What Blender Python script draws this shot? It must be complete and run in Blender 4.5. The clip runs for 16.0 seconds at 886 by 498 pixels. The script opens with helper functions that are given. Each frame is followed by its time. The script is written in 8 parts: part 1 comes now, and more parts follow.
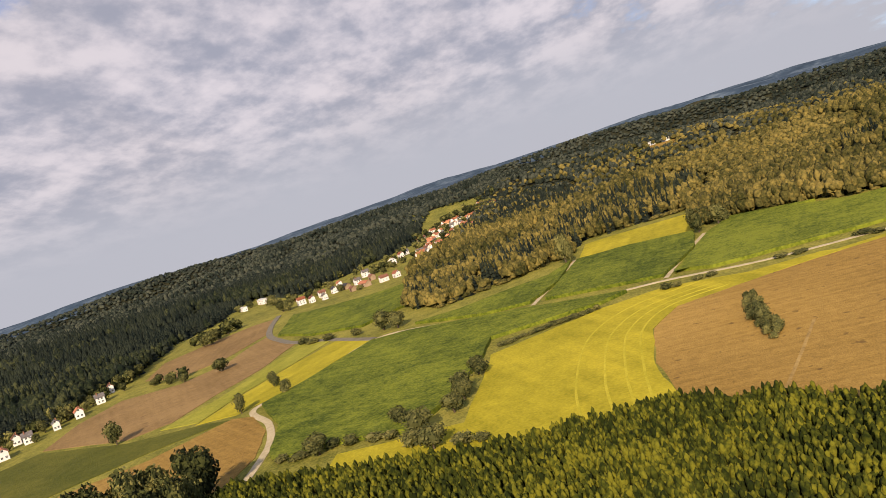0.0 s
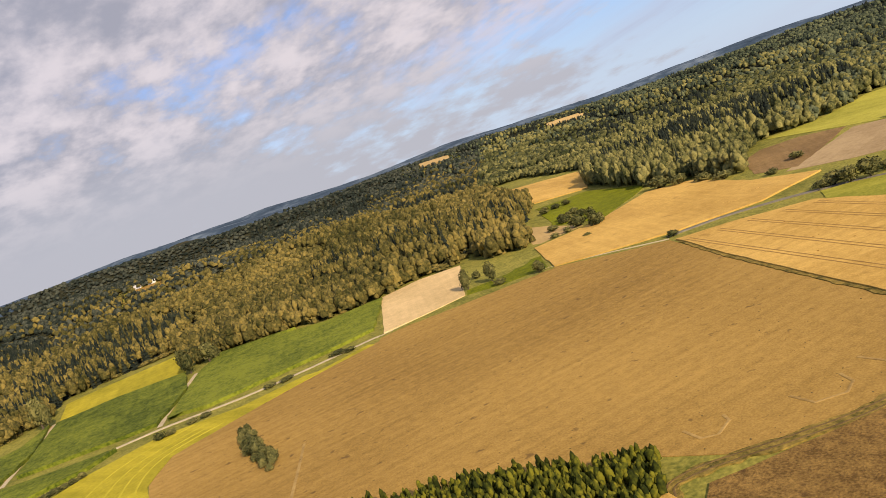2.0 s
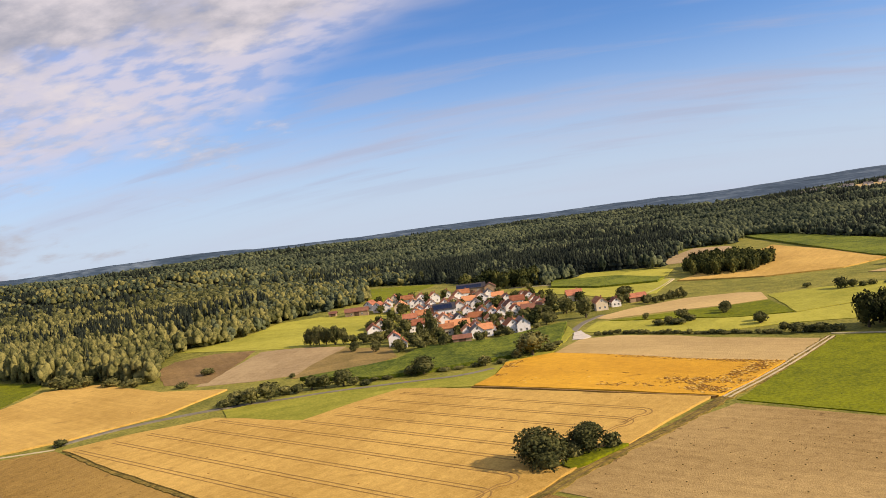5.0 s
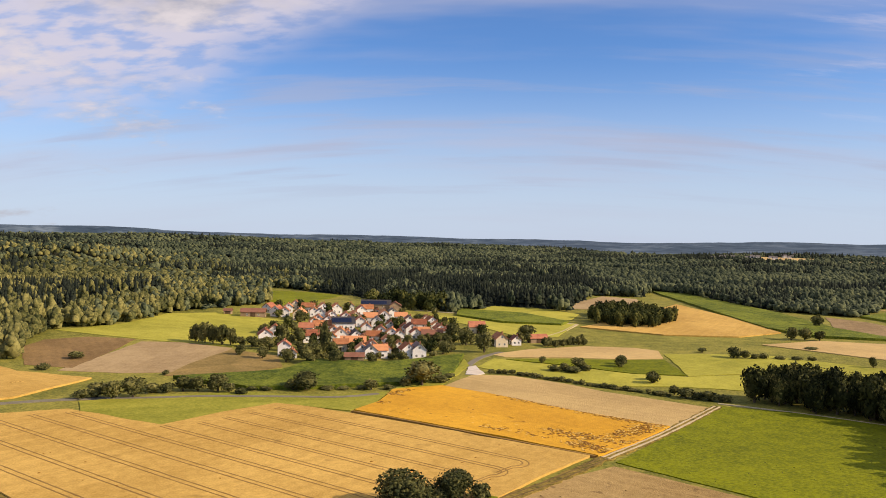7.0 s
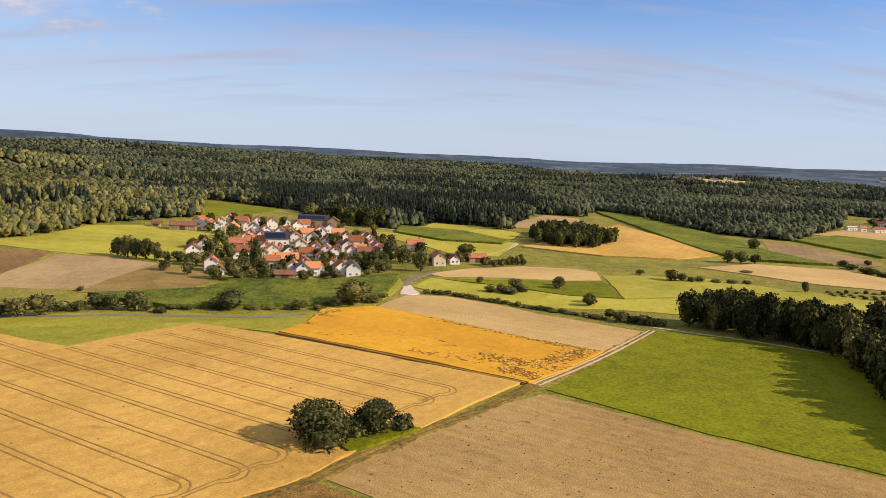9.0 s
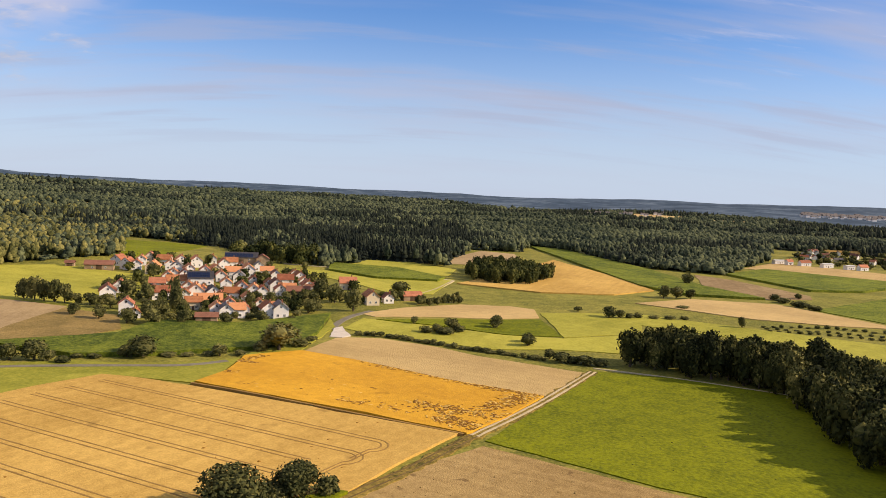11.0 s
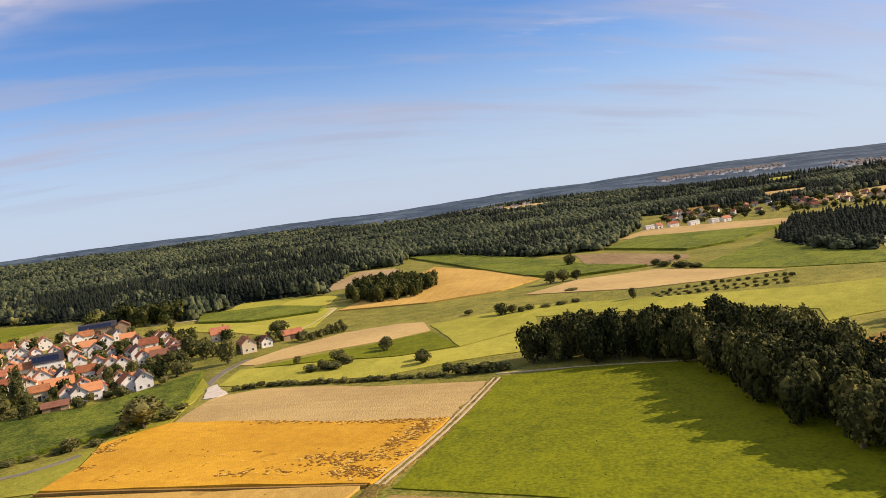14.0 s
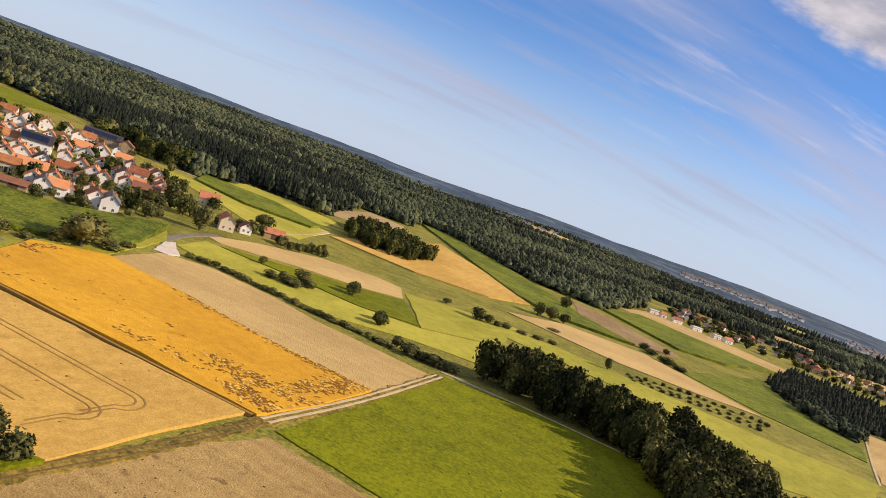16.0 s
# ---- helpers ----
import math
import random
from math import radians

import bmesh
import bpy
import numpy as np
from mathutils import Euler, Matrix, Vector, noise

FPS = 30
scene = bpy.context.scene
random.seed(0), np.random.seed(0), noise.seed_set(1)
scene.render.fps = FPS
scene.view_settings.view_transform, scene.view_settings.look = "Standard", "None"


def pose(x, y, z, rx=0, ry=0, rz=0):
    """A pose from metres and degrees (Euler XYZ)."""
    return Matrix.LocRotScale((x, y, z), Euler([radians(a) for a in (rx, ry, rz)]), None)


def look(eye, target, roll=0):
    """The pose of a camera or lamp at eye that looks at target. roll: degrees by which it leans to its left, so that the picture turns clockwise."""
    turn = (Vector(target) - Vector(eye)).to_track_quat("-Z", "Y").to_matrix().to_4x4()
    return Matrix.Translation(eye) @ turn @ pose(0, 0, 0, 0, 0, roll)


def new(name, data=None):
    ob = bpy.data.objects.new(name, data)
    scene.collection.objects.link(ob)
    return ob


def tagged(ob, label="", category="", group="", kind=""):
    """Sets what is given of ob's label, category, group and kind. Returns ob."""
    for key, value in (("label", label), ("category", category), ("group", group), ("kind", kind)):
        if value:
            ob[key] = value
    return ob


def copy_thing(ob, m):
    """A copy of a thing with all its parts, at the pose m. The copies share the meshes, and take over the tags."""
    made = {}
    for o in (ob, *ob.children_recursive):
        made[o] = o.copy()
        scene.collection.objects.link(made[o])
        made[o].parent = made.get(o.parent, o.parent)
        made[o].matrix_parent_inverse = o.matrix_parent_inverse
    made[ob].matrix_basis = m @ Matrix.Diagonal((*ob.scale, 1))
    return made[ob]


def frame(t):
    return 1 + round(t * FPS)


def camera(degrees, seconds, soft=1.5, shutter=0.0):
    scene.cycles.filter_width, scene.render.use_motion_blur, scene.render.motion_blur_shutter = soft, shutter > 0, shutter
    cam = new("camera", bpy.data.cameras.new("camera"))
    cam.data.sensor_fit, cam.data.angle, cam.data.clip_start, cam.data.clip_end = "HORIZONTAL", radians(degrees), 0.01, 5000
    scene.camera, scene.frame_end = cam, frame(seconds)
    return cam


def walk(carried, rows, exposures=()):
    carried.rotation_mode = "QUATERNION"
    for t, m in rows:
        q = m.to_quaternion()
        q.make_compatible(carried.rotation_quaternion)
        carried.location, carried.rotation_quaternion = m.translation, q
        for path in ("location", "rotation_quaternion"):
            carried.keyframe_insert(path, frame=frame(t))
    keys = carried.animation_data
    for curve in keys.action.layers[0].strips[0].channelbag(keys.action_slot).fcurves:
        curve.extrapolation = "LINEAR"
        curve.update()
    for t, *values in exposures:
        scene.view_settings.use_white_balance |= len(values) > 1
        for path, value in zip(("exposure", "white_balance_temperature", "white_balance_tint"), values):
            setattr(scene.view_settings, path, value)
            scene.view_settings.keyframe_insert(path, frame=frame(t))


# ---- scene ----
# ---------------------------------------------------------------- camera
cam = camera(59.6, 16.0, soft=0.55)
PATH = [
    (0, (-0.06, -48.25, 68.33), (-99.75, -50.39, 60.79), -17.67),
    (0.5, (-1.34, -47.25, 68.12), (-100.04, -33.71, 59.45), -19.14),
    (1, (-2.59, -46.10, 67.83), (-97.57, -16.47, 57.81), -19.93),
    (1.5, (-3.70, -44.71, 67.38), (-92.29, 0.45, 56.76), -20.26),
    (2, (-4.63, -43.04, 66.75), (-84.61, 15.84, 55.13), -20.11),
    (2.5, (-5.39, -41.09, 66.00), (-75.80, 28.85, 53.66), -19.68),
    (3, (-6.18, -38.86, 65.21), (-64.34, 41.51, 52.64), -18.74),
    (3.5, (-6.92, -36.52, 64.50), (-53.24, 51.36, 53.06), -16.28),
    (4, (-7.54, -34.07, 63.95), (-42.86, 59.13, 55.75), -13.26),
    (4.5, (-7.91, -31.45, 63.63), (-34.13, 64.90, 58.25), -10.08),
    (5, (-7.92, -28.68, 63.52), (-26.55, 69.52, 60.33), -7.61),
    (5.2, (-7.80, -27.51, 63.52), (-24.42, 71.07, 61.09), -6.43),
    (7.3, (-2.69, -13.23, 64.99), (-10.73, 86.43, 63.21), 1.89),
    (7.5, (-2.24, -11.73, 65.04), (-10.14, 87.92, 62.35), 2.19),
    (8, (-1.17, -7.91, 65.11), (-8.72, 91.61, 58.85), 2.06),
    (8.5, (-0.21, -4.07, 65.10), (-5.58, 95.26, 54.82), 2.01),
    (9, (0.63, -0.28, 65.05), (-0.45, 98.94, 52.62), 2.56),
    (9.5, (1.35, 3.43, 64.99), (3.59, 102.81, 54.11), 2.94),
    (9.7, (1.60, 4.93, 64.97), (4.86, 104.36, 54.83), 2.76),
    (11.8, (2.69, 21.19, 64.57), (11.45, 120.54, 57.38), 2.75),
    (12, (3.06, 22.89, 64.46), (12.48, 122.16, 56.96), 2.77),
    (12.5, (4.22, 27.22, 64.14), (15.75, 126.19, 55.56), 2.57),
    (13, (5.62, 31.64, 63.70), (19.79, 130.25, 55.10), -1.10),
    (13.5, (7.18, 36.07, 63.15), (24.19, 134.34, 55.83), -6.56),
    (14, (8.83, 40.50, 62.51), (31.05, 137.82, 56.43), -7.58),
    (14.5, (10.51, 44.95, 61.83), (41.56, 139.71, 54.29), 0.61),
    (15, (12.17, 49.43, 61.12), (47.22, 142.67, 52.29), 9.41),
    (15.5, (13.80, 53.91, 60.41), (45.29, 148.40, 51.49), 16.13),
    (16, (15.39, 58.37, 59.70), (36.44, 155.76, 51.18), 20.31),
]
walk(cam, [(t, look(eye, target, roll)) for t, eye, target, roll in PATH], exposures=((0, 0.2, 6750, 20), (16, 0.2, 6750, 20)))

# ---------------------------------------------------------------- world, sun, exposure
SUN_AZ, SUN_EL = 100.0, 29.0


def link_all(tree, *pairs):
    for a, b in pairs:
        tree.links.new(a, b)


def build_world():
    w = bpy.data.worlds.new("sky")
    scene.world = w
    w.use_nodes = True
    t = w.node_tree
    t.nodes.clear()
    N = t.nodes.new
    out, bg, sky = N("ShaderNodeOutputWorld"), N("ShaderNodeBackground"), N("ShaderNodeTexSky")
    sky.sky_type, sky.sun_disc = "NISHITA", False
    sky.sun_elevation, sky.sun_rotation = radians(SUN_EL), radians(SUN_AZ)
    sky.air_density, sky.dust_density, sky.ozone_density = 1.0, 0.25, 5.0
    bg.inputs["Strength"].default_value = 0.085
    co, sep = N("ShaderNodeTexCoord"), N("ShaderNodeSeparateXYZ")
    link_all(t, (co.outputs["Generated"], sep.inputs[0]))

    def calc(op, a, b=None, c=None, clamp=False):
        n = N("ShaderNodeMath")
        n.operation, n.use_clamp = op, clamp
        for k, v in enumerate((a, b, c)):
            if v is None:
                continue
            if isinstance(v, (int, float)):
                n.inputs[k].default_value = v
            else:
                t.links.new(v, n.inputs[k])
        return n.outputs[0]

    up = calc("MAXIMUM", sep.outputs["Z"], 0.0)
    zz = calc("ADD", up, 0.26)
    u, v = calc("DIVIDE", sep.outputs["X"], zz), calc("DIVIDE", sep.outputs["Y"], zz)
    comb = N("ShaderNodeCombineXYZ")
    link_all(t, (u, comb.inputs[0]), (v, comb.inputs[1]))

    def cloud(scale, detail, rough, shift, turn=25):
        m, n = N("ShaderNodeMapping"), N("ShaderNodeTexNoise")
        m.inputs["Location"].default_value = shift
        m.inputs["Scale"].default_value = scale
        m.inputs["Rotation"].default_value = (0, 0, radians(turn))
        n.inputs["Scale"].default_value, n.inputs["Detail"].default_value, n.inputs["Roughness"].default_value = 1.0, detail, rough
        link_all(t, (comb.outputs[0], m.inputs[0]), (m.outputs[0], n.inputs["Vector"]))
        return n.outputs["Fac"]

    def ease(value, lo, hi, a, b):
        n = N("ShaderNodeMapRange")
        n.interpolation_type = "SMOOTHSTEP"
        for k, val in zip(("From Min", "From Max", "To Min", "To Max"), (lo, hi, a, b)):
            n.inputs[k].default_value = val
        t.links.new(value, n.inputs["Value"])
        return n.outputs[0]

    def blend(fac, a, b):
        n = N("ShaderNodeMix")
        n.data_type = "RGBA"
        for k, v in ((0, fac), (6, a), (7, b)):
            if isinstance(v, tuple):
                n.inputs[k].default_value = v
            else:
                t.links.new(v, n.inputs[k])
        return n.outputs[2]

    big, puffs, wisps = cloud((0.9, 0.9, 1), 3, 0.5, (3.1, 1.7, 0)), cloud((4.6, 5.2, 1), 6, 0.58, (0.4, 0, 0)), cloud((0.45, 2.2, 1), 5, 0.55, (7, 2, 0), 70)
    # the cloud field lies in the west and thins out towards the north
    west = calc("MULTIPLY_ADD", sep.outputs["X"], -0.52, calc("MULTIPLY", sep.outputs["Y"], -0.16))
    west = calc("ADD", west, calc("MULTIPLY", calc("MAXIMUM", calc("SUBTRACT", sep.outputs["X"], 0.3), 0.0), calc("MULTIPLY", calc("MAXIMUM", calc("SUBTRACT", up, 0.225), 0.0), 36.0)))
    west = calc("ADD", west, calc("MULTIPLY", ease(up, 0.215, 0.29, 0.0, 0.26), ease(sep.outputs["X"], -0.02, -0.2, 0.0, 1.0)))
    fine = cloud((12.0, 15.0, 1), 5, 0.6, (4.4, 0.3, 0))
    cover = calc("ADD", calc("MULTIPLY_ADD", big, 0.75, west), calc("MULTIPLY_ADD", puffs, 0.6, calc("MULTIPLY", fine, 0.15)))
    hole = calc("MULTIPLY", ease(up, 0.25, 0.33, 0.0, 1.0), ease(sep.outputs["Y"], -0.42, -0.24, 1.0, 0.0))
    cover = calc("SUBTRACT", cover, calc("MULTIPLY", hole, 0.45))
    body = ease(cover, 0.91, 1.10, 0.0, 0.95)
    thin = calc("MULTIPLY", ease(wisps, 0.44, 0.70, 0.0, 0.6), ease(up, 0.03, 0.12, 0.3, 1.0))
    # a rippled veil of high cloud in the north-west
    ripple = cloud((9.0, 17.0, 1), 4, 0.5, (2.2, 5.1, 0), 52)
    edge = calc("ADD", calc("MULTIPLY_ADD", sep.outputs["X"], -1.0, calc("MULTIPLY", up, 2.5)), calc("MULTIPLY", big, 0.35))
    veil = calc("MULTIPLY", ease(edge, 0.98, 1.16, 0.0, 1.0), calc("MULTIPLY", ease(ripple, 0.36, 0.58, 0.35, 0.92), ease(up, 0.05, 0.16, 0.2, 1.0)))
    veil = calc("MULTIPLY", veil, ease(sep.outputs["Y"], 0.2, 0.7, 0.0, 1.0))
    haze = ease(up, 0.0, 0.24, 0.85, 0.0)
    tone = blend(ease(calc("MULTIPLY_ADD", ripple, 0.25, calc("MULTIPLY", puffs, 0.8)), 0.38, 0.68, 0.0, 1.0), (3.7, 4.0, 4.6, 1), (7.4, 7.25, 7.4, 1))
    tone = blend(ease(up, 0.03, 0.16, 0.0, 1.0), (4.8, 5.2, 5.7, 1), tone)
    grade = N("ShaderNodeMix")
    grade.data_type, grade.blend_type = "RGBA", "MULTIPLY"
    grade.inputs[0].default_value, grade.inputs[7].default_value = 1.0, (0.84, 1.2, 1.52, 1)
    link_all(t, (sky.outputs[0], grade.inputs[6]))
    clear = blend(haze, grade.outputs[2], (5.6, 6.9, 8.4, 1))
    clear = blend(thin, clear, (5.2, 5.5, 6.6, 1))
    # long low streaks of grey cloud over the northern horizon, with a few white ones above
    streak = calc("MULTIPLY", ease(cloud((1.1, 6.5, 1), 5, 0.55, (1.3, 4.6, 0), 8), 0.49, 0.68, 0.0, 0.45), calc("MULTIPLY", ease(up, 0.02, 0.09, 0.0, 1.0), ease(up, 0.17, 0.27, 1.0, 0.0)))
    streak = calc("MULTIPLY", streak, ease(sep.outputs["Y"], 0.3, 0.7, 0.0, 1.0))
    clear = blend(streak, clear, (4.3, 4.75, 6.0, 1))
    white = calc("MULTIPLY", ease(cloud((2.2, 9.0, 1), 6, 0.6, (5.3, 2.4, 0), -14), 0.54, 0.74, 0.0, 0.6), calc("MULTIPLY", ease(up, 0.1, 0.2, 0.0, 1.0), ease(sep.outputs["X"], 0.2, 0.5, 0.0, 1.0)))
    clear = blend(white, clear, (7.0, 7.0, 7.8, 1))
    clear = blend(veil, clear, (6.6, 6.7, 7.6, 1))
    link_all(t, (blend(body, clear, tone), bg.inputs["Color"]), (bg.outputs[0], out.inputs[0]))


build_world()
lamp = bpy.data.lights.new("sun", "SUN")
lamp.energy, lamp.angle, lamp.color = 5.0, radians(0.53), (1.0, 0.84, 0.60)
sun = new("sun", lamp)
a, e = radians(SUN_AZ), radians(SUN_EL)
sun.matrix_world = look((2000 * math.sin(a) * math.cos(e), 2000 * math.cos(a) * math.cos(e), 2000 * math.sin(e)), (0, 0, 0))

# ---------------------------------------------------------------- materials


def surface(name, low, high, patch=0.02, grain=2.0, rough=0.95, bump=0.3, rows=0.0, row_gap=3.0, fleck=0.0, fleck_col=(0.1, 0.07, 0.03), mid=None, by_object=0.0, island=0.0, fleck_scale=0.35, grit=0.9):
    """A matt surface: two colours mixed by noise at two scales, with drilled rows along the object's x axis and dark flecks."""
    m = bpy.data.materials.new(name)
    m.use_nodes = True
    t = m.node_tree
    N = t.nodes.new
    bsdf = t.nodes["Principled BSDF"]
    bsdf.inputs["Roughness"].default_value = rough
    bsdf.inputs["Specular IOR Level"].default_value = 0.15
    co = N("ShaderNodeTexCoord").outputs["Object"]

    def noise_at(scale, detail=4):
        n = N("ShaderNodeTexNoise")
        n.inputs["Scale"].default_value, n.inputs["Detail"].default_value = scale, detail
        t.links.new(co, n.inputs["Vector"])
        return n.outputs["Fac"]

    def calc(op, x, y, clamp=False):
        n = N("ShaderNodeMath")
        n.operation, n.use_clamp = op, clamp
        for k, v in enumerate((x, y)):
            if isinstance(v, (int, float)):
                n.inputs[k].default_value = v
            else:
                t.links.new(v, n.inputs[k])
        return n.outputs[0]

    f = calc("ADD", calc("MULTIPLY", noise_at(patch), 1.1), calc("MULTIPLY", noise_at(grain, 6), grit))
    f = calc("SUBTRACT", calc("ADD", f, calc("MULTIPLY", noise_at(grain * 0.17, 3), 0.6 * grit)), 0.05 + 0.8 * grit)
    if rows:
        mp, st = N("ShaderNodeMapping"), N("ShaderNodeTexNoise")
        mp.inputs["Scale"].default_value = (0.02, 0.9 / row_gap, 0.1)
        st.inputs["Scale"].default_value, st.inputs["Detail"].default_value = 1.0, 4
        link_all(t, (co, mp.inputs[0]), (mp.outputs[0], st.inputs["Vector"]))
        f = calc("ADD", f, calc("MULTIPLY", calc("SUBTRACT", st.outputs["Fac"], 0.5), rows * 4))
    if by_object:
        f = calc("ADD", f, calc("MULTIPLY", calc("SUBTRACT", N("ShaderNodeObjectInfo").outputs["Random"], 0.5), by_object))
    if island:
        f = calc("ADD", f, calc("MULTIPLY", calc("SUBTRACT", N("ShaderNodeNewGeometry").outputs["Random Per Island"], 0.5), island))
    f = calc("ADD", f, 0.0, True)
    ramp = N("ShaderNodeValToRGB")
    ramp.color_ramp.elements[0].position, ramp.color_ramp.elements[1].position = 0.12, 0.88
    ramp.color_ramp.elements[0].color, ramp.color_ramp.elements[1].color = (*low, 1), (*high, 1)
    if mid:
        ramp.color_ramp.elements.new(0.5).color = (*mid, 1)
    t.links.new(f, ramp.inputs[0])
    col = ramp.outputs[0]
    if fleck:
        mr, mx = N("ShaderNodeMapRange"), N("ShaderNodeMix")
        mx.data_type = "RGBA"
        mx.inputs[7].default_value = (*fleck_col, 1)
        for k, v in zip(("From Min", "From Max", "To Max"), (0.66, 0.72, fleck)):
            mr.inputs[k].default_value = v
        link_all(t, (noise_at(fleck_scale, 3), mr.inputs["Value"]), (mr.outputs[0], mx.inputs[0]), (col, mx.inputs[6]))
        col = mx.outputs[2]
    t.links.new(col, bsdf.inputs["Base Color"])
    if bump:
        b = N("ShaderNodeBump")
        b.inputs["Strength"].default_value, b.inputs["Distance"].default_value = bump, 0.5
        link_all(t, (noise_at(grain * 1.5, 5), b.inputs["Height"]), (b.outputs[0], bsdf.inputs["Normal"]))
    return m


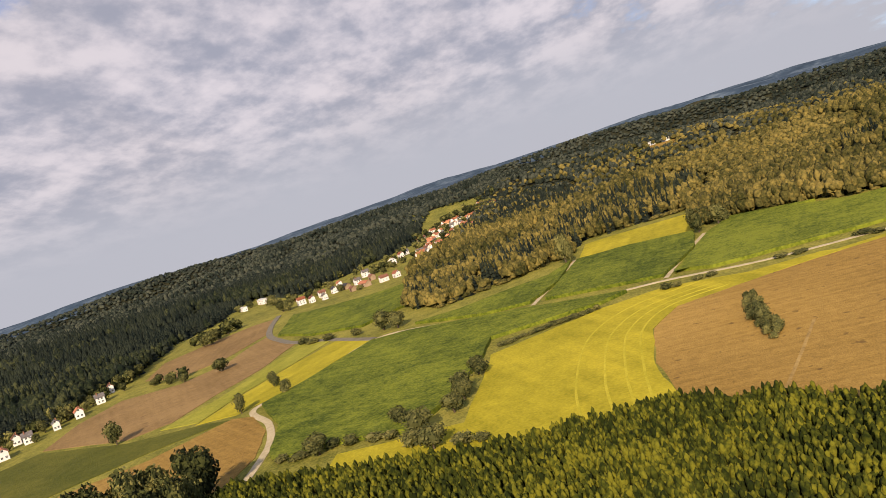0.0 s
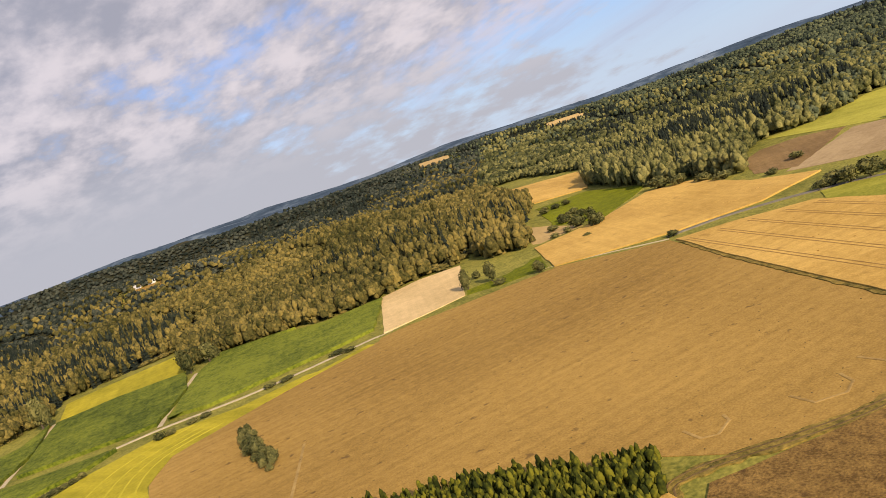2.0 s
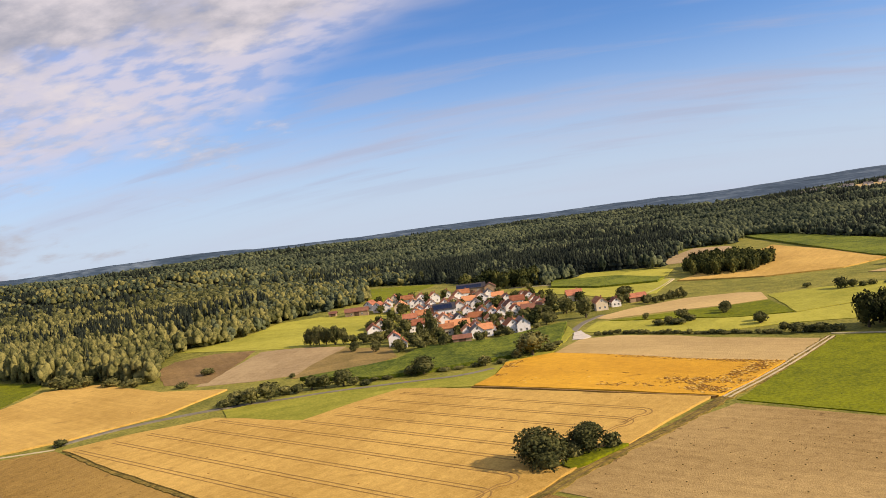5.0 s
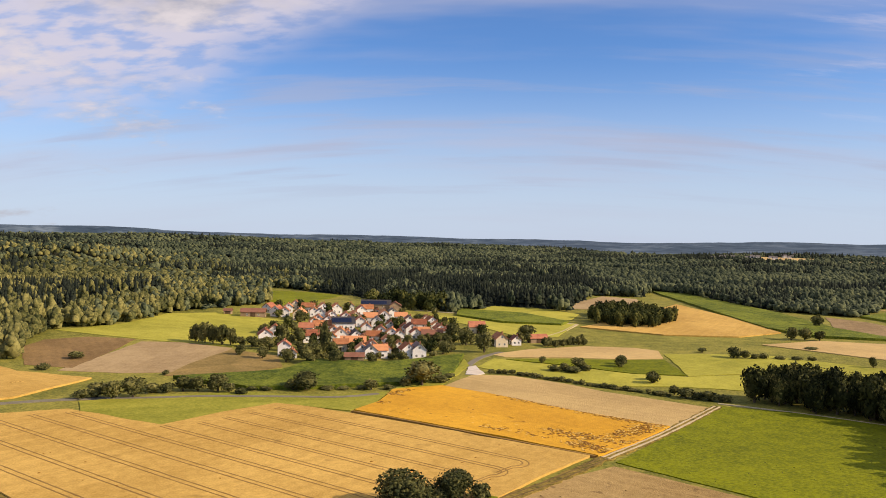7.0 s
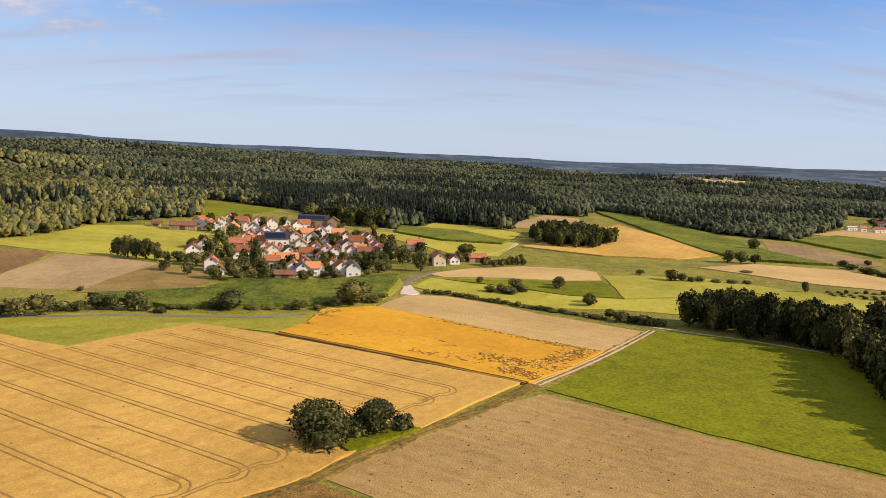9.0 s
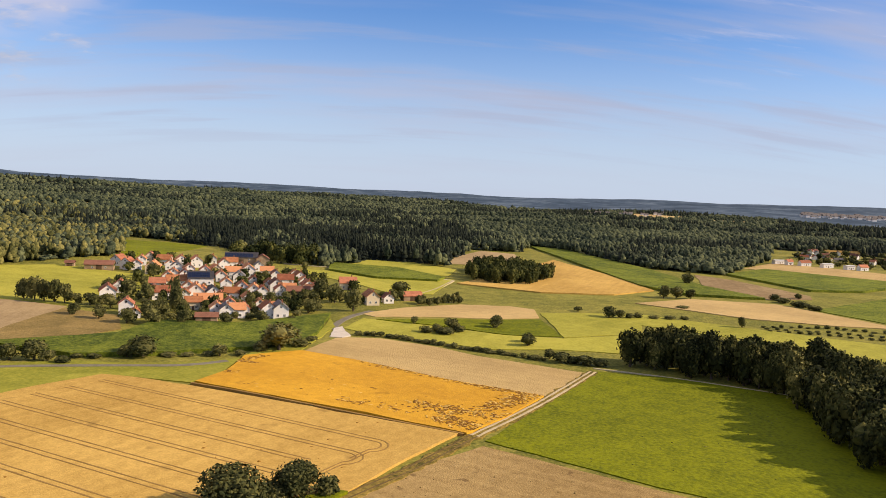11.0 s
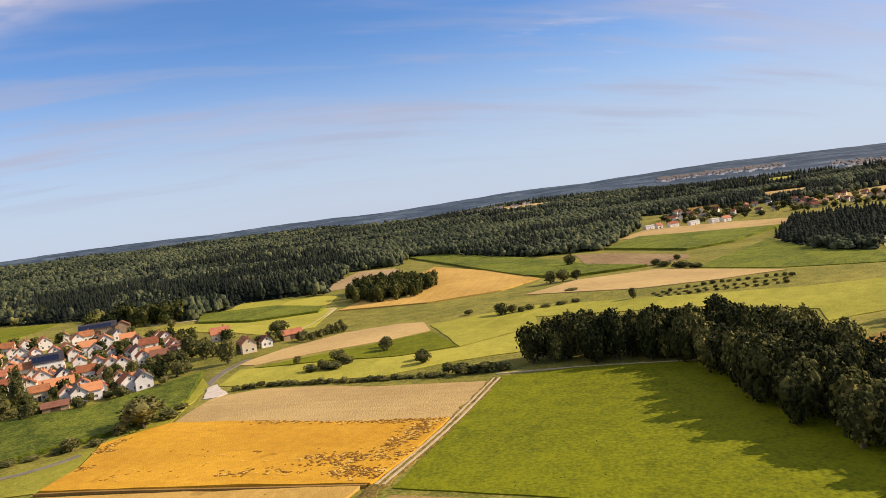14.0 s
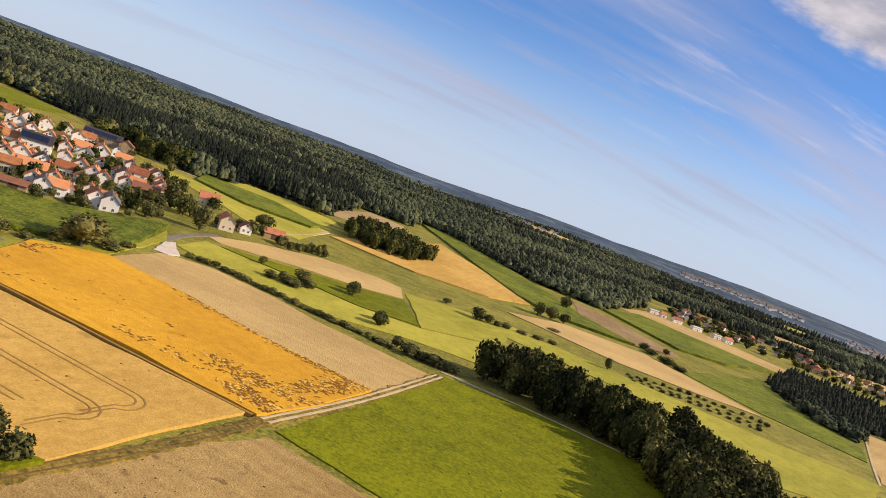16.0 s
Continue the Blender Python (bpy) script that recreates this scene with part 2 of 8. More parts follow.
M = {
    "wheat": surface("ripe_wheat", (0.37, 0.22, 0.045), (0.70, 0.455, 0.12), 0.015, 2.2, rows=0.12, row_gap=3.0, fleck=0.55, fleck_col=(0.28, 0.165, 0.04), fleck_scale=0.09, bump=0.3),
    "wheat_orange": surface("laid_ripe_wheat", (0.46, 0.23, 0.018), (0.76, 0.42, 0.035), 0.02, 2.2, rows=0.1, fleck=0.45, fleck_col=(0.30, 0.14, 0.015), fleck_scale=0.1, bump=0.3),
    "stubble": surface("stubble", (0.19, 0.112, 0.024), (0.46, 0.29, 0.073), 0.008, 2.0, rows=0.14, row_gap=2.0, fleck=0.7, fleck_col=(0.12, 0.07, 0.025), fleck_scale=0.22, by_object=0.1, bump=0.5),
    "stubble_pale": surface("pale_stubble", (0.36, 0.25, 0.098), (0.62, 0.445, 0.185), 0.02, 1.2, rows=0.12, row_gap=2.5, by_object=0.2, grit=0.65, fleck=0.2, fleck_col=(0.26, 0.17, 0.08), fleck_scale=0.12, bump=0.6),
    "barley": surface("ripe_barley", (0.48, 0.345, 0.15), (0.78, 0.58, 0.28), 0.02, 1.2, rows=0.12, row_gap=2.5, bump=0.5),
    "meadow_yellow": surface("mown_yellow_meadow", (0.25, 0.23, 0.012), (0.52, 0.43, 0.03), 0.02, 0.8, rows=0.22, row_gap=6.0, bump=0.5),
    "meadow_bright": surface("lush_meadow", (0.090, 0.110, 0.0015), (0.215, 0.235, 0.003), 0.012, 0.9, fleck=0.4, fleck_col=(0.045, 0.055, 0.003), bump=0.5, by_object=0.3, fleck_scale=0.5, grit=1.7),
    "meadow_light": surface("light_meadow", (0.20, 0.21, 0.020), (0.45, 0.415, 0.060), 0.015, 0.9, rows=0.15, row_gap=7.0, by_object=0.4, bump=0.5),
    "maize": surface("maize_leaves", (0.05, 0.078, 0.006), (0.205, 0.235, 0.022), 0.02, 0.8, rows=0.15, row_gap=3.0, by_object=0.3, bump=1.0, grit=1.7),
    "soil": surface("bare_soil", (0.21, 0.14, 0.062), (0.43, 0.315, 0.16), 0.02, 0.9, rows=0.12, by_object=0.5),
    "stubble_tan": surface("tan_stubble", (0.23, 0.147, 0.05), (0.51, 0.355, 0.138), 0.011, 2.0, rows=0.14, row_gap=2.0, fleck=0.7, fleck_col=(0.14, 0.08, 0.03), fleck_scale=0.22, bump=0.5),
    "stubble_dark": surface("red_brown_stubble_cloud_shade", (0.125, 0.071, 0.018), (0.35, 0.215, 0.058), 0.015, 2.0, rows=0.16, row_gap=2.0, fleck=0.7, fleck_col=(0.06, 0.03, 0.012), fleck_scale=0.25, bump=0.8, grit=1.7),
    "heath": surface("brown_heath", (0.14, 0.105, 0.03), (0.36, 0.25, 0.085), 0.05, 0.8, bump=0.8),
    "grass": surface("rough_grass", (0.11, 0.12, 0.018), (0.33, 0.295, 0.055), 0.02, 0.8, bump=0.6, grit=1.7),
    "gravel": surface("pale_gravel", (0.38, 0.315, 0.185), (0.62, 0.53, 0.34), 0.3, 3.0),
    "concrete": surface("pale_concrete", (0.5, 0.44, 0.36), (0.7, 0.64, 0.54), 0.3, 3.0),
    "asphalt": surface("worn_asphalt", (0.15, 0.135, 0.10), (0.25, 0.225, 0.17), 0.2, 3.0),
    "rut": surface("rut_soil_and_painted_shade", (0.23, 0.135, 0.038), (0.37, 0.23, 0.07), 0.1, 1.0),
    "leaf": surface("beech_leaves", (0.024, 0.032, 0.010), (0.240, 0.218, 0.070), 0.02, 0.7, mid=(0.108, 0.109, 0.035), island=0.42, by_object=0.35, bump=0.8, grit=1.4),
    "leaf_warm": surface("olive_beech_leaves", (0.026, 0.029, 0.007), (0.235, 0.180, 0.046), 0.012, 0.7, mid=(0.102, 0.088, 0.023), island=0.45, bump=0.8, grit=1.3),
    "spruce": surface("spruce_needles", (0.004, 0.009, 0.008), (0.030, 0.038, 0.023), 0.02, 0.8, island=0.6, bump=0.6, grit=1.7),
    "sapling": surface("young_tree_leaves", (0.014, 0.021, 0.002), (0.15, 0.145, 0.012), 0.03, 0.8, mid=(0.053, 0.062, 0.006), island=0.7, bump=0.8, grit=1.7),
    "leaf_north": surface("dark_pine_crowns", (0.012, 0.022, 0.014), (0.135, 0.150, 0.070), 0.006, 0.7, mid=(0.053, 0.068, 0.037), island=0.45, bump=0.8, grit=1.5),
    # pasture and brown stubble, darkened to paint in cloud shade over the valley
    "pasture": surface("dull_pasture", (0.06, 0.075, 0.008), (0.17, 0.16, 0.025), 0.02, 0.8, bump=0.8, by_object=0.2),
    "stubble_brown": surface("reddish_brown_stubble", (0.15, 0.092, 0.035), (0.33, 0.215, 0.085), 0.02, 1.2, rows=0.14, row_gap=3.0, by_object=0.3, fleck=0.5, fleck_col=(0.11, 0.065, 0.03), fleck_scale=0.12, bump=0.7),
    "distance": surface("haze_painted_hills", (0.021, 0.042, 0.068), (0.15, 0.20, 0.25), 0.007, 0.03, mid=(0.048, 0.080, 0.120), rows=0.06, row_gap=60.0, bump=0),
    # distant crowns, with a bluish haze painted into the leaf colour
    "leaf_far": surface("haze_tinted_woods", (0.008, 0.014, 0.010), (0.075, 0.082, 0.055), 0.008, 0.7, mid=(0.027, 0.035, 0.025), island=0.6, bump=0.8, grit=1.7),
    # trees of the western valley, darkened in colour for the cloud shade there
    "leaf_west": surface("dark_valley_trees", (0.007, 0.013, 0.007), (0.06, 0.066, 0.026), 0.008, 0.7, mid=(0.020, 0.027, 0.012), island=0.4, bump=0.8, grit=1.7),
    "litter": surface("shade_painted_litter", (0.012, 0.014, 0.007), (0.06, 0.055, 0.025), 0.02, 0.6, mid=(0.028, 0.030, 0.013), bump=0.6),
    "bark": surface("bark", (0.06, 0.045, 0.03), (0.16, 0.12, 0.085), 0.5, 4.0),
}

# ---------------------------------------------------------------- ground
SKY_AZ = [-180, -140, -122, -105, -90, -72, -58, -45, -30, -15, 0, 10, 18, 33, 45, 70, 180]
SKY_UP = [0, -5, -12, -4, 18, 24, 17, 2, -12, -24, -28, -32, -19, -6, -20, -10, 0]


def smooth(p, q, v):
    u = np.clip((v - p) / (q - p), 0, 1)
    return u * u * (3 - 2 * u)


def height(x, y):
    """The lie of the land: level farmland, then a slow rise to wooded hills."""
    x, y = np.asarray(x, float), np.asarray(y, float)
    r, az = np.hypot(x, y), np.degrees(np.arctan2(x, y))
    h = smooth(560, 4300, r) * (60 + np.interp(az, SKY_AZ, SKY_UP))
    k = smooth(700, 1500, r)
    h = h + 12 * np.exp(-(((x + 640) / 190) ** 2 + ((y - 330) / 150) ** 2)) + 9 * np.exp(-(((x + 300) / 150) ** 2 + ((y - 620) / 110) ** 2))
    h = h + smooth(1000, 2000, r) * smooth(-20, -55, az) * 13 * np.sin(x / 330 + 2) * np.cos(y / 300 + 0.6)
    ridge = smooth(-86, -80, az) * smooth(-54, -64, az)
    h = h + ridge * (15 * np.exp(-((r - 770) / 85) ** 2) - 17 * np.exp(-((r - 1150) / 200) ** 2))
    s0 = 850 + 700 * smooth(-78, -92, az)
    h = h + smooth(s0, s0 + 500, r) * smooth(4200, 3500, r) * smooth(-12, -35, az) * (15 + 5 * np.sin(az / 7)) * np.sin(r / 95 + 0.09 * az + 1.3 * np.sin(az / 11))
    return h + k * (12 * np.sin(x / 310 + 1.0) * np.cos(y / 270 + 0.5) + 7 * np.sin(x / 170 - y / 230)) * (0.3 + 0.7 * smooth(5, -40, az))


def mesh_object(name, verts, faces, material, shade=False):
    me = bpy.data.meshes.new(name)
    me.from_pydata([tuple(v) for v in verts], [], faces)
    if shade:
        me.polygons.foreach_set("use_smooth", [True] * len(me.polygons))
    me.materials.append(material)
    me.update()
    return new(name, me)


def build_ground():
    radii = [0, 150, 300, 450, 510, 560] + [560 + 4240 * (k / 90) ** 1.25 for k in range(1, 91)]
    n = 240
    ring = np.radians(np.arange(n) * 360 / n)
    verts, faces = [(0, 0, 0)], []
    for r in radii[1:]:
        x, y = r * np.sin(ring), r * np.cos(ring)
        verts += list(zip(x, y, height(x, y)))
    for k in range(len(radii) - 1):
        for j in range(n):
            i, j2 = 1 + (k - 1) * n, (j + 1) % n
            if k == 0:
                faces.append((0, 1 + j2, 1 + j))
            else:
                faces.append((i + j, i + j2, i + n + j2, i + n + j))
    tagged(mesh_object("ground", verts, faces, M["grass"], True), "rolling farmland of rough yellow-green grass", "ground", "", "structure")


build_ground()

BLUE_AZ = [-180, -60, -20, 0, 8, 40, 180]
BLUE_R = [2700, 2900, 3100, 3000, 2500, 1900, 1900]


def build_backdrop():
    """The far hills behind the last wood, with the haze of distance painted in as blue."""
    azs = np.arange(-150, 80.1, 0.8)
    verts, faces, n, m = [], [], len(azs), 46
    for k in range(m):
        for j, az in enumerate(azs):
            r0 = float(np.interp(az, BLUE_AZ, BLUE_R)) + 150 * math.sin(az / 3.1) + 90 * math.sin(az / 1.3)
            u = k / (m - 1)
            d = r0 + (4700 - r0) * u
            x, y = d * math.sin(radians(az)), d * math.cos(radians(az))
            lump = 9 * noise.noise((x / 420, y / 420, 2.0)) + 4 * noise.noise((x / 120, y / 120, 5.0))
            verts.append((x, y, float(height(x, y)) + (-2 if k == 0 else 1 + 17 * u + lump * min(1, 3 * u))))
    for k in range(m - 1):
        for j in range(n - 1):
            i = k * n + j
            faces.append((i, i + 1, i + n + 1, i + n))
    tagged(mesh_object("backdrop", verts, faces, M["distance"], True), "wooded hills in the far distance, blue haze painted in", "hills", "", "structure")


build_backdrop()

# ---------------------------------------------------------------- fields
rng = random.Random(7)
FIELDS = []


def rough_outline(pts, step, wobble):
    out = []
    for (x0, y0), (x1, y1) in zip(pts, pts[1:] + pts[:1]):
        d = math.hypot(x1 - x0, y1 - y0)
        n = max(1, int(d / step))
        for k in range(n):
            u = k / n
            s = wobble * noise.noise((x0 + u * (x1 - x0) * 1.0, y0 + u * (y1 - y0), 3.3)) if k else 0
            out.append((x0 + u * (x1 - x0) - s * (y1 - y0) / max(d, 1), y0 + u * (y1 - y0) + s * (x1 - x0) / max(d, 1)))
    return out


def field(name, label, crop, tall, angle, pts):
    """One crop stand: its top follows the land, and its edges reach down to it. Rows run along the given bearing."""
    tall += 0.004 * len(FIELDS)
    FIELDS.append((name, pts))
    turn = Matrix.Rotation(radians(90 - angle), 4, "Z")
    cx, cy = sum(p[0] for p in pts) / len(pts), sum(p[1] for p in pts) / len(pts)
    m = Matrix.Translation((cx, cy, 0)) @ turn
    inv = m.inverted()
    far = max(math.hypot(*p) for p in pts) > 540
    bm = bmesh.new()
    outline = rough_outline(pts, 14 if far else 7, 1.6 if far else 1.0)
    face = bm.faces.new([bm.verts.new((x, y, 0)) for x, y in outline])
    if face.normal.z < 0:
        bmesh.ops.reverse_faces(bm, faces=[face])
    bmesh.ops.triangulate(bm, faces=bm.faces[:])
    if far:
        xs, ys = [p[0] for p in pts], [p[1] for p in pts]
        for lo, hi, no in ((min(xs), max(xs), (1, 0, 0)), (min(ys), max(ys), (0, 1, 0))):
            c = math.ceil(lo / 20) * 20
            while c < hi:
                bmesh.ops.bisect_plane(bm, geom=bm.verts[:] + bm.edges[:] + bm.faces[:], plane_co=(c * no[0], c * no[1], 0), plane_no=no)
                c += 20
    rim = [e for e in bm.edges if e.is_boundary]
    skirt = bmesh.ops.extrude_edge_only(bm, edges=rim)["geom"]
    low = {v for v in skirt if isinstance(v, bmesh.types.BMVert)}
    for v in bm.verts:
        h = float(height(v.co.x, v.co.y))
        v.co.z = h - 0.3 if v in low else h + tall
    bm.transform(inv)
    bmesh.ops.recalc_face_normals(bm, faces=bm.faces[:])
    me = bpy.data.meshes.new(name)
    bm.to_mesh(me)
    bm.free()
    me.materials.append(M[crop])
    ob = new(name, me)
    ob.matrix_world = m
    return tagged(ob, label, "field", "", "structure")


field("wheat_field", "ripe golden wheat field crossed by tractor tramlines", "wheat", 0.7, 33, [(-57.5, 115.7), (-76.1, 127.9), (-102, 146.1), (-136, 169.2), (-163.3, 187.9), (-198.3, 214), (-203.3, 217), (-181.3, 234.5), (-158, 246.8), (-116.3, 230.4), (-103.2, 251.5), (-89.2, 268.5), (-72.1, 263.5), (-58.7, 257.5), (-27.2, 241.4), (-2.6, 228.7), (22.7, 216), (17.5, 209), (-8.8, 169), (-15.7, 162.3), (-28.7, 141.3)])
field("wheat_field", "deep orange ripe wheat field with laid patches", "wheat_orange", 0.75, 129, [(-58.1, 262.7), (-51.6, 278.3), (-49.9, 302.3), (-30, 314), (-4, 296.3), (23.9, 273.7), (53.4, 255.7), (37.6, 231.7), (24.6, 215.8), (-2.6, 232.7), (-31.6, 248.3)])
field("stubble_field", "pale cut stubble field beside the farm track", "stubble_pale", 0.12, 123, [(-29.5, 315.4), (-18.4, 345.1), (-0.1, 345.6), (23.4, 330.8), (38.3, 315.8), (75.9, 291.6), (55.3, 256.4), (23.9, 274.9), (-4, 298.8)])
field("meadow", "bright green meadow beside the dark grove", "meadow_bright", 0.25, 30, [(29, 211), (50, 243), (81, 294), (108, 287), (139, 268), (150, 237), (140, 193), (128, 158), (105, 155), (65, 181)])
field("stubble_field", "brown stubble field with faint wheel marks", "stubble_tan", 0.12, 123, [(28, 207), (65, 179), (105, 153), (150, 108), (90, 70), (14, 119), (-5, 133), (-22, 145), (-13, 161), (5, 186)])
field("stubble_field", "wide brown stubble field with a shrub island", "stubble", 0.12, 15, [(-100.6, 58.2), (-133.6, 41.8), (-154.9, 25.6), (-176.6, 9.3), (-158.5, 16.1), (-175.9, 3.4), (-188.9, -6.6), (-225.2, -3.3), (-264, 7.3), (-285.7, 22.9), (-289.5, 46.5), (-291.6, 78.5), (-292.9, 119.8), (-296.8, 124.3), (-285.6, 167), (-262.8, 200.5), (-229.7, 209.8), (-207.7, 218.6), (-198.6, 212.2), (-162.8, 186.8), (-135, 167.4), (-101.7, 145.3), (-75.9, 127.2), (-58.2, 115.4), (-72.7, 80.5), (-84.7, 62.7)])
field("wheat_field", "small corner of ripe golden wheat", "wheat", 0.6, 148, [(-92, 30), (-93, 41), (-93, 48), (-88, 46), (-74, 24), (-80, 12)])
field("meadow", "mown yellow-green meadow with curved swaths", "meadow_yellow", 0.12, 75, [(-217.5, -105.6), (-232.9, -103.7), (-228, -80.5), (-225.2, -62.7), (-268.3, -54.3), (-300.6, -49.5), (-310, -26.2), (-321.7, 1.7), (-324.3, 30.7), (-304.3, 57.6), (-300.6, 85.8), (-296.3, 89.7), (-296.5, 116.4), (-291.2, 116.8), (-292.1, 77.4), (-288.4, 45.5), (-284.6, 21.9), (-264, 6.8), (-225.3, -3.6), (-189, -7), (-191.6, -26), (-195.3, -56.5)])
field("maize_field", "dark green standing maize field", "maize", 1.6, 35, [(-337, -153.1), (-361.9, -135.9), (-415, -110), (-410.7, -88.5), (-366.6, -24.6), (-347, -0.6), (-336.6, 15.8), (-328.8, 2.1), (-327.7, -47.3), (-294.2, -53.4), (-257.6, -65), (-231.4, -78.7), (-242.1, -101.8), (-244.4, -125.8), (-251.7, -129.6), (-289.9, -134.6)])
field("maize_field", "dark green standing maize field", "maize", 1.6, 107, [(-429, -85), (-428, -58.4), (-441.8, -28), (-447.3, -3.8), (-480.1, 15.9), (-417.8, -2.6), (-382.4, -23.1), (-390.1, -48.1)])
field("maize_field", "dark green standing maize field", "maize", 1.6, 110, [(-378.6, -15.9), (-473.7, 18.3), (-466, 49), (-442, 82), (-393, 65.9), (-345.9, 35.5), (-360.6, 10.6)])
field("meadow", "bright yellow-green meadow below the wood", "meadow_yellow", 0.15, 108, [(-487, 22), (-540, 36), (-541, 56), (-527, 110), (-447, 84), (-472, 51)])
field("maize_field", "dark green standing maize field", "maize", 1.6, 119, [(-343.2, 40), (-420, 82), (-452, 108), (-417, 142), (-417, 132), (-390, 147), (-378, 180), (-315.8, 132.6), (-317.4, 114.3), (-326.4, 76.7), (-331.6, 53.3), (-348.8, 41.2)])
field("meadow", "mown yellow-green meadow strip along a gravel track", "meadow_yellow", 0.13, 117, [(-342, -186), (-383, -173), (-421, -157), (-460, -137), (-428, -109), (-392, -128), (-363, -140), (-337, -165)])
field("stubble_field", "light brown stubble field in the valley", "stubble", 0.12, 57, [(-273, -246), (-290, -222), (-302.4, -192.8), (-331.4, -166.1), (-323, -153.8), (-291, -140.5), (-257, -136.5), (-236.4, -140.2), (-218.3, -163.5), (-208.5, -204.6)])
field("meadow", "dark green pasture in the valley", "pasture", 0.2, 56, [(-353, -352), (-357, -324), (-393, -288), (-349, -222), (-337, -179), (-330, -165.7), (-316, -198), (-278, -253), (-274, -298)])
field("stubble_field", "reddish brown stubble field in the valley", "stubble_brown", 0.12, 66, [(-398, -290), (-452, -296), (-491, -286), (-483, -244), (-509, -222), (-567, -215), (-592, -209), (-503, -170), (-442, -180), (-406, -195), (-366, -206), (-357, -225)])
field("stubble_field", "brown stubble field below the town", "stubble_brown", 0.12, 81, [(-552, -295), (-626, -308), (-672, -280), (-703, -249), (-701, -230), (-601, -214), (-535, -231), (-514, -255)])
field("grass_strip", "rough green grass strip", "meadow_light", 0.18, 101, [(-355, -208), (-389, -190), (-433, -178), (-493, -166), (-472, -139), (-427, -156), (-386, -174), (-346, -186)])
field("maize_field", "dark green standing maize field", "maize", 1.6, 89, [(-569, -197), (-677, -206), (-660, -178), (-642, -136), (-648, -102), (-728, -98), (-517, -94), (-482, -122), (-514, -160)])
field("stubble_field", "dry brown stubble field", "stubble", 0.12, 91, [(-737, -87), (-797, -67), (-831, -57), (-759, -59), (-717, -73)])
field("stubble_field", "pale ripe field at the edge of the wood", "barley", 0.5, 123, [(-301.2, 128.3), (-383, 182), (-381, 210), (-364, 229), (-291.8, 171.2), (-295.7, 147.8)])
field("meadow", "bright green paddock with scrub", "meadow_bright", 0.2, 129, [(-291.3, 171.8), (-356, 224), (-333, 230), (-301, 232), (-265.2, 202.3), (-276.1, 183.5)])
field("wheat_field", "ripe golden wheat field", "wheat", 0.7, 123, [(-313, 242), (-300, 286), (-309, 342), (-281, 351), (-221, 312), (-181, 303.2), (-188.3, 261.8), (-211.8, 232.5), (-240.3, 212.5), (-259.9, 201.2)])
field("meadow", "green meadow below the wood", "meadow_bright", 0.2, 130, [(-423, 359), (-405, 396), (-331, 373), (-318, 342), (-302, 289), (-346, 294)])
field("wheat_field", "ripe golden wheat field", "wheat", 0.7, 125, [(-646, 520), (-583, 534), (-526, 539), (-414, 410), (-450, 383)])
field("fallow_field", "pale fallow patch with scrub", "stubble_pale", 0.15, 129, [(-385, 301), (-352, 296), (-309, 280), (-314, 264), (-319, 248)])
field("meadow", "olive green meadow along the country road", "meadow_light", 0.2, 68, [(-151, 242.2), (-118.2, 227.9), (-105.7, 247.4), (-87, 269.3), (-59.4, 262.4), (-52.6, 278.1), (-50.2, 299.7), (-70.7, 289), (-89.7, 286.4), (-108.4, 288), (-145.1, 272.8), (-161.8, 260.2)])
field("ploughed_field", "red-brown field below the wood", "stubble_brown", 0.1, 145, [(-264, 380), (-268, 408), (-250, 425), (-220, 422), (-210, 370), (-203, 326), (-229, 330)])
field("ploughed_field", "bare brown ploughed field", "soil", 0.08, 174, [(-206, 319), (-208, 361), (-213, 414), (-186, 415), (-154, 401), (-151, 355), (-152.3, 325.1), (-175.3, 318.4)])
field("meadow", "light green mown meadow", "meadow_light", 0.15, 109, [(-286, 446), (-259, 479), (-250, 529), (-215, 545), (-149, 521), (-132, 478), (-155, 440), (-156, 406), (-218, 423)])
field("heath", "brown dry heath slope", "heath", 0.2, 4, [(-154.5, 315.6), (-156, 353), (-153, 396), (-122, 380), (-110, 347.7), (-121.2, 329.8), (-137.4, 317.1)])
field("maize_field", "dark green standing maize field", "maize", 1.6, 2, [(-147.4, 309.4), (-126.1, 321.8), (-106.8, 333.3), (-100.2, 364.9), (-62.6, 365.4), (-25.8, 400), (-27.3, 348.9), (-32.6, 328.6), (-49, 313), (-82.2, 299.2), (-109.1, 293.2)])
field("meadow", "green meadow behind the village", "meadow_bright", 0.2, 162, [(-195, 596), (-266, 808), (-219, 798), (-172, 769), (-176, 642)])
field("meadow", "light green mown meadow", "meadow_light", 0.15, 23, [(-17.4, 366.2), (-9.4, 394.5), (18.3, 382.2), (57.9, 361.1), (82.5, 357.7), (124.1, 374.3), (104.4, 327.6), (74.2, 332.1), (57.1, 330.5), (44.5, 328.7), (14.9, 345.4), (-9.1, 358.9)])
field("stubble_field", "pale brown stubble strip behind the village gardens", "stubble_pale", 0.12, 60, [(-11.3, 409), (12.1, 434.3), (43.7, 452.4), (73, 452), (85, 443), (82.2, 413.2), (60, 406.2), (29.4, 406.2), (-3.4, 400.5)])
field("meadow", "green pasture with scattered fruit trees", "meadow_bright", 0.2, 179, [(-3.2, 393.3), (28.9, 398.8), (59.5, 403.2), (82.1, 408.5), (82.9, 361.7), (58.1, 362.4), (27.7, 380.4)])
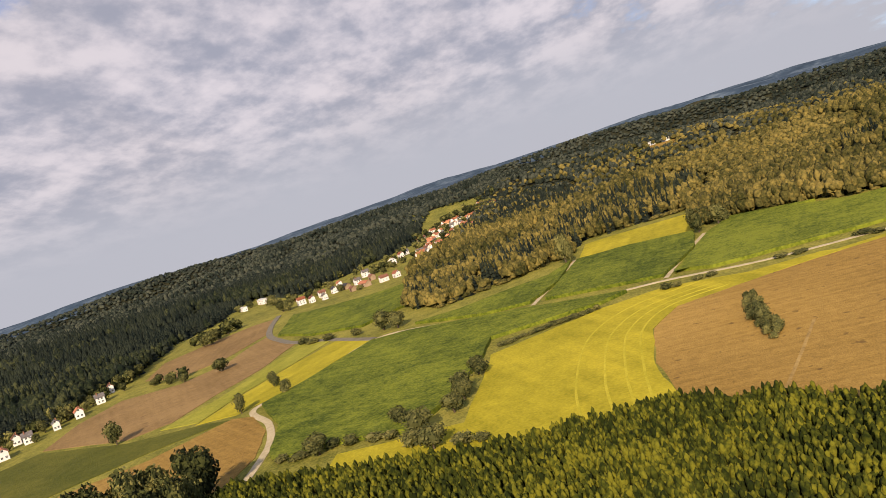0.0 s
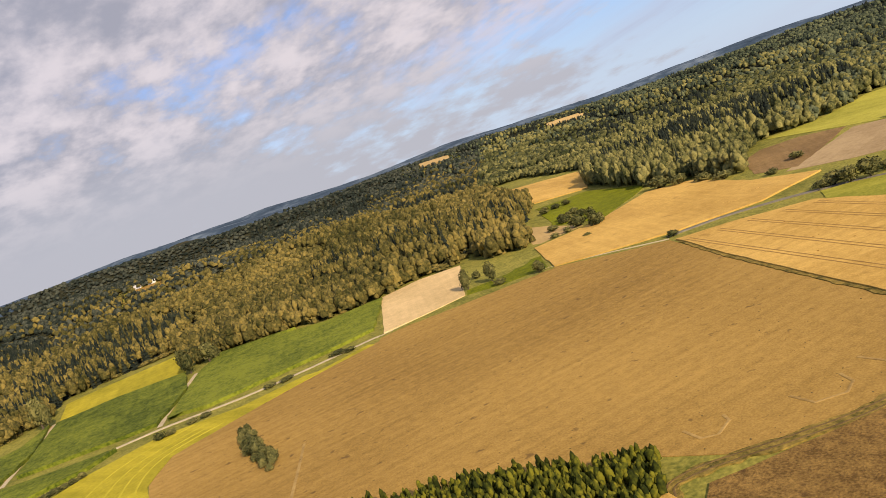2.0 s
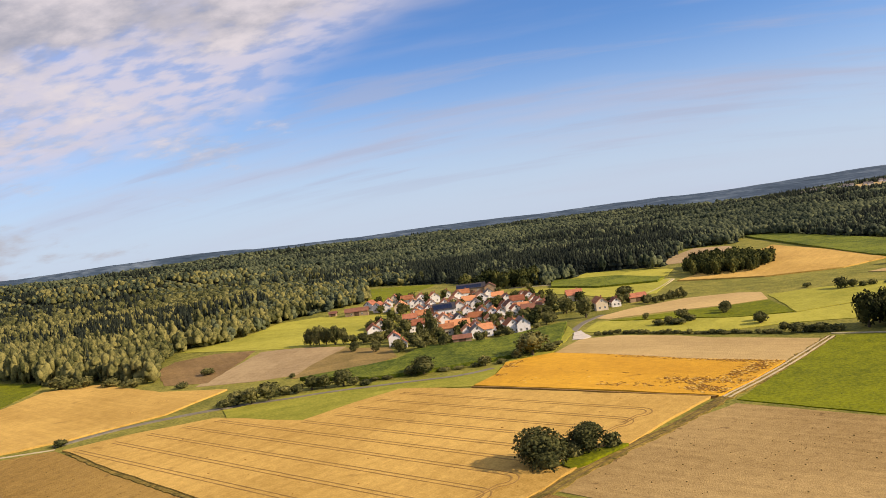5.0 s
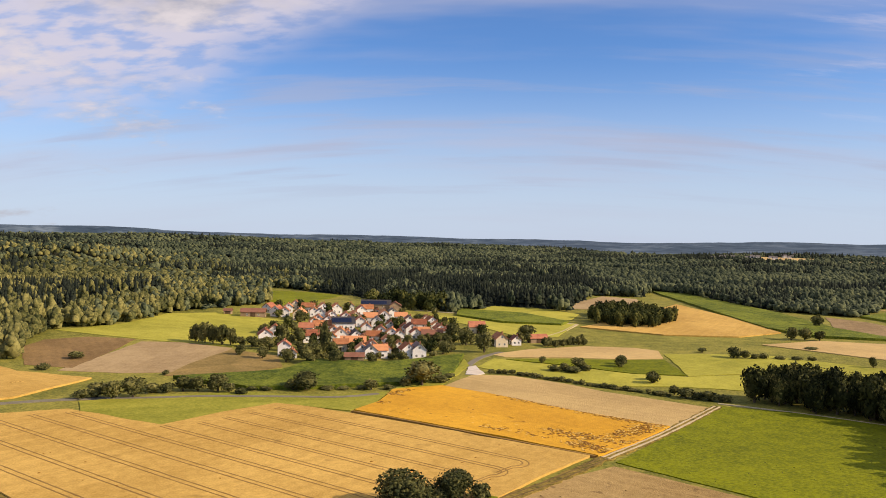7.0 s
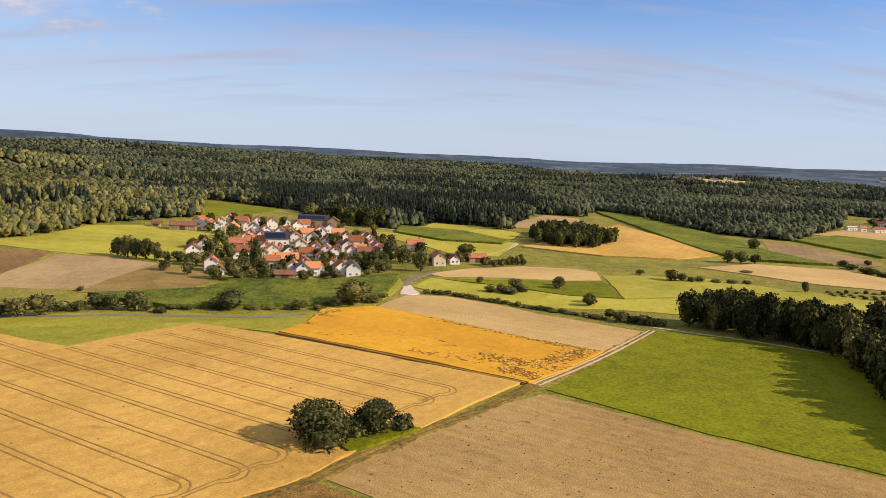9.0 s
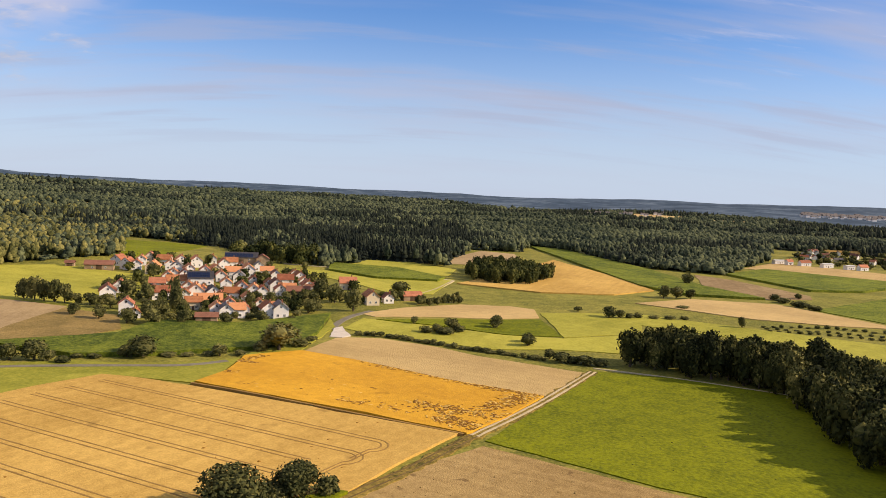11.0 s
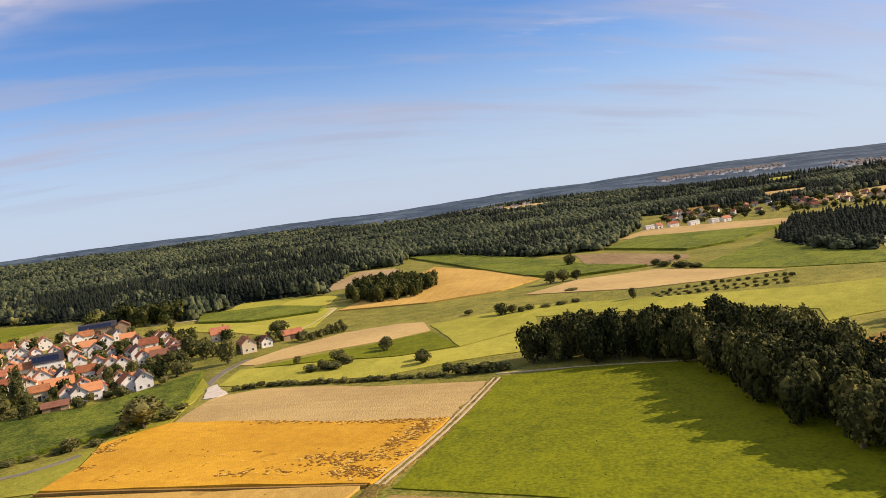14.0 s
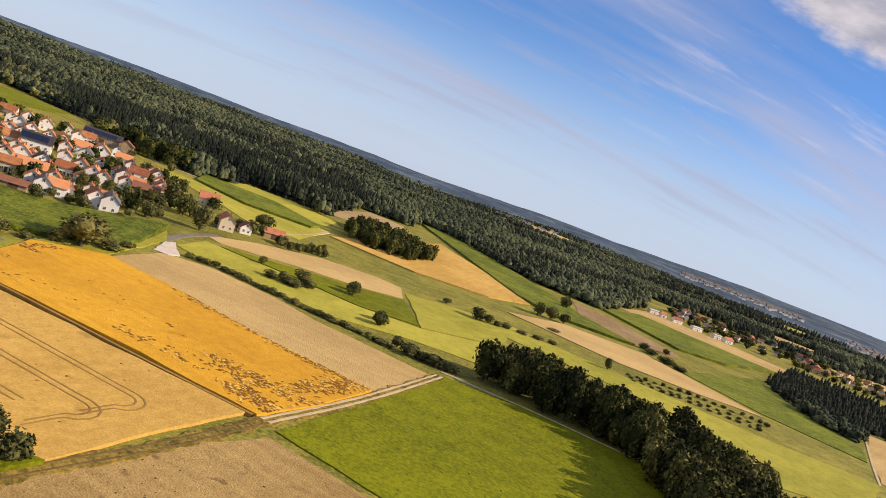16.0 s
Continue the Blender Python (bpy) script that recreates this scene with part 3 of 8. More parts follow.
field("meadow", "light green mown meadow", "meadow_light", 0.15, 45, [(86, 430), (116, 436), (146, 436), (193, 401), (247, 362), (296, 339), (242, 285), (206.2, 285.4), (220, 307), (196, 353), (155, 384), (133, 401), (125, 377), (83.5, 360.2)])
field("stubble_field", "pale golden stubble field", "stubble_pale", 0.3, 133, [(156, 483), (202, 512), (256, 500), (271, 456), (286, 413), (247, 419), (209, 433)])
field("wheat_field", "ripe golden wheat field", "wheat", 0.7, 25, [(50, 550), (90, 614), (165, 772), (185, 653), (191, 550), (153, 519), (103, 517)])
field("ploughed_field", "bare brown ploughed field", "soil", 0.08, 22, [(54, 694), (69, 777), (103, 861), (136, 834), (133, 766), (98, 731), (70, 696)])
field("maize_field", "dark green maize strip between village and wood", "maize", 1.6, 62, [(-45, 652), (10, 634), (44, 578), (37, 558), (-6, 563), (-43, 601)])
field("grass_strip", "rough green grass strip", "meadow_light", 0.18, 16, [(-36, 632), (-16, 701), (25, 691), (58, 648), (48, 598), (11, 599)])
field("meadow", "light green mown meadow", "meadow_light", 0.15, 142, [(-76, 602), (-17, 603), (50, 573), (30, 492), (3.6, 490.2), (-17, 527)])
field("maize_field", "dark green standing maize field", "maize", 1.6, 178, [(173, 957), (209, 913), (239, 700), (241, 584), (259, 522), (209, 529), (189, 571), (183, 697)])
field("ploughed_field", "bare brown ploughed field", "soil", 0.08, 17, [(272, 679), (292, 643), (308, 553), (298, 532), (256, 524), (244, 590)])
field("maize_field", "dark green standing maize field", "maize", 1.6, 55, [(303, 684), (372, 750), (416, 696), (462, 650), (368, 585), (324, 580)])
field("stubble_field", "pale golden stubble field beside the far village", "stubble_pale", 0.1, 41, [(355, 762), (429, 846), (484, 781), (522, 709), (460, 644), (411, 707)])
field("stubble_field", "light brown stubble field beside the copse", "stubble_pale", 0.12, 50, [(410, 477), (441, 456), (466, 420), (342, 317), (301, 344), (344, 401)])
field("meadow", "dull green pasture below the copse", "maize", 0.2, 53, [(270, 480), (390, 570), (353, 466), (359, 424), (327, 383), (292, 422)])
# ripe wheat in shade, painted with the browner stubble colour
field("stubble_field", "brown field behind the grove, shade painted into its colour", "stubble", 0.2, 3, [(186.4, 251.6), (220.7, 262.3), (218.6, 217), (217.7, 196.5), (200.4, 183), (189.7, 201.4), (186.2, 223.3)])
field("stubble_field", "dry brown stubble field", "stubble", 0.12, 51, [(185.3, 197.4), (197.3, 180.5), (135.3, 129.6), (137.6, 143.6), (153.5, 164.9)])
field("stubble_field", "pale stubble field behind the far village", "stubble_pale", 0.12, 34, [(834, 1197), (882, 1139), (765, 999), (718, 1028)])
field("stubble_field", "pale stubble field beside the far village", "stubble_pale", 0.12, 132, [(699, 892), (779, 913), (864, 919), (855, 778), (790, 727), (675, 829)])
field("grass_strip", "rough green grass strip", "meadow_light", 0.18, 10, [(-50.2, 299.7), (-31.1, 314), (-21.1, 368.6), (-25.2, 390.3), (-26.8, 348.9), (-32, 327.3), (-48.6, 310.4)])
field("stubble_field", "pale stubble field among distant woods", "stubble_pale", 5, 147, [(680, 2138), (772, 1997), (725, 1876), (628, 1978)])
field("stubble_field", "pale stubble field among distant woods", "stubble_pale", 5, 64, [(583, 1943), (739, 1959), (706, 1850), (538, 1770)])
field("stubble_field", "pale stubble field among distant woods", "stubble_pale", 5, 48, [(-1513, 1556), (-1448, 1615), (-1415, 1585), (-1485, 1534)])
field("stubble_field", "dry brown stubble field", "stubble", 0.12, 36, [(-1390, 326), (-1361, 366), (-1328, 357), (-1356, 320)])
# one field with the stubble beside it; cloud shade painted as darker red-brown
field("stubble_field", "red-brown stubble field with wheel marks, cloud shade painted in", "stubble_dark", 0.13, 85, [(-24, 143), (-5, 132), (14, 118), (90, 69), (60, 10), (-60, 0), (-86, 52), (-70, 79), (-54, 112)])
field("grass_patch", "small green grass patch under field trees", "meadow_bright", 0.8, 62, [(-22.2, 161.6), (-19.7, 165.7), (-15.2, 170), (-6.8, 174.5), (-4.6, 173.9), (-10, 167.3), (-15.5, 160.8), (-19.4, 158.1)])
field("meadow", "light green mown meadow", "meadow_light", 0.15, 32, [(-844, -580), (-861, -558), (-824, -497), (-790, -482), (-803, -527), (-799, -548)])
field("stubble_field", "pale stubble field among distant woods", "stubble_pale", 5, 53, [(-1511, 1546), (-1471, 1583), (-1427, 1610), (-1413, 1588), (-1490, 1530)])
field("meadow", "light green mown meadow", "meadow_light", 0.15, 116, [(-1001, 459), (-965, 470), (-918, 448), (-959, 443)])
field("stubble_field", "pale stubble field among distant woods", "stubble_pale", 5, 65, [(-1830, 1323), (-1739, 1366), (-1697, 1333), (-1777, 1288)])
field("stubble_field", "dry brown stubble field", "stubble", 0.12, 158, [(-614, 1592), (-589, 1593), (-549, 1488), (-570, 1480)])
field("stubble_field", "pale stubble field among distant woods", "stubble_pale", 5, 47, [(1576, 1624), (1657, 1592), (1555, 1497), (1479, 1527)])
field("stubble_field", "dry brown stubble field", "stubble", 0.12, 47, [(1007, 962), (1020, 891), (961, 842), (946, 906)])
field("stubble_field", "dry brown stubble field", "stubble", 0.12, 33, [(635, 1100), (674, 1076), (623, 996), (591, 1027)])
field("stubble_field", "pale stubble field among distant woods", "stubble_pale", 5, 23, [(806, 1894), (893, 1881), (847, 1780), (760, 1786)])
field("meadow", "light green mown meadow", "meadow_light", 5, 38, [(1105, 1621), (1175, 1560), (1086, 1443), (1025, 1505)])
field("stubble_field", "pale stubble field among distant woods", "stubble_pale", 5, 18, [(637, 1979), (734, 1953), (689, 1834), (593, 1843)])


def inside(x, y, pts):
    """Which of the points lie in the outline."""
    x, y = np.asarray(x), np.asarray(y)
    hit = np.zeros(x.shape, bool)
    for (x0, y0), (x1, y1) in zip(pts, pts[1:] + pts[:1]):
        if y0 != y1:
            hit ^= ((y0 > y) != (y1 > y)) & (x < (x1 - x0) * (y - y0) / (y1 - y0) + x0)
    return hit


# ---------------------------------------------------------------- woods


def crown_mesh(seed, level, kind):
    """Vertices and faces of one crown, of unit height and unit width, standing on z = 0."""
    r = random.Random(seed)
    if kind == "round":
        bm = bmesh.new()
        if level != 3:
            for k in range({2: 6, 1: 4, 5: 1, 4: 3}[level]):
                d = Vector((r.gauss(0, 1), r.gauss(0, 1), r.gauss(0.35, 0.8))).normalized() * (0.3 if k else 0)
                rad = r.uniform(0.15, 0.25) if k else 0.35
                for v in bmesh.ops.create_icosphere(bm, subdivisions=1, radius=rad)["verts"]:
                    v.co = Vector((d.x, d.y, 0.52 + d.z * 1.15)) + v.co * r.uniform(0.72, 1.26)
            bm.verts.index_update()
            bm.normal_update()
            # the undersides stay hidden in a closed canopy
            low = 0.36 if level == 5 else 0.28 if level != 4 else -1
            vs, fs = np.array([v.co[:] for v in bm.verts]), [tuple(v.index for v in f.verts) for f in bm.faces if max(v.co.z for v in f.verts) > low and f.normal.z > -0.75]
            bm.free()
            return vs, fs
        bmesh.ops.create_icosphere(bm, subdivisions=2, radius=0.5)
        off = Vector((seed * 3.7, seed * 1.3, 0))
        for v in bm.verts:
            d = v.co.normalized()
            k = 0.5 * (1 + 0.42 * noise.noise(d * 2.2 + off) + 0.25 * noise.noise(d * 5 + off))
            z = d.z * (1.0 if d.z > 0 else 0.75)
            v.co = (d.x * k, d.y * k, 0.5 + z * k * 1.02)
        vs, fs = np.array([v.co[:] for v in bm.verts]), [tuple(v.index for v in f.verts) for f in bm.faces]
        bm.free()
        return vs, fs
    tiers, sides = {4: (4, 6), 5: (1, 5), 0: (2, 5), 1: (4, 6), 2: (6, 8), 3: (6, 8)}[level]
    vs, fs = [], []
    for k in range(tiers):
        z0, z1 = 0.06 + 0.9 * k / tiers, 0.06 + 0.9 * (k + 1.45) / tiers
        rad = 0.5 * (1 - k / tiers) ** 0.85
        base = len(vs)
        for j in range(sides):
            q = 2 * math.pi * (j + 0.5 * (k % 2)) / sides
            g = rad * (0.75 + 0.5 * r.random())
            vs.append((g * math.cos(q), g * math.sin(q), z0 + 0.05 * r.random()))
        vs.append((0.02 * r.random(), 0.02 * r.random(), min(1.0, z1)))
        fs += [(base + j, base + (j + 1) % sides, base + sides) for j in range(sides)]
    return np.array(vs), fs


def stand(name, label, material, spots, templates):
    """Many crowns in one mesh. spots: rows of x, y, z, width, height, turn."""
    verts, loops, starts, count, seen = [], [], [], 0, 0
    for k, (vs, fs) in enumerate(templates):
        rows = spots[k::len(templates)]
        if not len(rows):
            continue
        c, s = np.cos(rows[:, 5])[:, None], np.sin(rows[:, 5])[:, None]
        x = (vs[None, :, 0] * c - vs[None, :, 1] * s) * rows[:, 3:4] + rows[:, 0:1]
        y = (vs[None, :, 0] * s + vs[None, :, 1] * c) * rows[:, 3:4] + rows[:, 1:2]
        z = vs[None, :, 2] * rows[:, 4:5] + rows[:, 2:3]
        verts.append(np.stack([x, y, z], -1).reshape(-1, 3))
        tri = np.array(fs)
        loops.append((tri[None] + (np.arange(len(rows)) * len(vs))[:, None, None]).reshape(-1) + count)
        count += len(rows) * len(vs)
    verts, loops = np.concatenate(verts), np.concatenate(loops)
    me = bpy.data.meshes.new(name)
    me.vertices.add(len(verts))
    me.vertices.foreach_set("co", verts.ravel())
    me.loops.add(len(loops))
    me.loops.foreach_set("vertex_index", loops)
    me.polygons.add(len(loops) // 3)
    me.polygons.foreach_set("loop_start", np.arange(0, len(loops), 3))
    me.polygons.foreach_set("use_smooth", np.ones(len(loops) // 3, bool))
    me.update(calc_edges=True)
    me.validate()
    me.materials.append(material)
    return tagged(new(name, me), label, "forest", "", "stuff")


ROUND_FINE = [crown_mesh(k, 2, "round") for k in range(1, 7)]
ROUND_MID = [crown_mesh(k, 1, "round") for k in range(1, 7)]
ROUND_FAR = [crown_mesh(k, 5, "round") for k in range(1, 9)]
SLIM = [crown_mesh(k, 4, "round") for k in range(1, 6)]
CONE_FINE = [crown_mesh(k, 2, "cone") for k in range(1, 6)]
CONE_MID = [crown_mesh(k, 1, "cone") for k in range(1, 6)]
CONE_COARSE = [crown_mesh(k, 0, "cone") for k in range(1, 6)]
KEEP_CLEAR = []


def scatter(pts, near, far, gap, clear=True):
    """Jittered places in an outline, from near to far metres off, about gap metres apart."""
    g = np.random.RandomState(int(abs(pts[0][0])) + int(near) + 5)
    xs, ys = [p[0] for p in pts], [p[1] for p in pts]
    x, y = np.meshgrid(np.arange(min(xs), max(xs), gap), np.arange(min(ys), max(ys), gap))
    x, y = x.ravel() + g.uniform(-0.42, 0.42, x.size) * gap, y.ravel() + g.uniform(-0.42, 0.42, x.size) * gap
    r = np.hypot(x, y)
    ok = (r >= near) & (r < far)
    x, y = x[ok], y[ok]
    ok = inside(x, y, pts)
    if clear:
        for _, f in FIELDS + KEEP_CLEAR:
            ok &= ~inside(x, y, f)
    return x[ok], y[ok], g


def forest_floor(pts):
    """Leaf litter on the land under a wood, a little way in from its edge, with the crowns' shade painted into it."""
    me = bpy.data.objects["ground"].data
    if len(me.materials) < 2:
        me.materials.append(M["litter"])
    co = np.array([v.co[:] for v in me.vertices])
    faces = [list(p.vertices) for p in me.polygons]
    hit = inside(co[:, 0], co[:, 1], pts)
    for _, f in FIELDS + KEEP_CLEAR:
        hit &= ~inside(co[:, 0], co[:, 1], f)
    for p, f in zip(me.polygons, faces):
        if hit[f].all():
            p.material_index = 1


def wood(name, label, material, pts, share_conifer, tall):
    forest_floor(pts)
    bands = ((0, 640, 5.2, 9.3, 2), (640, 960, 6.2, 11.2, 1), (960, 1500, 7.8, 13, 5), (1500, 2300, 11.5, 14.5, 5), (2300, 3200, 17.5, 21, 5), (3200, 4650, 28, 32, 5))
    for near, far, gap, wide, level in bands:
        x, y, g = scatter(pts, near, far, gap)
        close = np.hypot(x, y) < np.interp(np.degrees(np.arctan2(x, y)), BLUE_AZ, BLUE_R) + 120
        x, y = x[close], y[close]
        if not len(x):
            continue
        # stands of differing age and kind, as foresters plant them
        cu, cv = np.floor((x + 45 * np.sin(y / 110) + 20 * np.sin(y / 37)) / 170), np.floor((y + 40 * np.sin(x / 95) + 18 * np.sin(x / 31)) / 130)
        age, kind = (np.sin(cu * 12.99 + cv * 78.23) * 4375.85) % 1.0, (np.sin(cu * 39.35 + cv * 11.13 + 1) * 2437.54) % 1.0
        fu = ((x + 45 * np.sin(y / 110) + 20 * np.sin(y / 37)) / 170) % 1.0
        fv = ((y + 40 * np.sin(x / 95) + 18 * np.sin(x / 31)) / 130) % 1.0
        ride = (np.minimum(fu, 1 - fu) * 170 < 3.5) | (np.minimum(fv, 1 - fv) * 130 < 5.5)
        con = kind + g.uniform(-0.22, 0.22, len(x)) < share_conifer
        grow = tall * (0.62 + 0.52 * age) * np.where(ride, 0.25, 1.0) * g.uniform(0.72, 1.16, len(x))
        spot = np.stack([x, y, height(x, y) - 0.12 * grow, wide * g.uniform(0.75, 1.3, len(x)), grow * 1.0, g.uniform(0, 6.28, len(x))], -1)
        cspot = spot.copy()
        cspot[:, 3] *= 0.6
        cspot[:, 4] *= 1.14
        bearing = np.degrees(np.arctan2(x, y))
        # crowns farther off take bluer leaf colours, which paint in the haze
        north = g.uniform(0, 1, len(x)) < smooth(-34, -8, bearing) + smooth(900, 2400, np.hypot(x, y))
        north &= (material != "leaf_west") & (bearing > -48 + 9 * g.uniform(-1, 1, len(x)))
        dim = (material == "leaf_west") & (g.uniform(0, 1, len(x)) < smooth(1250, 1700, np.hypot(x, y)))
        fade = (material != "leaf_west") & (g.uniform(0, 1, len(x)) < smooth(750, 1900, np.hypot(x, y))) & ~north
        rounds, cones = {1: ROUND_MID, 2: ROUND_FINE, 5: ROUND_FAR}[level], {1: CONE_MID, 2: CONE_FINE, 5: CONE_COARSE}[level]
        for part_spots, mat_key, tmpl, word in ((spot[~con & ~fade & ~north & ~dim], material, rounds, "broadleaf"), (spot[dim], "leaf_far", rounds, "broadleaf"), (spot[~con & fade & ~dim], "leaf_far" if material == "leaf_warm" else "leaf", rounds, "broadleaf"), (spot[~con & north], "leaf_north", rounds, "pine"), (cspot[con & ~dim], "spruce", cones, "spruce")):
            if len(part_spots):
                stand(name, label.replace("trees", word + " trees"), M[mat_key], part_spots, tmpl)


STAND = [(-212, 850), (-140, 773), (-135, 938), (-43, 721), (16, 696), (53, 681), (99, 906), (117, 1223), (-45, 1285), (-181, 1103), (-294, 1150)]
wood("forest", "dark spruce plantation of trees behind the village", "spruce", STAND, 0.85, 17)
KEEP_CLEAR.append(("stand", STAND))
wood("forest", "dark mixed forest of trees on the valley side", "leaf_west", [(-405, -388), (-457, -357), (-480, -332), (-539, -323), (-593, -316), (-767, -346), (-824, -330), (-1010, -330), (-878, -237), (-943, -198), (-1042, -149), (-1152, -114), (-1399, -106), (-4695, -220), (-4504, -1344), (-3926, -2583), (-3797, -2771)], 0.8, 17)
wood("forest", "olive-brown wooded hillside of trees", "leaf_warm", [(-883, -56), (-695, -102), (-504, -94), (-461, -71), (-473, -42), (-489.1, -8.4), (-509, 21), (-560, 39), (-558, 73), (-545, 115), (-456, 88), (-458, 107), (-419, 147), (-398, 152), (-383, 182), (-385, 211), (-368, 233), (-385, 252), (-338, 235), (-328, 243), (-322, 260), (-387, 307), (-421, 352), (-522, 449), (-756, 592), (-3451, 3191), (-4016, 2441), (-4506, 1336), (-4689, 326), (-1598, 18)], 0.05, 15)
wood("forest", "dark green wooded plateau of trees", "leaf", [(-756, 592), (-700, 619), (-534, 550), (-428, 426), (-318, 359), (-291, 361), (-238, 338), (-277, 404), (-287, 458), (-235, 476), (-257, 544), (-253, 531), (-222, 567), (-199, 607), (-276, 862), (-160, 766), (-135, 729), (-38, 617), (48, 654), (58, 735), (92, 872), (148, 860), (183, 1003), (175, 953), (246, 722), (300, 685), (429, 859), (544, 1074), (2149, 4180), (295, 4691), (-18, 4700), (-2401, 4041), (-3087, 3544), (-3494, 3144)], 0.17, 16)
wood("copse", "dark copse of trees among fields", "spruce", [(385, 558), (340, 473), (362, 429), (416, 484), (509, 417), (703, 563), (511, 696)], 0.75, 11.5)
wood("forest", "far wooded hills of trees", "leaf", [(544, 1074), (663, 958), (722, 919), (924, 728), (3739, 2847), (2151, 4179)], 0.4, 16)
PLANTATION = [(-218.1, -142.5), (-229.4, -136.6), (-216.4, -106.3), (-194.4, -56.6), (-190.7, -26.2), (-188.1, -7.3), (-175.1, 3.1), (-174.4, 8.3), (-154.2, 25.2), (-133, 41.2), (-100.2, 57.6), (-90.4, 47.7), (-90.4, 40.4), (-90.6, 32.6), (-100.2, 11.8), (-131.7, -50.8), (-162.4, -99.7)]
wood("forest", "dark wooded slope of trees behind the town", "leaf_west", [(-1445, -112), (-1678, -87), (-1589, 65), (-4687, 344), (-4695, -217)], 0.8, 17)
px, py, pg = scatter(PLANTATION, 0, 900, 1.6, clear=False)
up = pg.uniform(3.0, 5.4, len(px))
stand("young_plantation", "dense plantation of young yellow-green trees", M["sapling"], np.stack([px, py, 0 * px - 0.6, 0.42 * up + pg.uniform(0.2, 0.8, len(px)), up, pg.uniform(0, 6.28, len(px))], -1), SLIM)
# ---------------------------------------------------------------- helpers for things


def part(name, bm, material, parent, label=""):
    """Links a bmesh as one mesh under a thing or under a part."""
    me = bpy.data.meshes.new(name)
    bm.to_mesh(me)
    bm.free()
    for m in material if isinstance(material, (list, tuple)) else [material]:
        me.materials.append(m)
    ob = new(name, me)
    ob.parent = parent
    return tagged(ob, label) if label else ob


def box(bm, x0, x1, y0, y1, z0, z1, slot=0):
    vs = [bm.verts.new((x, y, z)) for z in (z0, z1) for x, y in ((x0, y0), (x1, y0), (x1, y1), (x0, y1))]
    for f in ((3, 2, 1, 0), (4, 5, 6, 7), (0, 1, 5, 4), (1, 2, 6, 5), (2, 3, 7, 6), (3, 0, 4, 7)):
        bm.faces.new([vs[k] for k in f]).material_index = slot
    return vs


# ---------------------------------------------------------------- roads, tracks, ruts
M["verge"] = surface("dry_verge_grass", (0.075, 0.065, 0.012), (0.33, 0.23, 0.05), 0.12, 0.9, bump=0.8, grit=1.7)
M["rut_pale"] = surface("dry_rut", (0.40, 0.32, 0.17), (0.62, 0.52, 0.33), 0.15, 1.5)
M["rut_dark"] = surface("dark_rut_and_weeds", (0.09, 0.06, 0.02), (0.22, 0.15, 0.055), 0.15, 1.5)
M["swath"] = surface("mown_swath", (0.36, 0.32, 0.02), (0.58, 0.49, 0.045), 0.1, 1.0)
M["rut_faint"] = surface("faint_rut", (0.225, 0.145, 0.045), (0.48, 0.325, 0.11), 0.15, 1.0)


def smooth_line(pts, step):
    out = []
    P = [pts[0]] + list(pts) + [pts[-1]]
    for p0, p1, p2, p3 in zip(P, P[1:], P[2:], P[3:]):
        n = max(1, int(math.dist(p1, p2) / step))
        for k in range(n):
            u = k / n
            out.append(tuple(0.5 * (2 * b + (c - a) * u + (2 * a - 5 * b + 4 * c - d) * u * u + (3 * b - a - 3 * c + d) * u ** 3) for a, b, c, d in zip(p0, p1, p2, p3)))
    return out + [tuple(pts[-1])]


def ribbon(pts, wide, lift, ragged=0.12, step=4.0):
    """A band with a slightly raised crown and sides that reach the ground."""
    line = smooth_line(pts, step)
    bm = bmesh.new()
    rows = []
    for k, (x, y) in enumerate(line):
        x0, y0 = line[max(k - 1, 0)]
        x1, y1 = line[min(k + 1, len(line) - 1)]
        d = math.hypot(x1 - x0, y1 - y0) or 1
        nx, ny = (y1 - y0) / d, (x0 - x1) / d
        a = wide / 2 * (1 + ragged * noise.noise((x * 0.3, y * 0.3, 1)))
        b = wide / 2 * (1 + ragged * noise.noise((x * 0.3, y * 0.3, 9)))
        h = float(height(x, y))
        rows.append([bm.verts.new((x + nx * s, y + ny * s, h + z)) for s, z in ((a + 0.1, -0.2), (a, lift), (0, lift + 0.03), (-b, lift), (-b - 0.1, -0.2))])
    for r0, r1 in zip(rows, rows[1:]):
        for k in range(4):
            bm.faces.new((r0[k], r0[k + 1], r1[k + 1], r1[k]))
    bmesh.ops.recalc_face_normals(bm, faces=bm.faces[:])
    return bm


def track(name, label, mat_key, wide, lift, pts):
    me = bpy.data.meshes.new(name)
    bm = ribbon(pts, wide, lift, *((0.7, 2.0) if mat_key in ("verge", "rut_pale", "rut_dark") else (0.15, 4.0)))
    bm.to_mesh(me)
    bm.free()
    me.materials.append(M[mat_key])
    return tagged(new(name, me), label, "track", "", "structure")


track("gravel_track", "pale gravel farm track winding down the valley", "gravel", 3.0, 0.16, [(-223.4, -134.2), (-251.8, -133.4), (-274, -134.8), (-303, -142.4), (-337.4, -157), (-363.5, -136.2), (-420.7, -110.5), (-417.8, -87.1), (-390.2, -54), (-371.3, -24), (-347.2, 7.6), (-336.8, 34.6), (-318.8, 63.6), (-309.5, 90.5), (-302.7, 123.4), (-301, 125.7)])
track("gravel_track", "pale gravel path along the wood edge field", "gravel", 1.6, 0.15, [(-301, 125.7), (-289.3, 169.4), (-263.8, 201.5), (-209.3, 220.9)])
track("gravel_path", "narrow pale path between two maize fields", "gravel", 2.2, 0.2, [(-376, -22.8), (-423.4, -4.3), (-481.9, 17.7)])
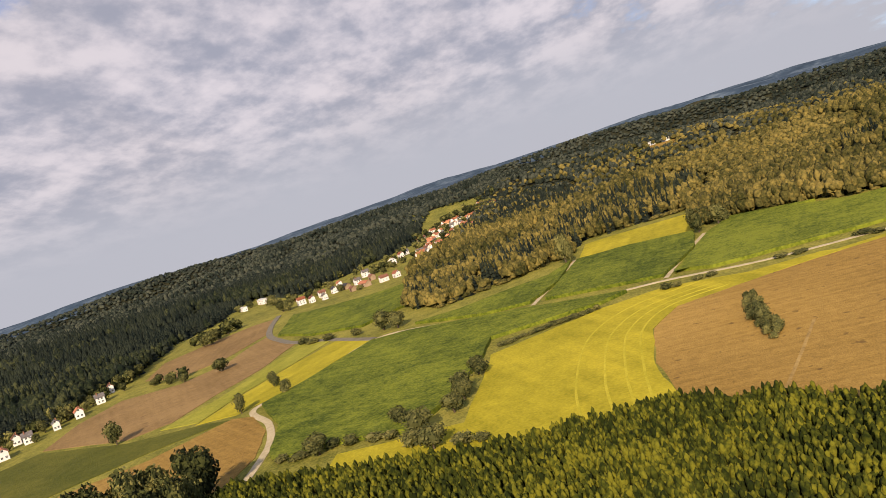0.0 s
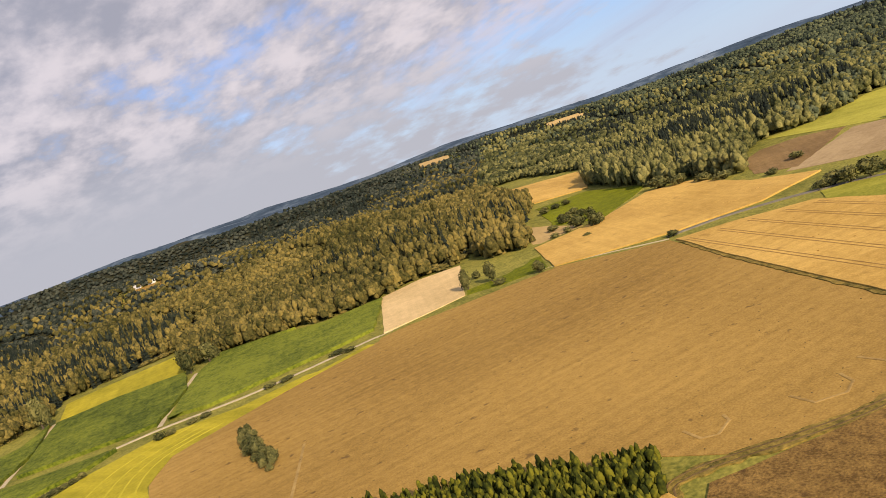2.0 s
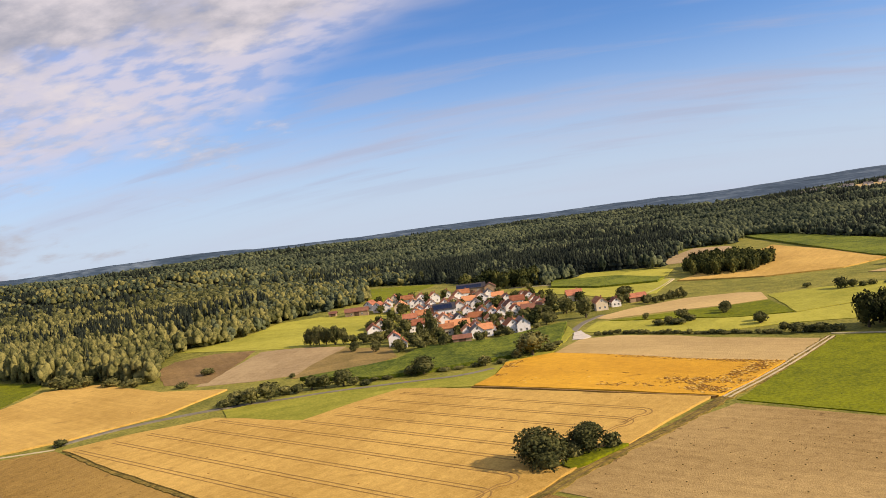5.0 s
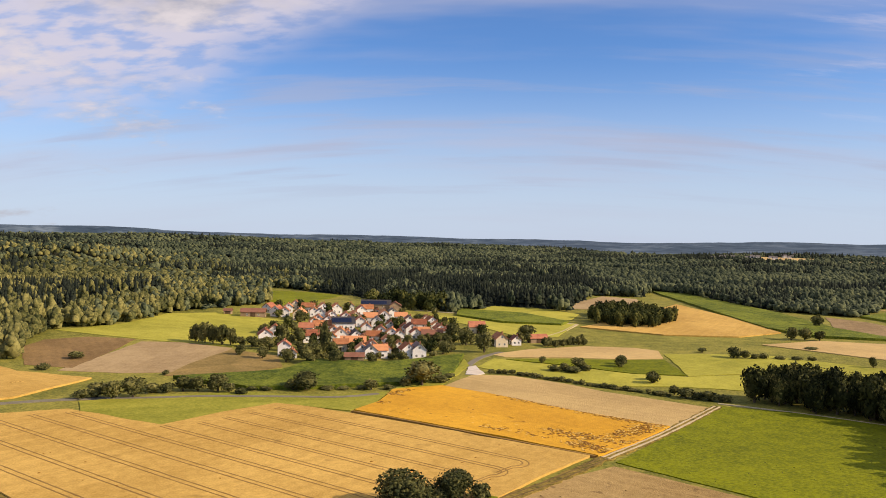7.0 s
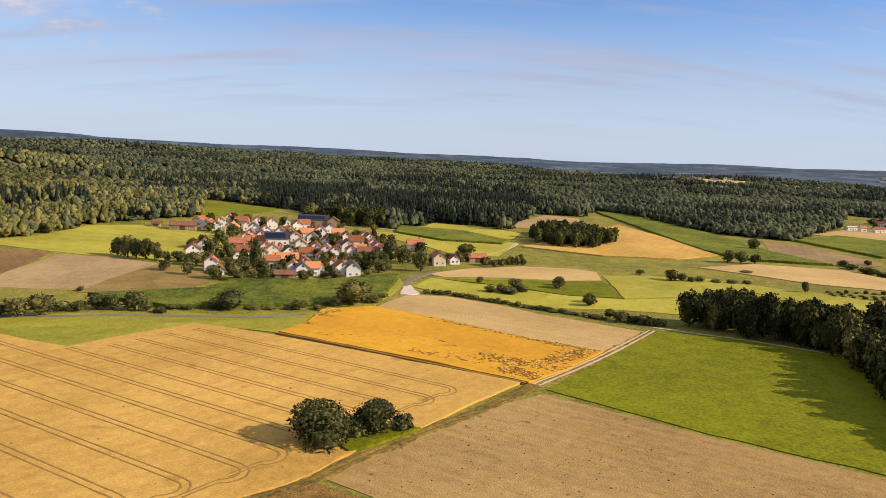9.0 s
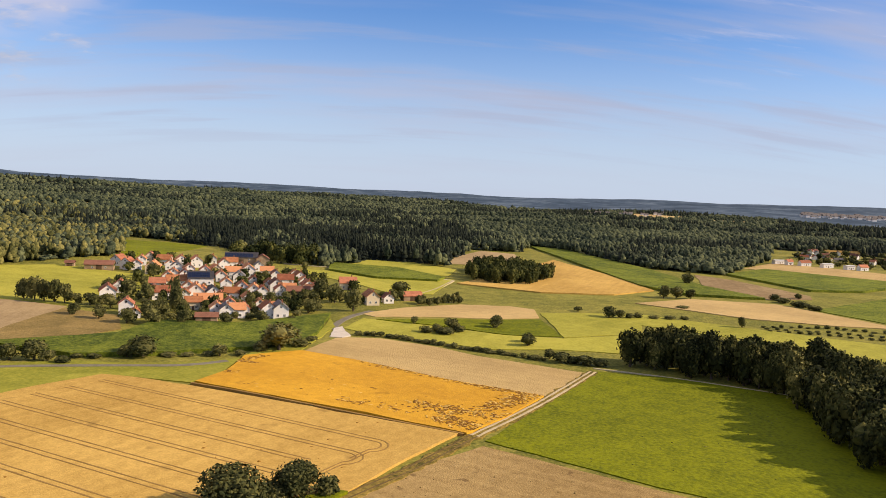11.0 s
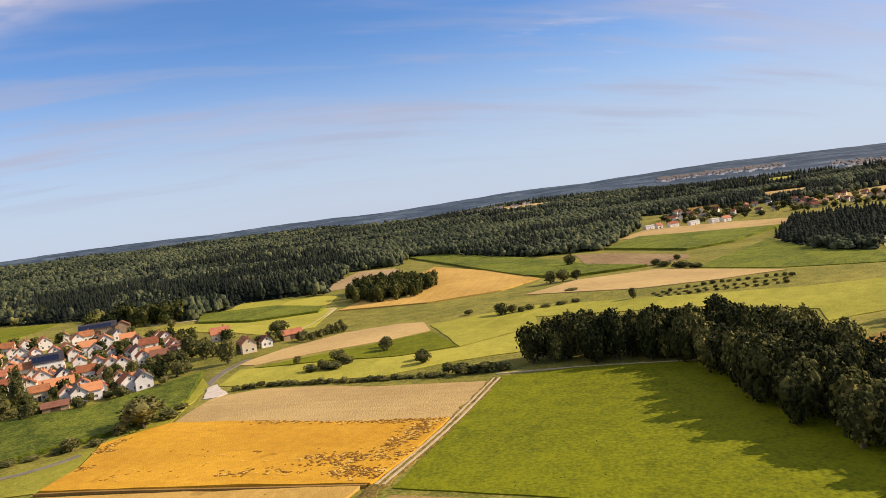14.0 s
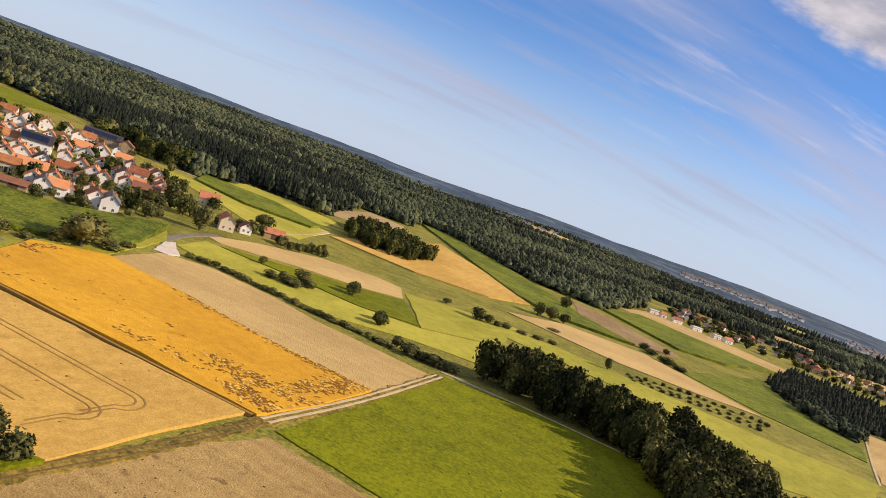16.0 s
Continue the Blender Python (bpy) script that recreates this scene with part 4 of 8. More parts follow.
track("gravel_path", "narrow pale path up to the wood", "gravel", 2.2, 0.2, [(-341.4, 34.9), (-383.2, 56.9), (-429, 83.7)])
track("country_road", "narrow grey asphalt road through the meadow", "asphalt", 2.8, 0.45, [(-212.5, 224.3), (-198.3, 243.1), (-181.1, 255.7), (-159.8, 265.8), (-139.2, 270.8), (-119.4, 277.1), (-89.8, 281.8), (-67.3, 285.2), (-54.5, 293.8)])
track("country_road", "grey asphalt lane bending through the valley", "asphalt", 5, 0.35, [(-720.1, -229.8), (-645.4, -220.4), (-586.7, -207.7), (-541.9, -189.4), (-507.3, -171.3), (-473, -142.4), (-441.3, -121.2), (-424.4, -109.2)])
track("country_road", "grey asphalt road entering the village", "asphalt", 3.4, 0.3, [(-22.8, 361.7), (-19.8, 383.8), (-14.7, 401.4), (-6, 418.4)])
track("gravel_path", "pale gravel drive behind the village", "gravel", 4, 0.3, [(23, 493.7), (35.1, 523.3), (48.7, 569.3)])
track("gravel_path", "pale field path below the wood", "gravel", 3, 0.32, [(-80.7, 633.9), (-17, 614.3), (48.7, 569.3)])
track("gravel_path", "pale track along the bright meadow", "gravel", 0.9, 0.34, [(81.1, 299.2), (108.8, 286.2), (140.1, 266.9)])
track("gravel_path", "pale track beside the copse field", "gravel", 1.2, 0.3, [(385.8, 451.7), (328.9, 381.2), (296, 339.1)])
track("gravel_path", "pale track passing the grove", "gravel", 2.6, 0.3, [(147.3, 162.2), (141.1, 152.5), (130.2, 136.8)])
track("grass_verge", "rough grass verge along the farm track", "verge", 4.0, 0.3, [(79.4, 293.3), (50.9, 248.3), (26.5, 214.6), (9.3, 190), (-6.4, 170.7), (-19.3, 153), (-28.3, 139.3), (-56, 113), (-72, 79), (-91, 54), (-89, 45), (-80, 33), (-68, 12)])
track("wheel_rut", "pale dry wheel rut of the farm track", "rut_pale", 0.85, 0.36, [(80.2, 292.8), (51.7, 247.8), (27.2, 214.1)])
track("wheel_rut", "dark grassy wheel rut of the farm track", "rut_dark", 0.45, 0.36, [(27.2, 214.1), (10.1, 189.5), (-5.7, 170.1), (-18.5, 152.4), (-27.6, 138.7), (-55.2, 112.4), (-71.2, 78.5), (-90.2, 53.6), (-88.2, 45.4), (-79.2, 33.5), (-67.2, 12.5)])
track("wheel_rut", "pale dry wheel rut of the farm track", "rut_pale", 0.85, 0.36, [(78.6, 293.8), (50.1, 248.9), (25.7, 215.2)])
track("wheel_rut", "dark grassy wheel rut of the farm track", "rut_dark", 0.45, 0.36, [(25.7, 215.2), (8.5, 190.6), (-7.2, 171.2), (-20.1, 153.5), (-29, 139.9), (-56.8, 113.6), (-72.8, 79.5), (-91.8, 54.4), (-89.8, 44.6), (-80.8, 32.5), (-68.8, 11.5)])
track("field_edge", "dark unsown strip between two wheat fields", "rut", 0.8, 0.8, [(-58.7, 260.3), (-39.1, 250.5), (-2.6, 229.7), (23.8, 214.9)])
track("field_edge", "dry grassy margin along the wheat", "verge", 2.2, 0.35, [(-198.3, 214), (-162.7, 186.9), (-135.5, 168.3), (-101.7, 145.3), (-76.1, 127.9), (-57.5, 115.6)])
track("wheel_rut", "faint wheel mark in the stubble", "rut_faint", 0.9, 0.22, [(-219.5, 42.4), (-198.3, 28.8), (-172.2, 11.6)])
track("wheel_rut", "faint curved wheel mark in the stubble", "rut_faint", 0.7, 0.22, [(-101.7, 67.8), (-96.4, 65.8), (-93.8, 67.9), (-94.8, 73.4), (-97.2, 75.2)])
track("wheel_rut", "faint curved wheel mark in the stubble", "rut_faint", 0.7, 0.22, [(-87.9, 84.1), (-81.8, 82), (-77.8, 86.6), (-78.7, 91.2), (-82.5, 94.2)])
track("wheel_rut", "faint curved wheel mark in the stubble", "rut_faint", 0.7, 0.22, [(-82.3, 101.9), (-75.6, 100.1), (-74.2, 103.3), (-76.8, 107.2)])
track("wheel_rut", "dark wheel mark in red-brown stubble", "rut_dark", 0.6, 0.24, [(-9, 128.7), (-18.8, 122), (-27.8, 114.2), (-34, 108.5)])
track("wheel_rut", "dark wheel mark in red-brown stubble", "rut_dark", 0.6, 0.24, [(3.8, 122.7), (-4.3, 113.3), (-11.6, 103.4)])
track("wheel_rut", "dark wheel mark in red-brown stubble", "rut_dark", 0.6, 0.24, [(-23.8, 141.5), (-5.4, 128.6), (12.8, 116.3)])
track("wheel_rut", "dark drainage line at the maize edge", "rut", 1.2, 0.3, [(-387.1, -20.5), (-428.7, -3.4), (-480.1, 15.9)])
track("mown_swath", "curved mown swath in the yellow meadow", "swath", 0.8, 0.2, [(-194.5, -12.7), (-225, -7), (-266.4, 3.8), (-289.4, 20.9), (-293.9, 45.2)])
track("mown_swath", "curved mown swath in the yellow meadow", "swath", 0.8, 0.2, [(-192.3, -17.8), (-225, -12.5), (-269.6, -0.7), (-294.1, 18.1), (-299.3, 44)])
track("mown_swath", "curved mown swath in the yellow meadow", "swath", 0.8, 0.2, [(-189.8, -23.8), (-225, -19), (-273.5, -5.9), (-299.7, 14.7), (-305.6, 42.6)])
track("mown_swath", "curved mown swath in the yellow meadow", "swath", 0.8, 0.2, [(-186.3, -32), (-225, -28), (-278.8, -13.1), (-307.4, 10), (-314.4, 40.7)])


def yard():
    bm = bmesh.new()
    vs = [bm.verts.new((x, y, 0.36)) for x, y in rough_outline([(-22, 344.9), (-21.4, 365.6), (-18, 370.3), (-15.9, 358.3), (-12.9, 348.3), (-16.6, 343.8)], 3, 0.6)]
    f = bm.faces.new(vs)
    ext = bmesh.ops.extrude_face_region(bm, geom=[f])
    for v in ext["geom"]:
        if isinstance(v, bmesh.types.BMVert):
            v.co.z = -0.1
    bmesh.ops.recalc_face_normals(bm, faces=bm.faces[:])
    me = bpy.data.meshes.new("concrete_yard")
    bm.to_mesh(me)
    bm.free()
    me.materials.append(M["concrete"])
    tagged(new("concrete_yard", me), "pale concrete loading yard beside the road", "yard", "", "structure")


yard()


def tramlines():
    """Pairs of wheel ruts through the standing wheat, which swing into the headland at their ends."""
    wheat = next(o for o in scene.objects if o.name == "wheat_field")
    outline = [(-57.5, 115.7), (-76.1, 127.9), (-102, 146.1), (-136, 169.2), (-163.3, 187.9), (-198.3, 214), (-203.3, 217), (-181.3, 234.5), (-158, 246.8), (-116.3, 230.4), (-103.2, 251.5), (-89.2, 268.5), (-72.1, 263.5), (-58.7, 257.5), (-27.2, 241.4), (-2.6, 228.7), (22.7, 216), (17.5, 209), (-8.8, 169), (-15.7, 162.3), (-28.7, 141.3)]
    top = 0.74
    ax, ay, nx, ny = 0.858, -0.514, 0.514, 0.858
    inv = wheat.matrix_world.inverted()
    hx, hy = -0.56, -0.83
    for c in (178.8, 168, 157.5, 147.5, 137, 127.5, 117.5, 106.5, 95, 83.5, 71.5):
        s = [u for u in np.arange(-320, 120, 0.5) if inside(nx * c + ax * u, ny * c + ay * u, outline)]
        if len(s) < 60:
            continue
        u0, u1 = s[0] + 7, s[-1] - 13
        hooked = c > 72 and (int(c) % 2 == 0 or c < 120)
        for side in (-0.9, 0.9):
            o = c + side
            line = [(nx * o + ax * u, ny * o + ay * u) for u in np.arange(u0, u1, 9)]
            # the swing round to the headland: a half turn about a centre on the lower side
            mx, my = nx * (c - 4.2) + ax * u1, ny * (c - 4.2) + ay * u1
            rad = 4.2 + side
            if hooked:
                for k in range(7):
                    q = math.atan2(ny, nx) - k * radians(24)
                    line.append((mx + rad * math.cos(q), my + rad * math.sin(q)))
                line.append((line[-1][0] + hx * 8, line[-1][1] + hy * 8))
            # lies on top of the crop; the shade down in the rut is painted dark
            ob = part("tramline", ribbon(line, 0.45, top, 0.7, 2.5), M["rut"], wheat)
            ob.matrix_parent_inverse = inv


tramlines()


M["lodged"] = surface("shade_toned_straw", (0.17, 0.075, 0.012), (0.36, 0.18, 0.03), 0.3, 1.5)
M["straw"] = surface("sun_toned_straw", (0.55, 0.33, 0.06), (0.85, 0.58, 0.16), 0.3, 1.5)


def lodged_wheat():
    """Ragged patches where the ripe crop lies flat, in loose flocks, with sun and shade painted on."""
    r = random.Random(11)
    beds = bmesh.new(), bmesh.new()
    flocks = [(19.8, 278, 45.7, 256, 1.6, 80), (19.5, 284.5, 37, 262.6, 1.0, 46), (10.9, 245, 28.1, 236.3, 1.5, 60), (18.1, 234.4, 26.4, 221.2, 2.0, 60), (-7.5, 301.7, 19.9, 280.2, 0.5, 50), (-50.1, 293.1, -43.1, 289.8, 1.0, 26), (-54.7, 277.1, -47.6, 275.4, 1.2, 16), (32.9, 241.3, 55, 264.6, 1.8, 110), (-12.1, 245.5, -3.5, 241.3, 0.8, 20), (1.5, 238.5, 10.5, 233, 0.8, 14), (-16.2, 249, 9.2, 239.4, 2, 12), (-28.4, 268.9, 9.4, 250.8, 6, 14), (-42.8, 260.3, -27.5, 261.8, 2, 6), (-287.6, 323.3, -240.2, 297.8, 0.8, 26), (-296.9, 304.1, -227.2, 262.7, 0.7, 34), (-208.6, 284.4, -203.6, 289.2, 0.6, 12), (-214.9, 271.3, -203.5, 268.1, 0.7, 14), (-261.5, 224.1, -257.7, 223.6, 0.5, 6), (-286.8, 242.2, -281.6, 240.7, 0.5, 6), (-510, 462.9, -477, 463.8, 1.2, 20), (-8, 300, 40, 264, 0.9, 120), (0, 291, 50, 257, 1.3, 150), (14, 284, 53, 256, 1.0, 120), (12, 239, 44, 229, 2.2, 130), (16, 229, 36, 217, 2.0, 120), (30, 236, 53, 256, 2.0, 120), (-54, 286, -42, 303, 1.2, 50)]
    for x0, y0, x1, y1, spread, n in flocks:
        for k in range(int(1.6 * n)):
            u = r.random()
            x, y = x0 + u * (x1 - x0) + r.gauss(0, spread), y0 + u * (y1 - y0) + r.gauss(0, spread)
            if not any(n == "wheat_field" and inside(x, y, f) for n, f in FIELDS):
                continue
            # a hollow's shade painted dark, and every third patch painted as sunlit straw
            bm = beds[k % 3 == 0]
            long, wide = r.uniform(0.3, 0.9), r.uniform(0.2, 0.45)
            turn = radians(-32 + r.gauss(0, 40))
            vs = []
            for j in range(7):
                q = 2 * math.pi * j / 7
                px, py = long * math.cos(q) * r.uniform(0.7, 1.2), wide * math.sin(q) * r.uniform(0.6, 1.3)
                vs.append(bm.verts.new((x + px * math.cos(turn) - py * math.sin(turn), y + px * math.sin(turn) + py * math.cos(turn), 0.84)))
            top = bm.verts.new((x, y, 0.9))
            for j in range(7):
                bm.faces.new((vs[j], vs[(j + 1) % 7], top))
    for bm, key, label in zip(beds, ("lodged", "straw"), ("flattened patches in ripe orange wheat, shade painted dark", "laid straw in ripe orange wheat, sunlit tone painted in")):
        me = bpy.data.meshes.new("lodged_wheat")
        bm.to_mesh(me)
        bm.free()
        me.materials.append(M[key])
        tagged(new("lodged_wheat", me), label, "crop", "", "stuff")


lodged_wheat()



def tufts(name, label, material, spots, low, high):
    """Many small ragged tufts, each a low broken cone."""
    g = np.random.RandomState(31)
    x, y = spots
    k = g.uniform(low, high, len(x))
    stand(name, label, material, np.stack([x, y, height(x, y) + 0.02 * k, k * g.uniform(1.0, 2.2, len(x)), k * g.uniform(0.6, 1.1, len(x)), g.uniform(0, 6.28, len(x))], -1), ROUND_FAR)


def strewn(crop_name, number, seed, pick=0):
    """Random places in one field."""
    g = np.random.RandomState(seed)
    pts = [f for n, f in FIELDS if n == crop_name][pick]
    xs, ys = [p[0] for p in pts], [p[1] for p in pts]
    x, y = g.uniform(min(xs), max(xs), number * 3), g.uniform(min(ys), max(ys), number * 3)
    clump = np.sin(x / 17) * np.cos(y / 13) + 0.5 * np.sin(x / 5 + y / 7) + g.uniform(-1, 1, len(x))
    ok = inside(x, y, pts) & (clump > 0.1)
    return x[ok], y[ok]


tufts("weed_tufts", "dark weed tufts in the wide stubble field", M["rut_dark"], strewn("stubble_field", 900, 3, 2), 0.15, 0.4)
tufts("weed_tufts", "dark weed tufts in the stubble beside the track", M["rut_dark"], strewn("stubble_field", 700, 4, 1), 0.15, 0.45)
tufts("grass_tufts", "dark green grass tufts in the bright meadow", M["leaf"], strewn("meadow", 700, 5, 0), 0.2, 0.45)
tufts("straw_tufts", "pale and dark straw tufts in ripe wheat", M["lodged"], strewn("wheat_field", 500, 6, 0), 0.75, 0.95)

# ---------------------------------------------------------------- trees and shrubs


def leaf_crown(seed, clumps, size, low, spread, top=1.0):
    """A crown of many small leafy clumps round a dense heart, in unit height and width, from z = low up."""
    r = random.Random(seed)
    bm = bmesh.new()
    lobes = [(Vector((r.uniform(-0.2, 0.2), r.uniform(-0.2, 0.2), r.uniform(0.26, 0.72))), r.uniform(0.2, 0.3)) for _ in range(6)] + [(Vector((0, 0, 0.5)), 0.37)]
    span = (top - low)

    def lump(at, rad, level, rag):
        got = bmesh.ops.create_icosphere(bm, subdivisions=level, radius=1.0)["verts"]
        for v in got:
            v.co = at + v.co * rad * (1 + r.uniform(-rag, rag))

    for c, rad in lobes:
        lump(Vector((c.x * spread, c.y * spread, low + c.z * span * 0.98)), rad * 0.82, 1, 0.12)
    for _ in range(clumps):
        # a folded leafy spray on the crown's skin
        c, rad = r.choice(lobes)
        d = Vector((r.gauss(0, 1), r.gauss(0, 1), r.gauss(0.25, 1))).normalized()
        p = c + d * rad * r.uniform(0.9, 1.2)
        p = Vector((p.x * spread, p.y * spread, low + min(max(p.z, 0.02), 1.0) * span))
        n = (d + Vector((r.gauss(0, 0.6), r.gauss(0, 0.6), r.gauss(0.1, 0.6)))).normalized()
        s = n.orthogonal().normalized()
        s.rotate(Matrix.Rotation(r.uniform(0, 6.28), 3, n))
        w = n.cross(s)
        q = size * r.uniform(0.6, 1.5)
        vs = [bm.verts.new(p + s * q), bm.verts.new(p + w * q * 0.7 - n * q * 0.3), bm.verts.new(p - s * q), bm.verts.new(p - w * q * 0.7 - n * q * 0.3)]
        bm.faces.new((vs[0], vs[1], vs[2]))
        bm.faces.new((vs[0], vs[2], vs[3]))
    return bm


def stem(seed, tall):
    r = random.Random(seed)
    bm = bmesh.new()

    def limb(a, b, ra, rb, n=7):
        d = (b - a).normalized()
        s = d.orthogonal().normalized()
        w = d.cross(s)
        rings = [[bm.verts.new(p + (s * math.cos(2 * math.pi * k / n) + w * math.sin(2 * math.pi * k / n)) * q) for k in range(n)] for p, q in ((a, ra), (a.lerp(b, 0.5) + s * 0.01, (ra + rb) / 2), (b, rb))]
        for lo, hi in zip(rings, rings[1:]):
            for k in range(n):
                bm.faces.new((lo[k], lo[(k + 1) % n], hi[(k + 1) % n], hi[k]))

    limb(Vector((0, 0, -0.03)), Vector((0, 0, tall)), 0.045, 0.03)
    for k in range(4):
        q = k * 1.57 + r.random()
        limb(Vector((0, 0, tall * 0.85)), Vector((0.2 * math.cos(q), 0.2 * math.sin(q), tall + 0.18)), 0.026, 0.01, 5)
    return bm


def make_plant(name, label, crown, crown_mat, stem_seed, stem_tall, category):
    root = tagged(new(name), label, category)
    part("trunk" if category == "tree" else "stem", stem(stem_seed, stem_tall), M["bark"], root)
    part("crown" if category == "tree" else "foliage", crown, crown_mat, root)
    return root


M["leaf_dark"] = surface("dark_leaves", (0.010, 0.015, 0.005), (0.27, 0.245, 0.075), 0.06, 0.7, mid=(0.066, 0.074, 0.021), island=0.5, by_object=0.45, bump=0.6, grit=1.7)
M["leaf_isle"] = surface("copse_leaves", (0.014, 0.022, 0.006), (0.17, 0.165, 0.04), 0.06, 0.7, mid=(0.058, 0.068, 0.017), island=0.5, by_object=0.45, bump=0.6, grit=1.7)
PLANTS = {
    "big": [make_plant("field_tree", "broad dark green tree on a grassy spot in the wheat", leaf_crown(41 + k, 2600, 0.034, -0.06, 1.15), M["leaf"], 3 + k, 0.25, "tree") for k in range(2)],
    "tree": [make_plant("broadleaf_tree", "leafy green broadleaf tree among fields", leaf_crown(11 + k, 620, 0.052, 0.05, 1.0), M["leaf"], 9 + k, 0.3, "tree") for k in range(5)],
    "dark": [make_plant("grove_tree", "tall dark green tree of a dense grove", leaf_crown(61 + k, 900, 0.046, 0.0, 1.0), M["leaf_dark"], 19 + k, 0.35, "tree") for k in range(4)],
    "isle": [make_plant("grove_tree", "dark green tree of a small field copse", leaf_crown(161 + k, 260, 0.075, 0.0, 1.05), M["leaf_isle"], 29 + k, 0.35, "tree") for k in range(4)],
    "garden": [make_plant("garden_tree", "small round fruit tree in a village garden", leaf_crown(171 + k, 110, 0.1, 0.02, 1.1), M["leaf_isle"], 59 + k, 0.2, "tree") for k in range(4)],
    "far": [make_plant("village_tree", "small dark green tree between village houses", leaf_crown(131 + k, 90, 0.11, 0.0, 1.1), M["leaf_dark"], 49 + k, 0.2, "tree") for k in range(4)],
    "bush": [make_plant("hedge_bush", "low green hedge bush on a field edge", leaf_crown(81 + k, 380, 0.068, 0.02, 1.05, 0.98), M["leaf"], 39 + k, 0.1, "bush") for k in range(4)],
}
GROUPS = {"garden": "garden trees of the village", "isle": "trees of the field copse", "big": "field trees", "tree": "trees among the fields", "dark": "trees of the groves", "bush": "hedge bushes", "far": "trees of the villages"}
plant_rng = random.Random(21)


def plant(kind, rows):
    for x, y, tall, wide in rows:
        ob = copy_thing(plant_rng.choice(PLANTS[kind]), Matrix.Translation((x, y, float(height(x, y)) - 0.05)) @ Matrix.Rotation(plant_rng.uniform(0, 6.28), 4, "Z") @ Matrix.Diagonal((wide, wide, tall, 1)))
        tagged(ob, group=GROUPS[kind])


plant("big", [(-26.6, 164, 10.4, 14.6), (-15, 170.9, 8.9, 11.2)])
plant("bush", [(-9.1, 173.6, 5.4, 6.4), (-18.4, 167.4, 5, 5), (-21.2, 167.9, 6.3, 6.3), (-58.9, 302, 5.4, 7), (-90.6, 296.7, 4.8, 7.9), (-31.9, 321.9, 4.6, 8.2), (-28.5, 334.5, 2.8, 6.2), (-45.3, 310.9, 4.9, 6.7), (-62.8, 302.6, 2.2, 5.7), (-52.1, 304.6, 2.2, 5.7), (-70.3, 300.9, 1.8, 5.7), (-76.6, 299.3, 2, 6.6), (-101, 293.4, 1.8, 5.7), (-106.6, 292.7, 1.8, 5.3), (20.3, 362.6, 3.6, 7.7), (29.1, 360.5, 3.6, 10.2), (36, 365.9, 3.4, 6.5), (70.8, 308.8, 4.9, 8.1), (67.5, 315, 4.6, 5.5), (79.6, 305.3, 4, 8), (85, 303.8, 3.6, 6.2), (75.6, 307.6, 3.6, 6.7)])
plant("bush", [(110.2, 443, 3.4, 5.7), (134.2, 424, 3.6, 5.6), (139.2, 425.8, 3.9, 5.1), (147.8, 424.5, 2.5, 6.2), (156.9, 424.6, 2.6, 7.4), (164.2, 423.5, 2.6, 5.7), (266.4, 523.4, 5.3, 7.6), (266.1, 511.2, 3.7, 11.1), (288.6, 534.1, 4.7, 6.3), (266.7, 491.5, 5, 12.9), (269.9, 480, 3.5, 10.6), (272.3, 391.2, 2.7, 4.2), (238.1, 410.5, 2.4, 3.6), (257.5, 376.4, 2.3, 3.5), (181.4, 469.7, 1.9, 9.6), (-215.9, 351.1, 4.5, 9.5), (-213.3, 319.8, 3.6, 6.7), (-155, 319.1, 2.3, 3.6), (-209.9, 224.9, 3.3, 5.8), (-163, 264.9, 4.6, 7.8), (-160.1, 269.4, 6, 9.2), (-108.1, 284.6, 3.2, 5.9)])
plant("bush", [(-114.1, 286.9, 4.6, 6.4), (-137.8, 282.5, 4.6, 7), (-143.2, 280.3, 4.2, 7.9), (-279.4, 183.5, 4.4, 6.4), (-313.8, 198.3, 5.4, 5.4), (-338.9, 297.7, 4.9, 9.8), (-312.5, 279.6, 8.6, 11), (-293.4, 273.4, 7.6, 8.8), (-331.6, 278.6, 4.4, 8.2), (-302.9, 349.1, 8.8, 14.9), (-286.6, 346.6, 7.9, 11.9), (-267.4, 341.5, 6.4, 11.5), (-250.2, 335.3, 5.6, 12.4), (-219, -78.5, 6, 8.3), (-206.3, -63.7, 4.1, 7.9), (-204.6, -58.2, 3.1, 5.3), (-239.2, -99.6, 3.6, 6.6), (-241.3, -105.6, 3.7, 5.5), (-239.8, -117.1, 3, 7.4), (-243.9, -123.7, 2.6, 6.4), (-235, -91.7, 2.9, 7.1), (-231.6, -86, 3.2, 6.3)])
plant("bush", [(-458.3, -122.9, 4.6, 8), (-473, -142.4, 4.8, 10.3), (-478.9, -154.2, 4.2, 9.8), (-489.9, -161.7, 5, 8.6), (-486.2, -241.5, 6.7, 7.4), (-499.2, -256.3, 6.9, 7.7), (-514.4, -272.8, 5.6, 7.9), (-319, 28.6, 3.8, 5.3), (-317.9, 32.7, 2.4, 5.3), (-319.6, 42.4, 2.2, 5.8), (-318.1, 47.7, 2.2, 5.8), (-311.6, 74.3, 2.2, 6.4), (-308.7, 81.4, 2, 7.3), (-306.6, 106.7, 2.5, 9), (-301.6, 110, 2.2, 6.5), (-9.9, 351.3, 2.1, 4.1), (-6.3, 351.3, 2.2, 3.5), (-3.6, 349.9, 2.5, 3.9), (-0.1, 349.9, 2.8, 4.3), (3.7, 348.5, 1.9, 4.7), (6.3, 347, 2.2, 5.1), (9.8, 345.5, 2.3, 4.7)])
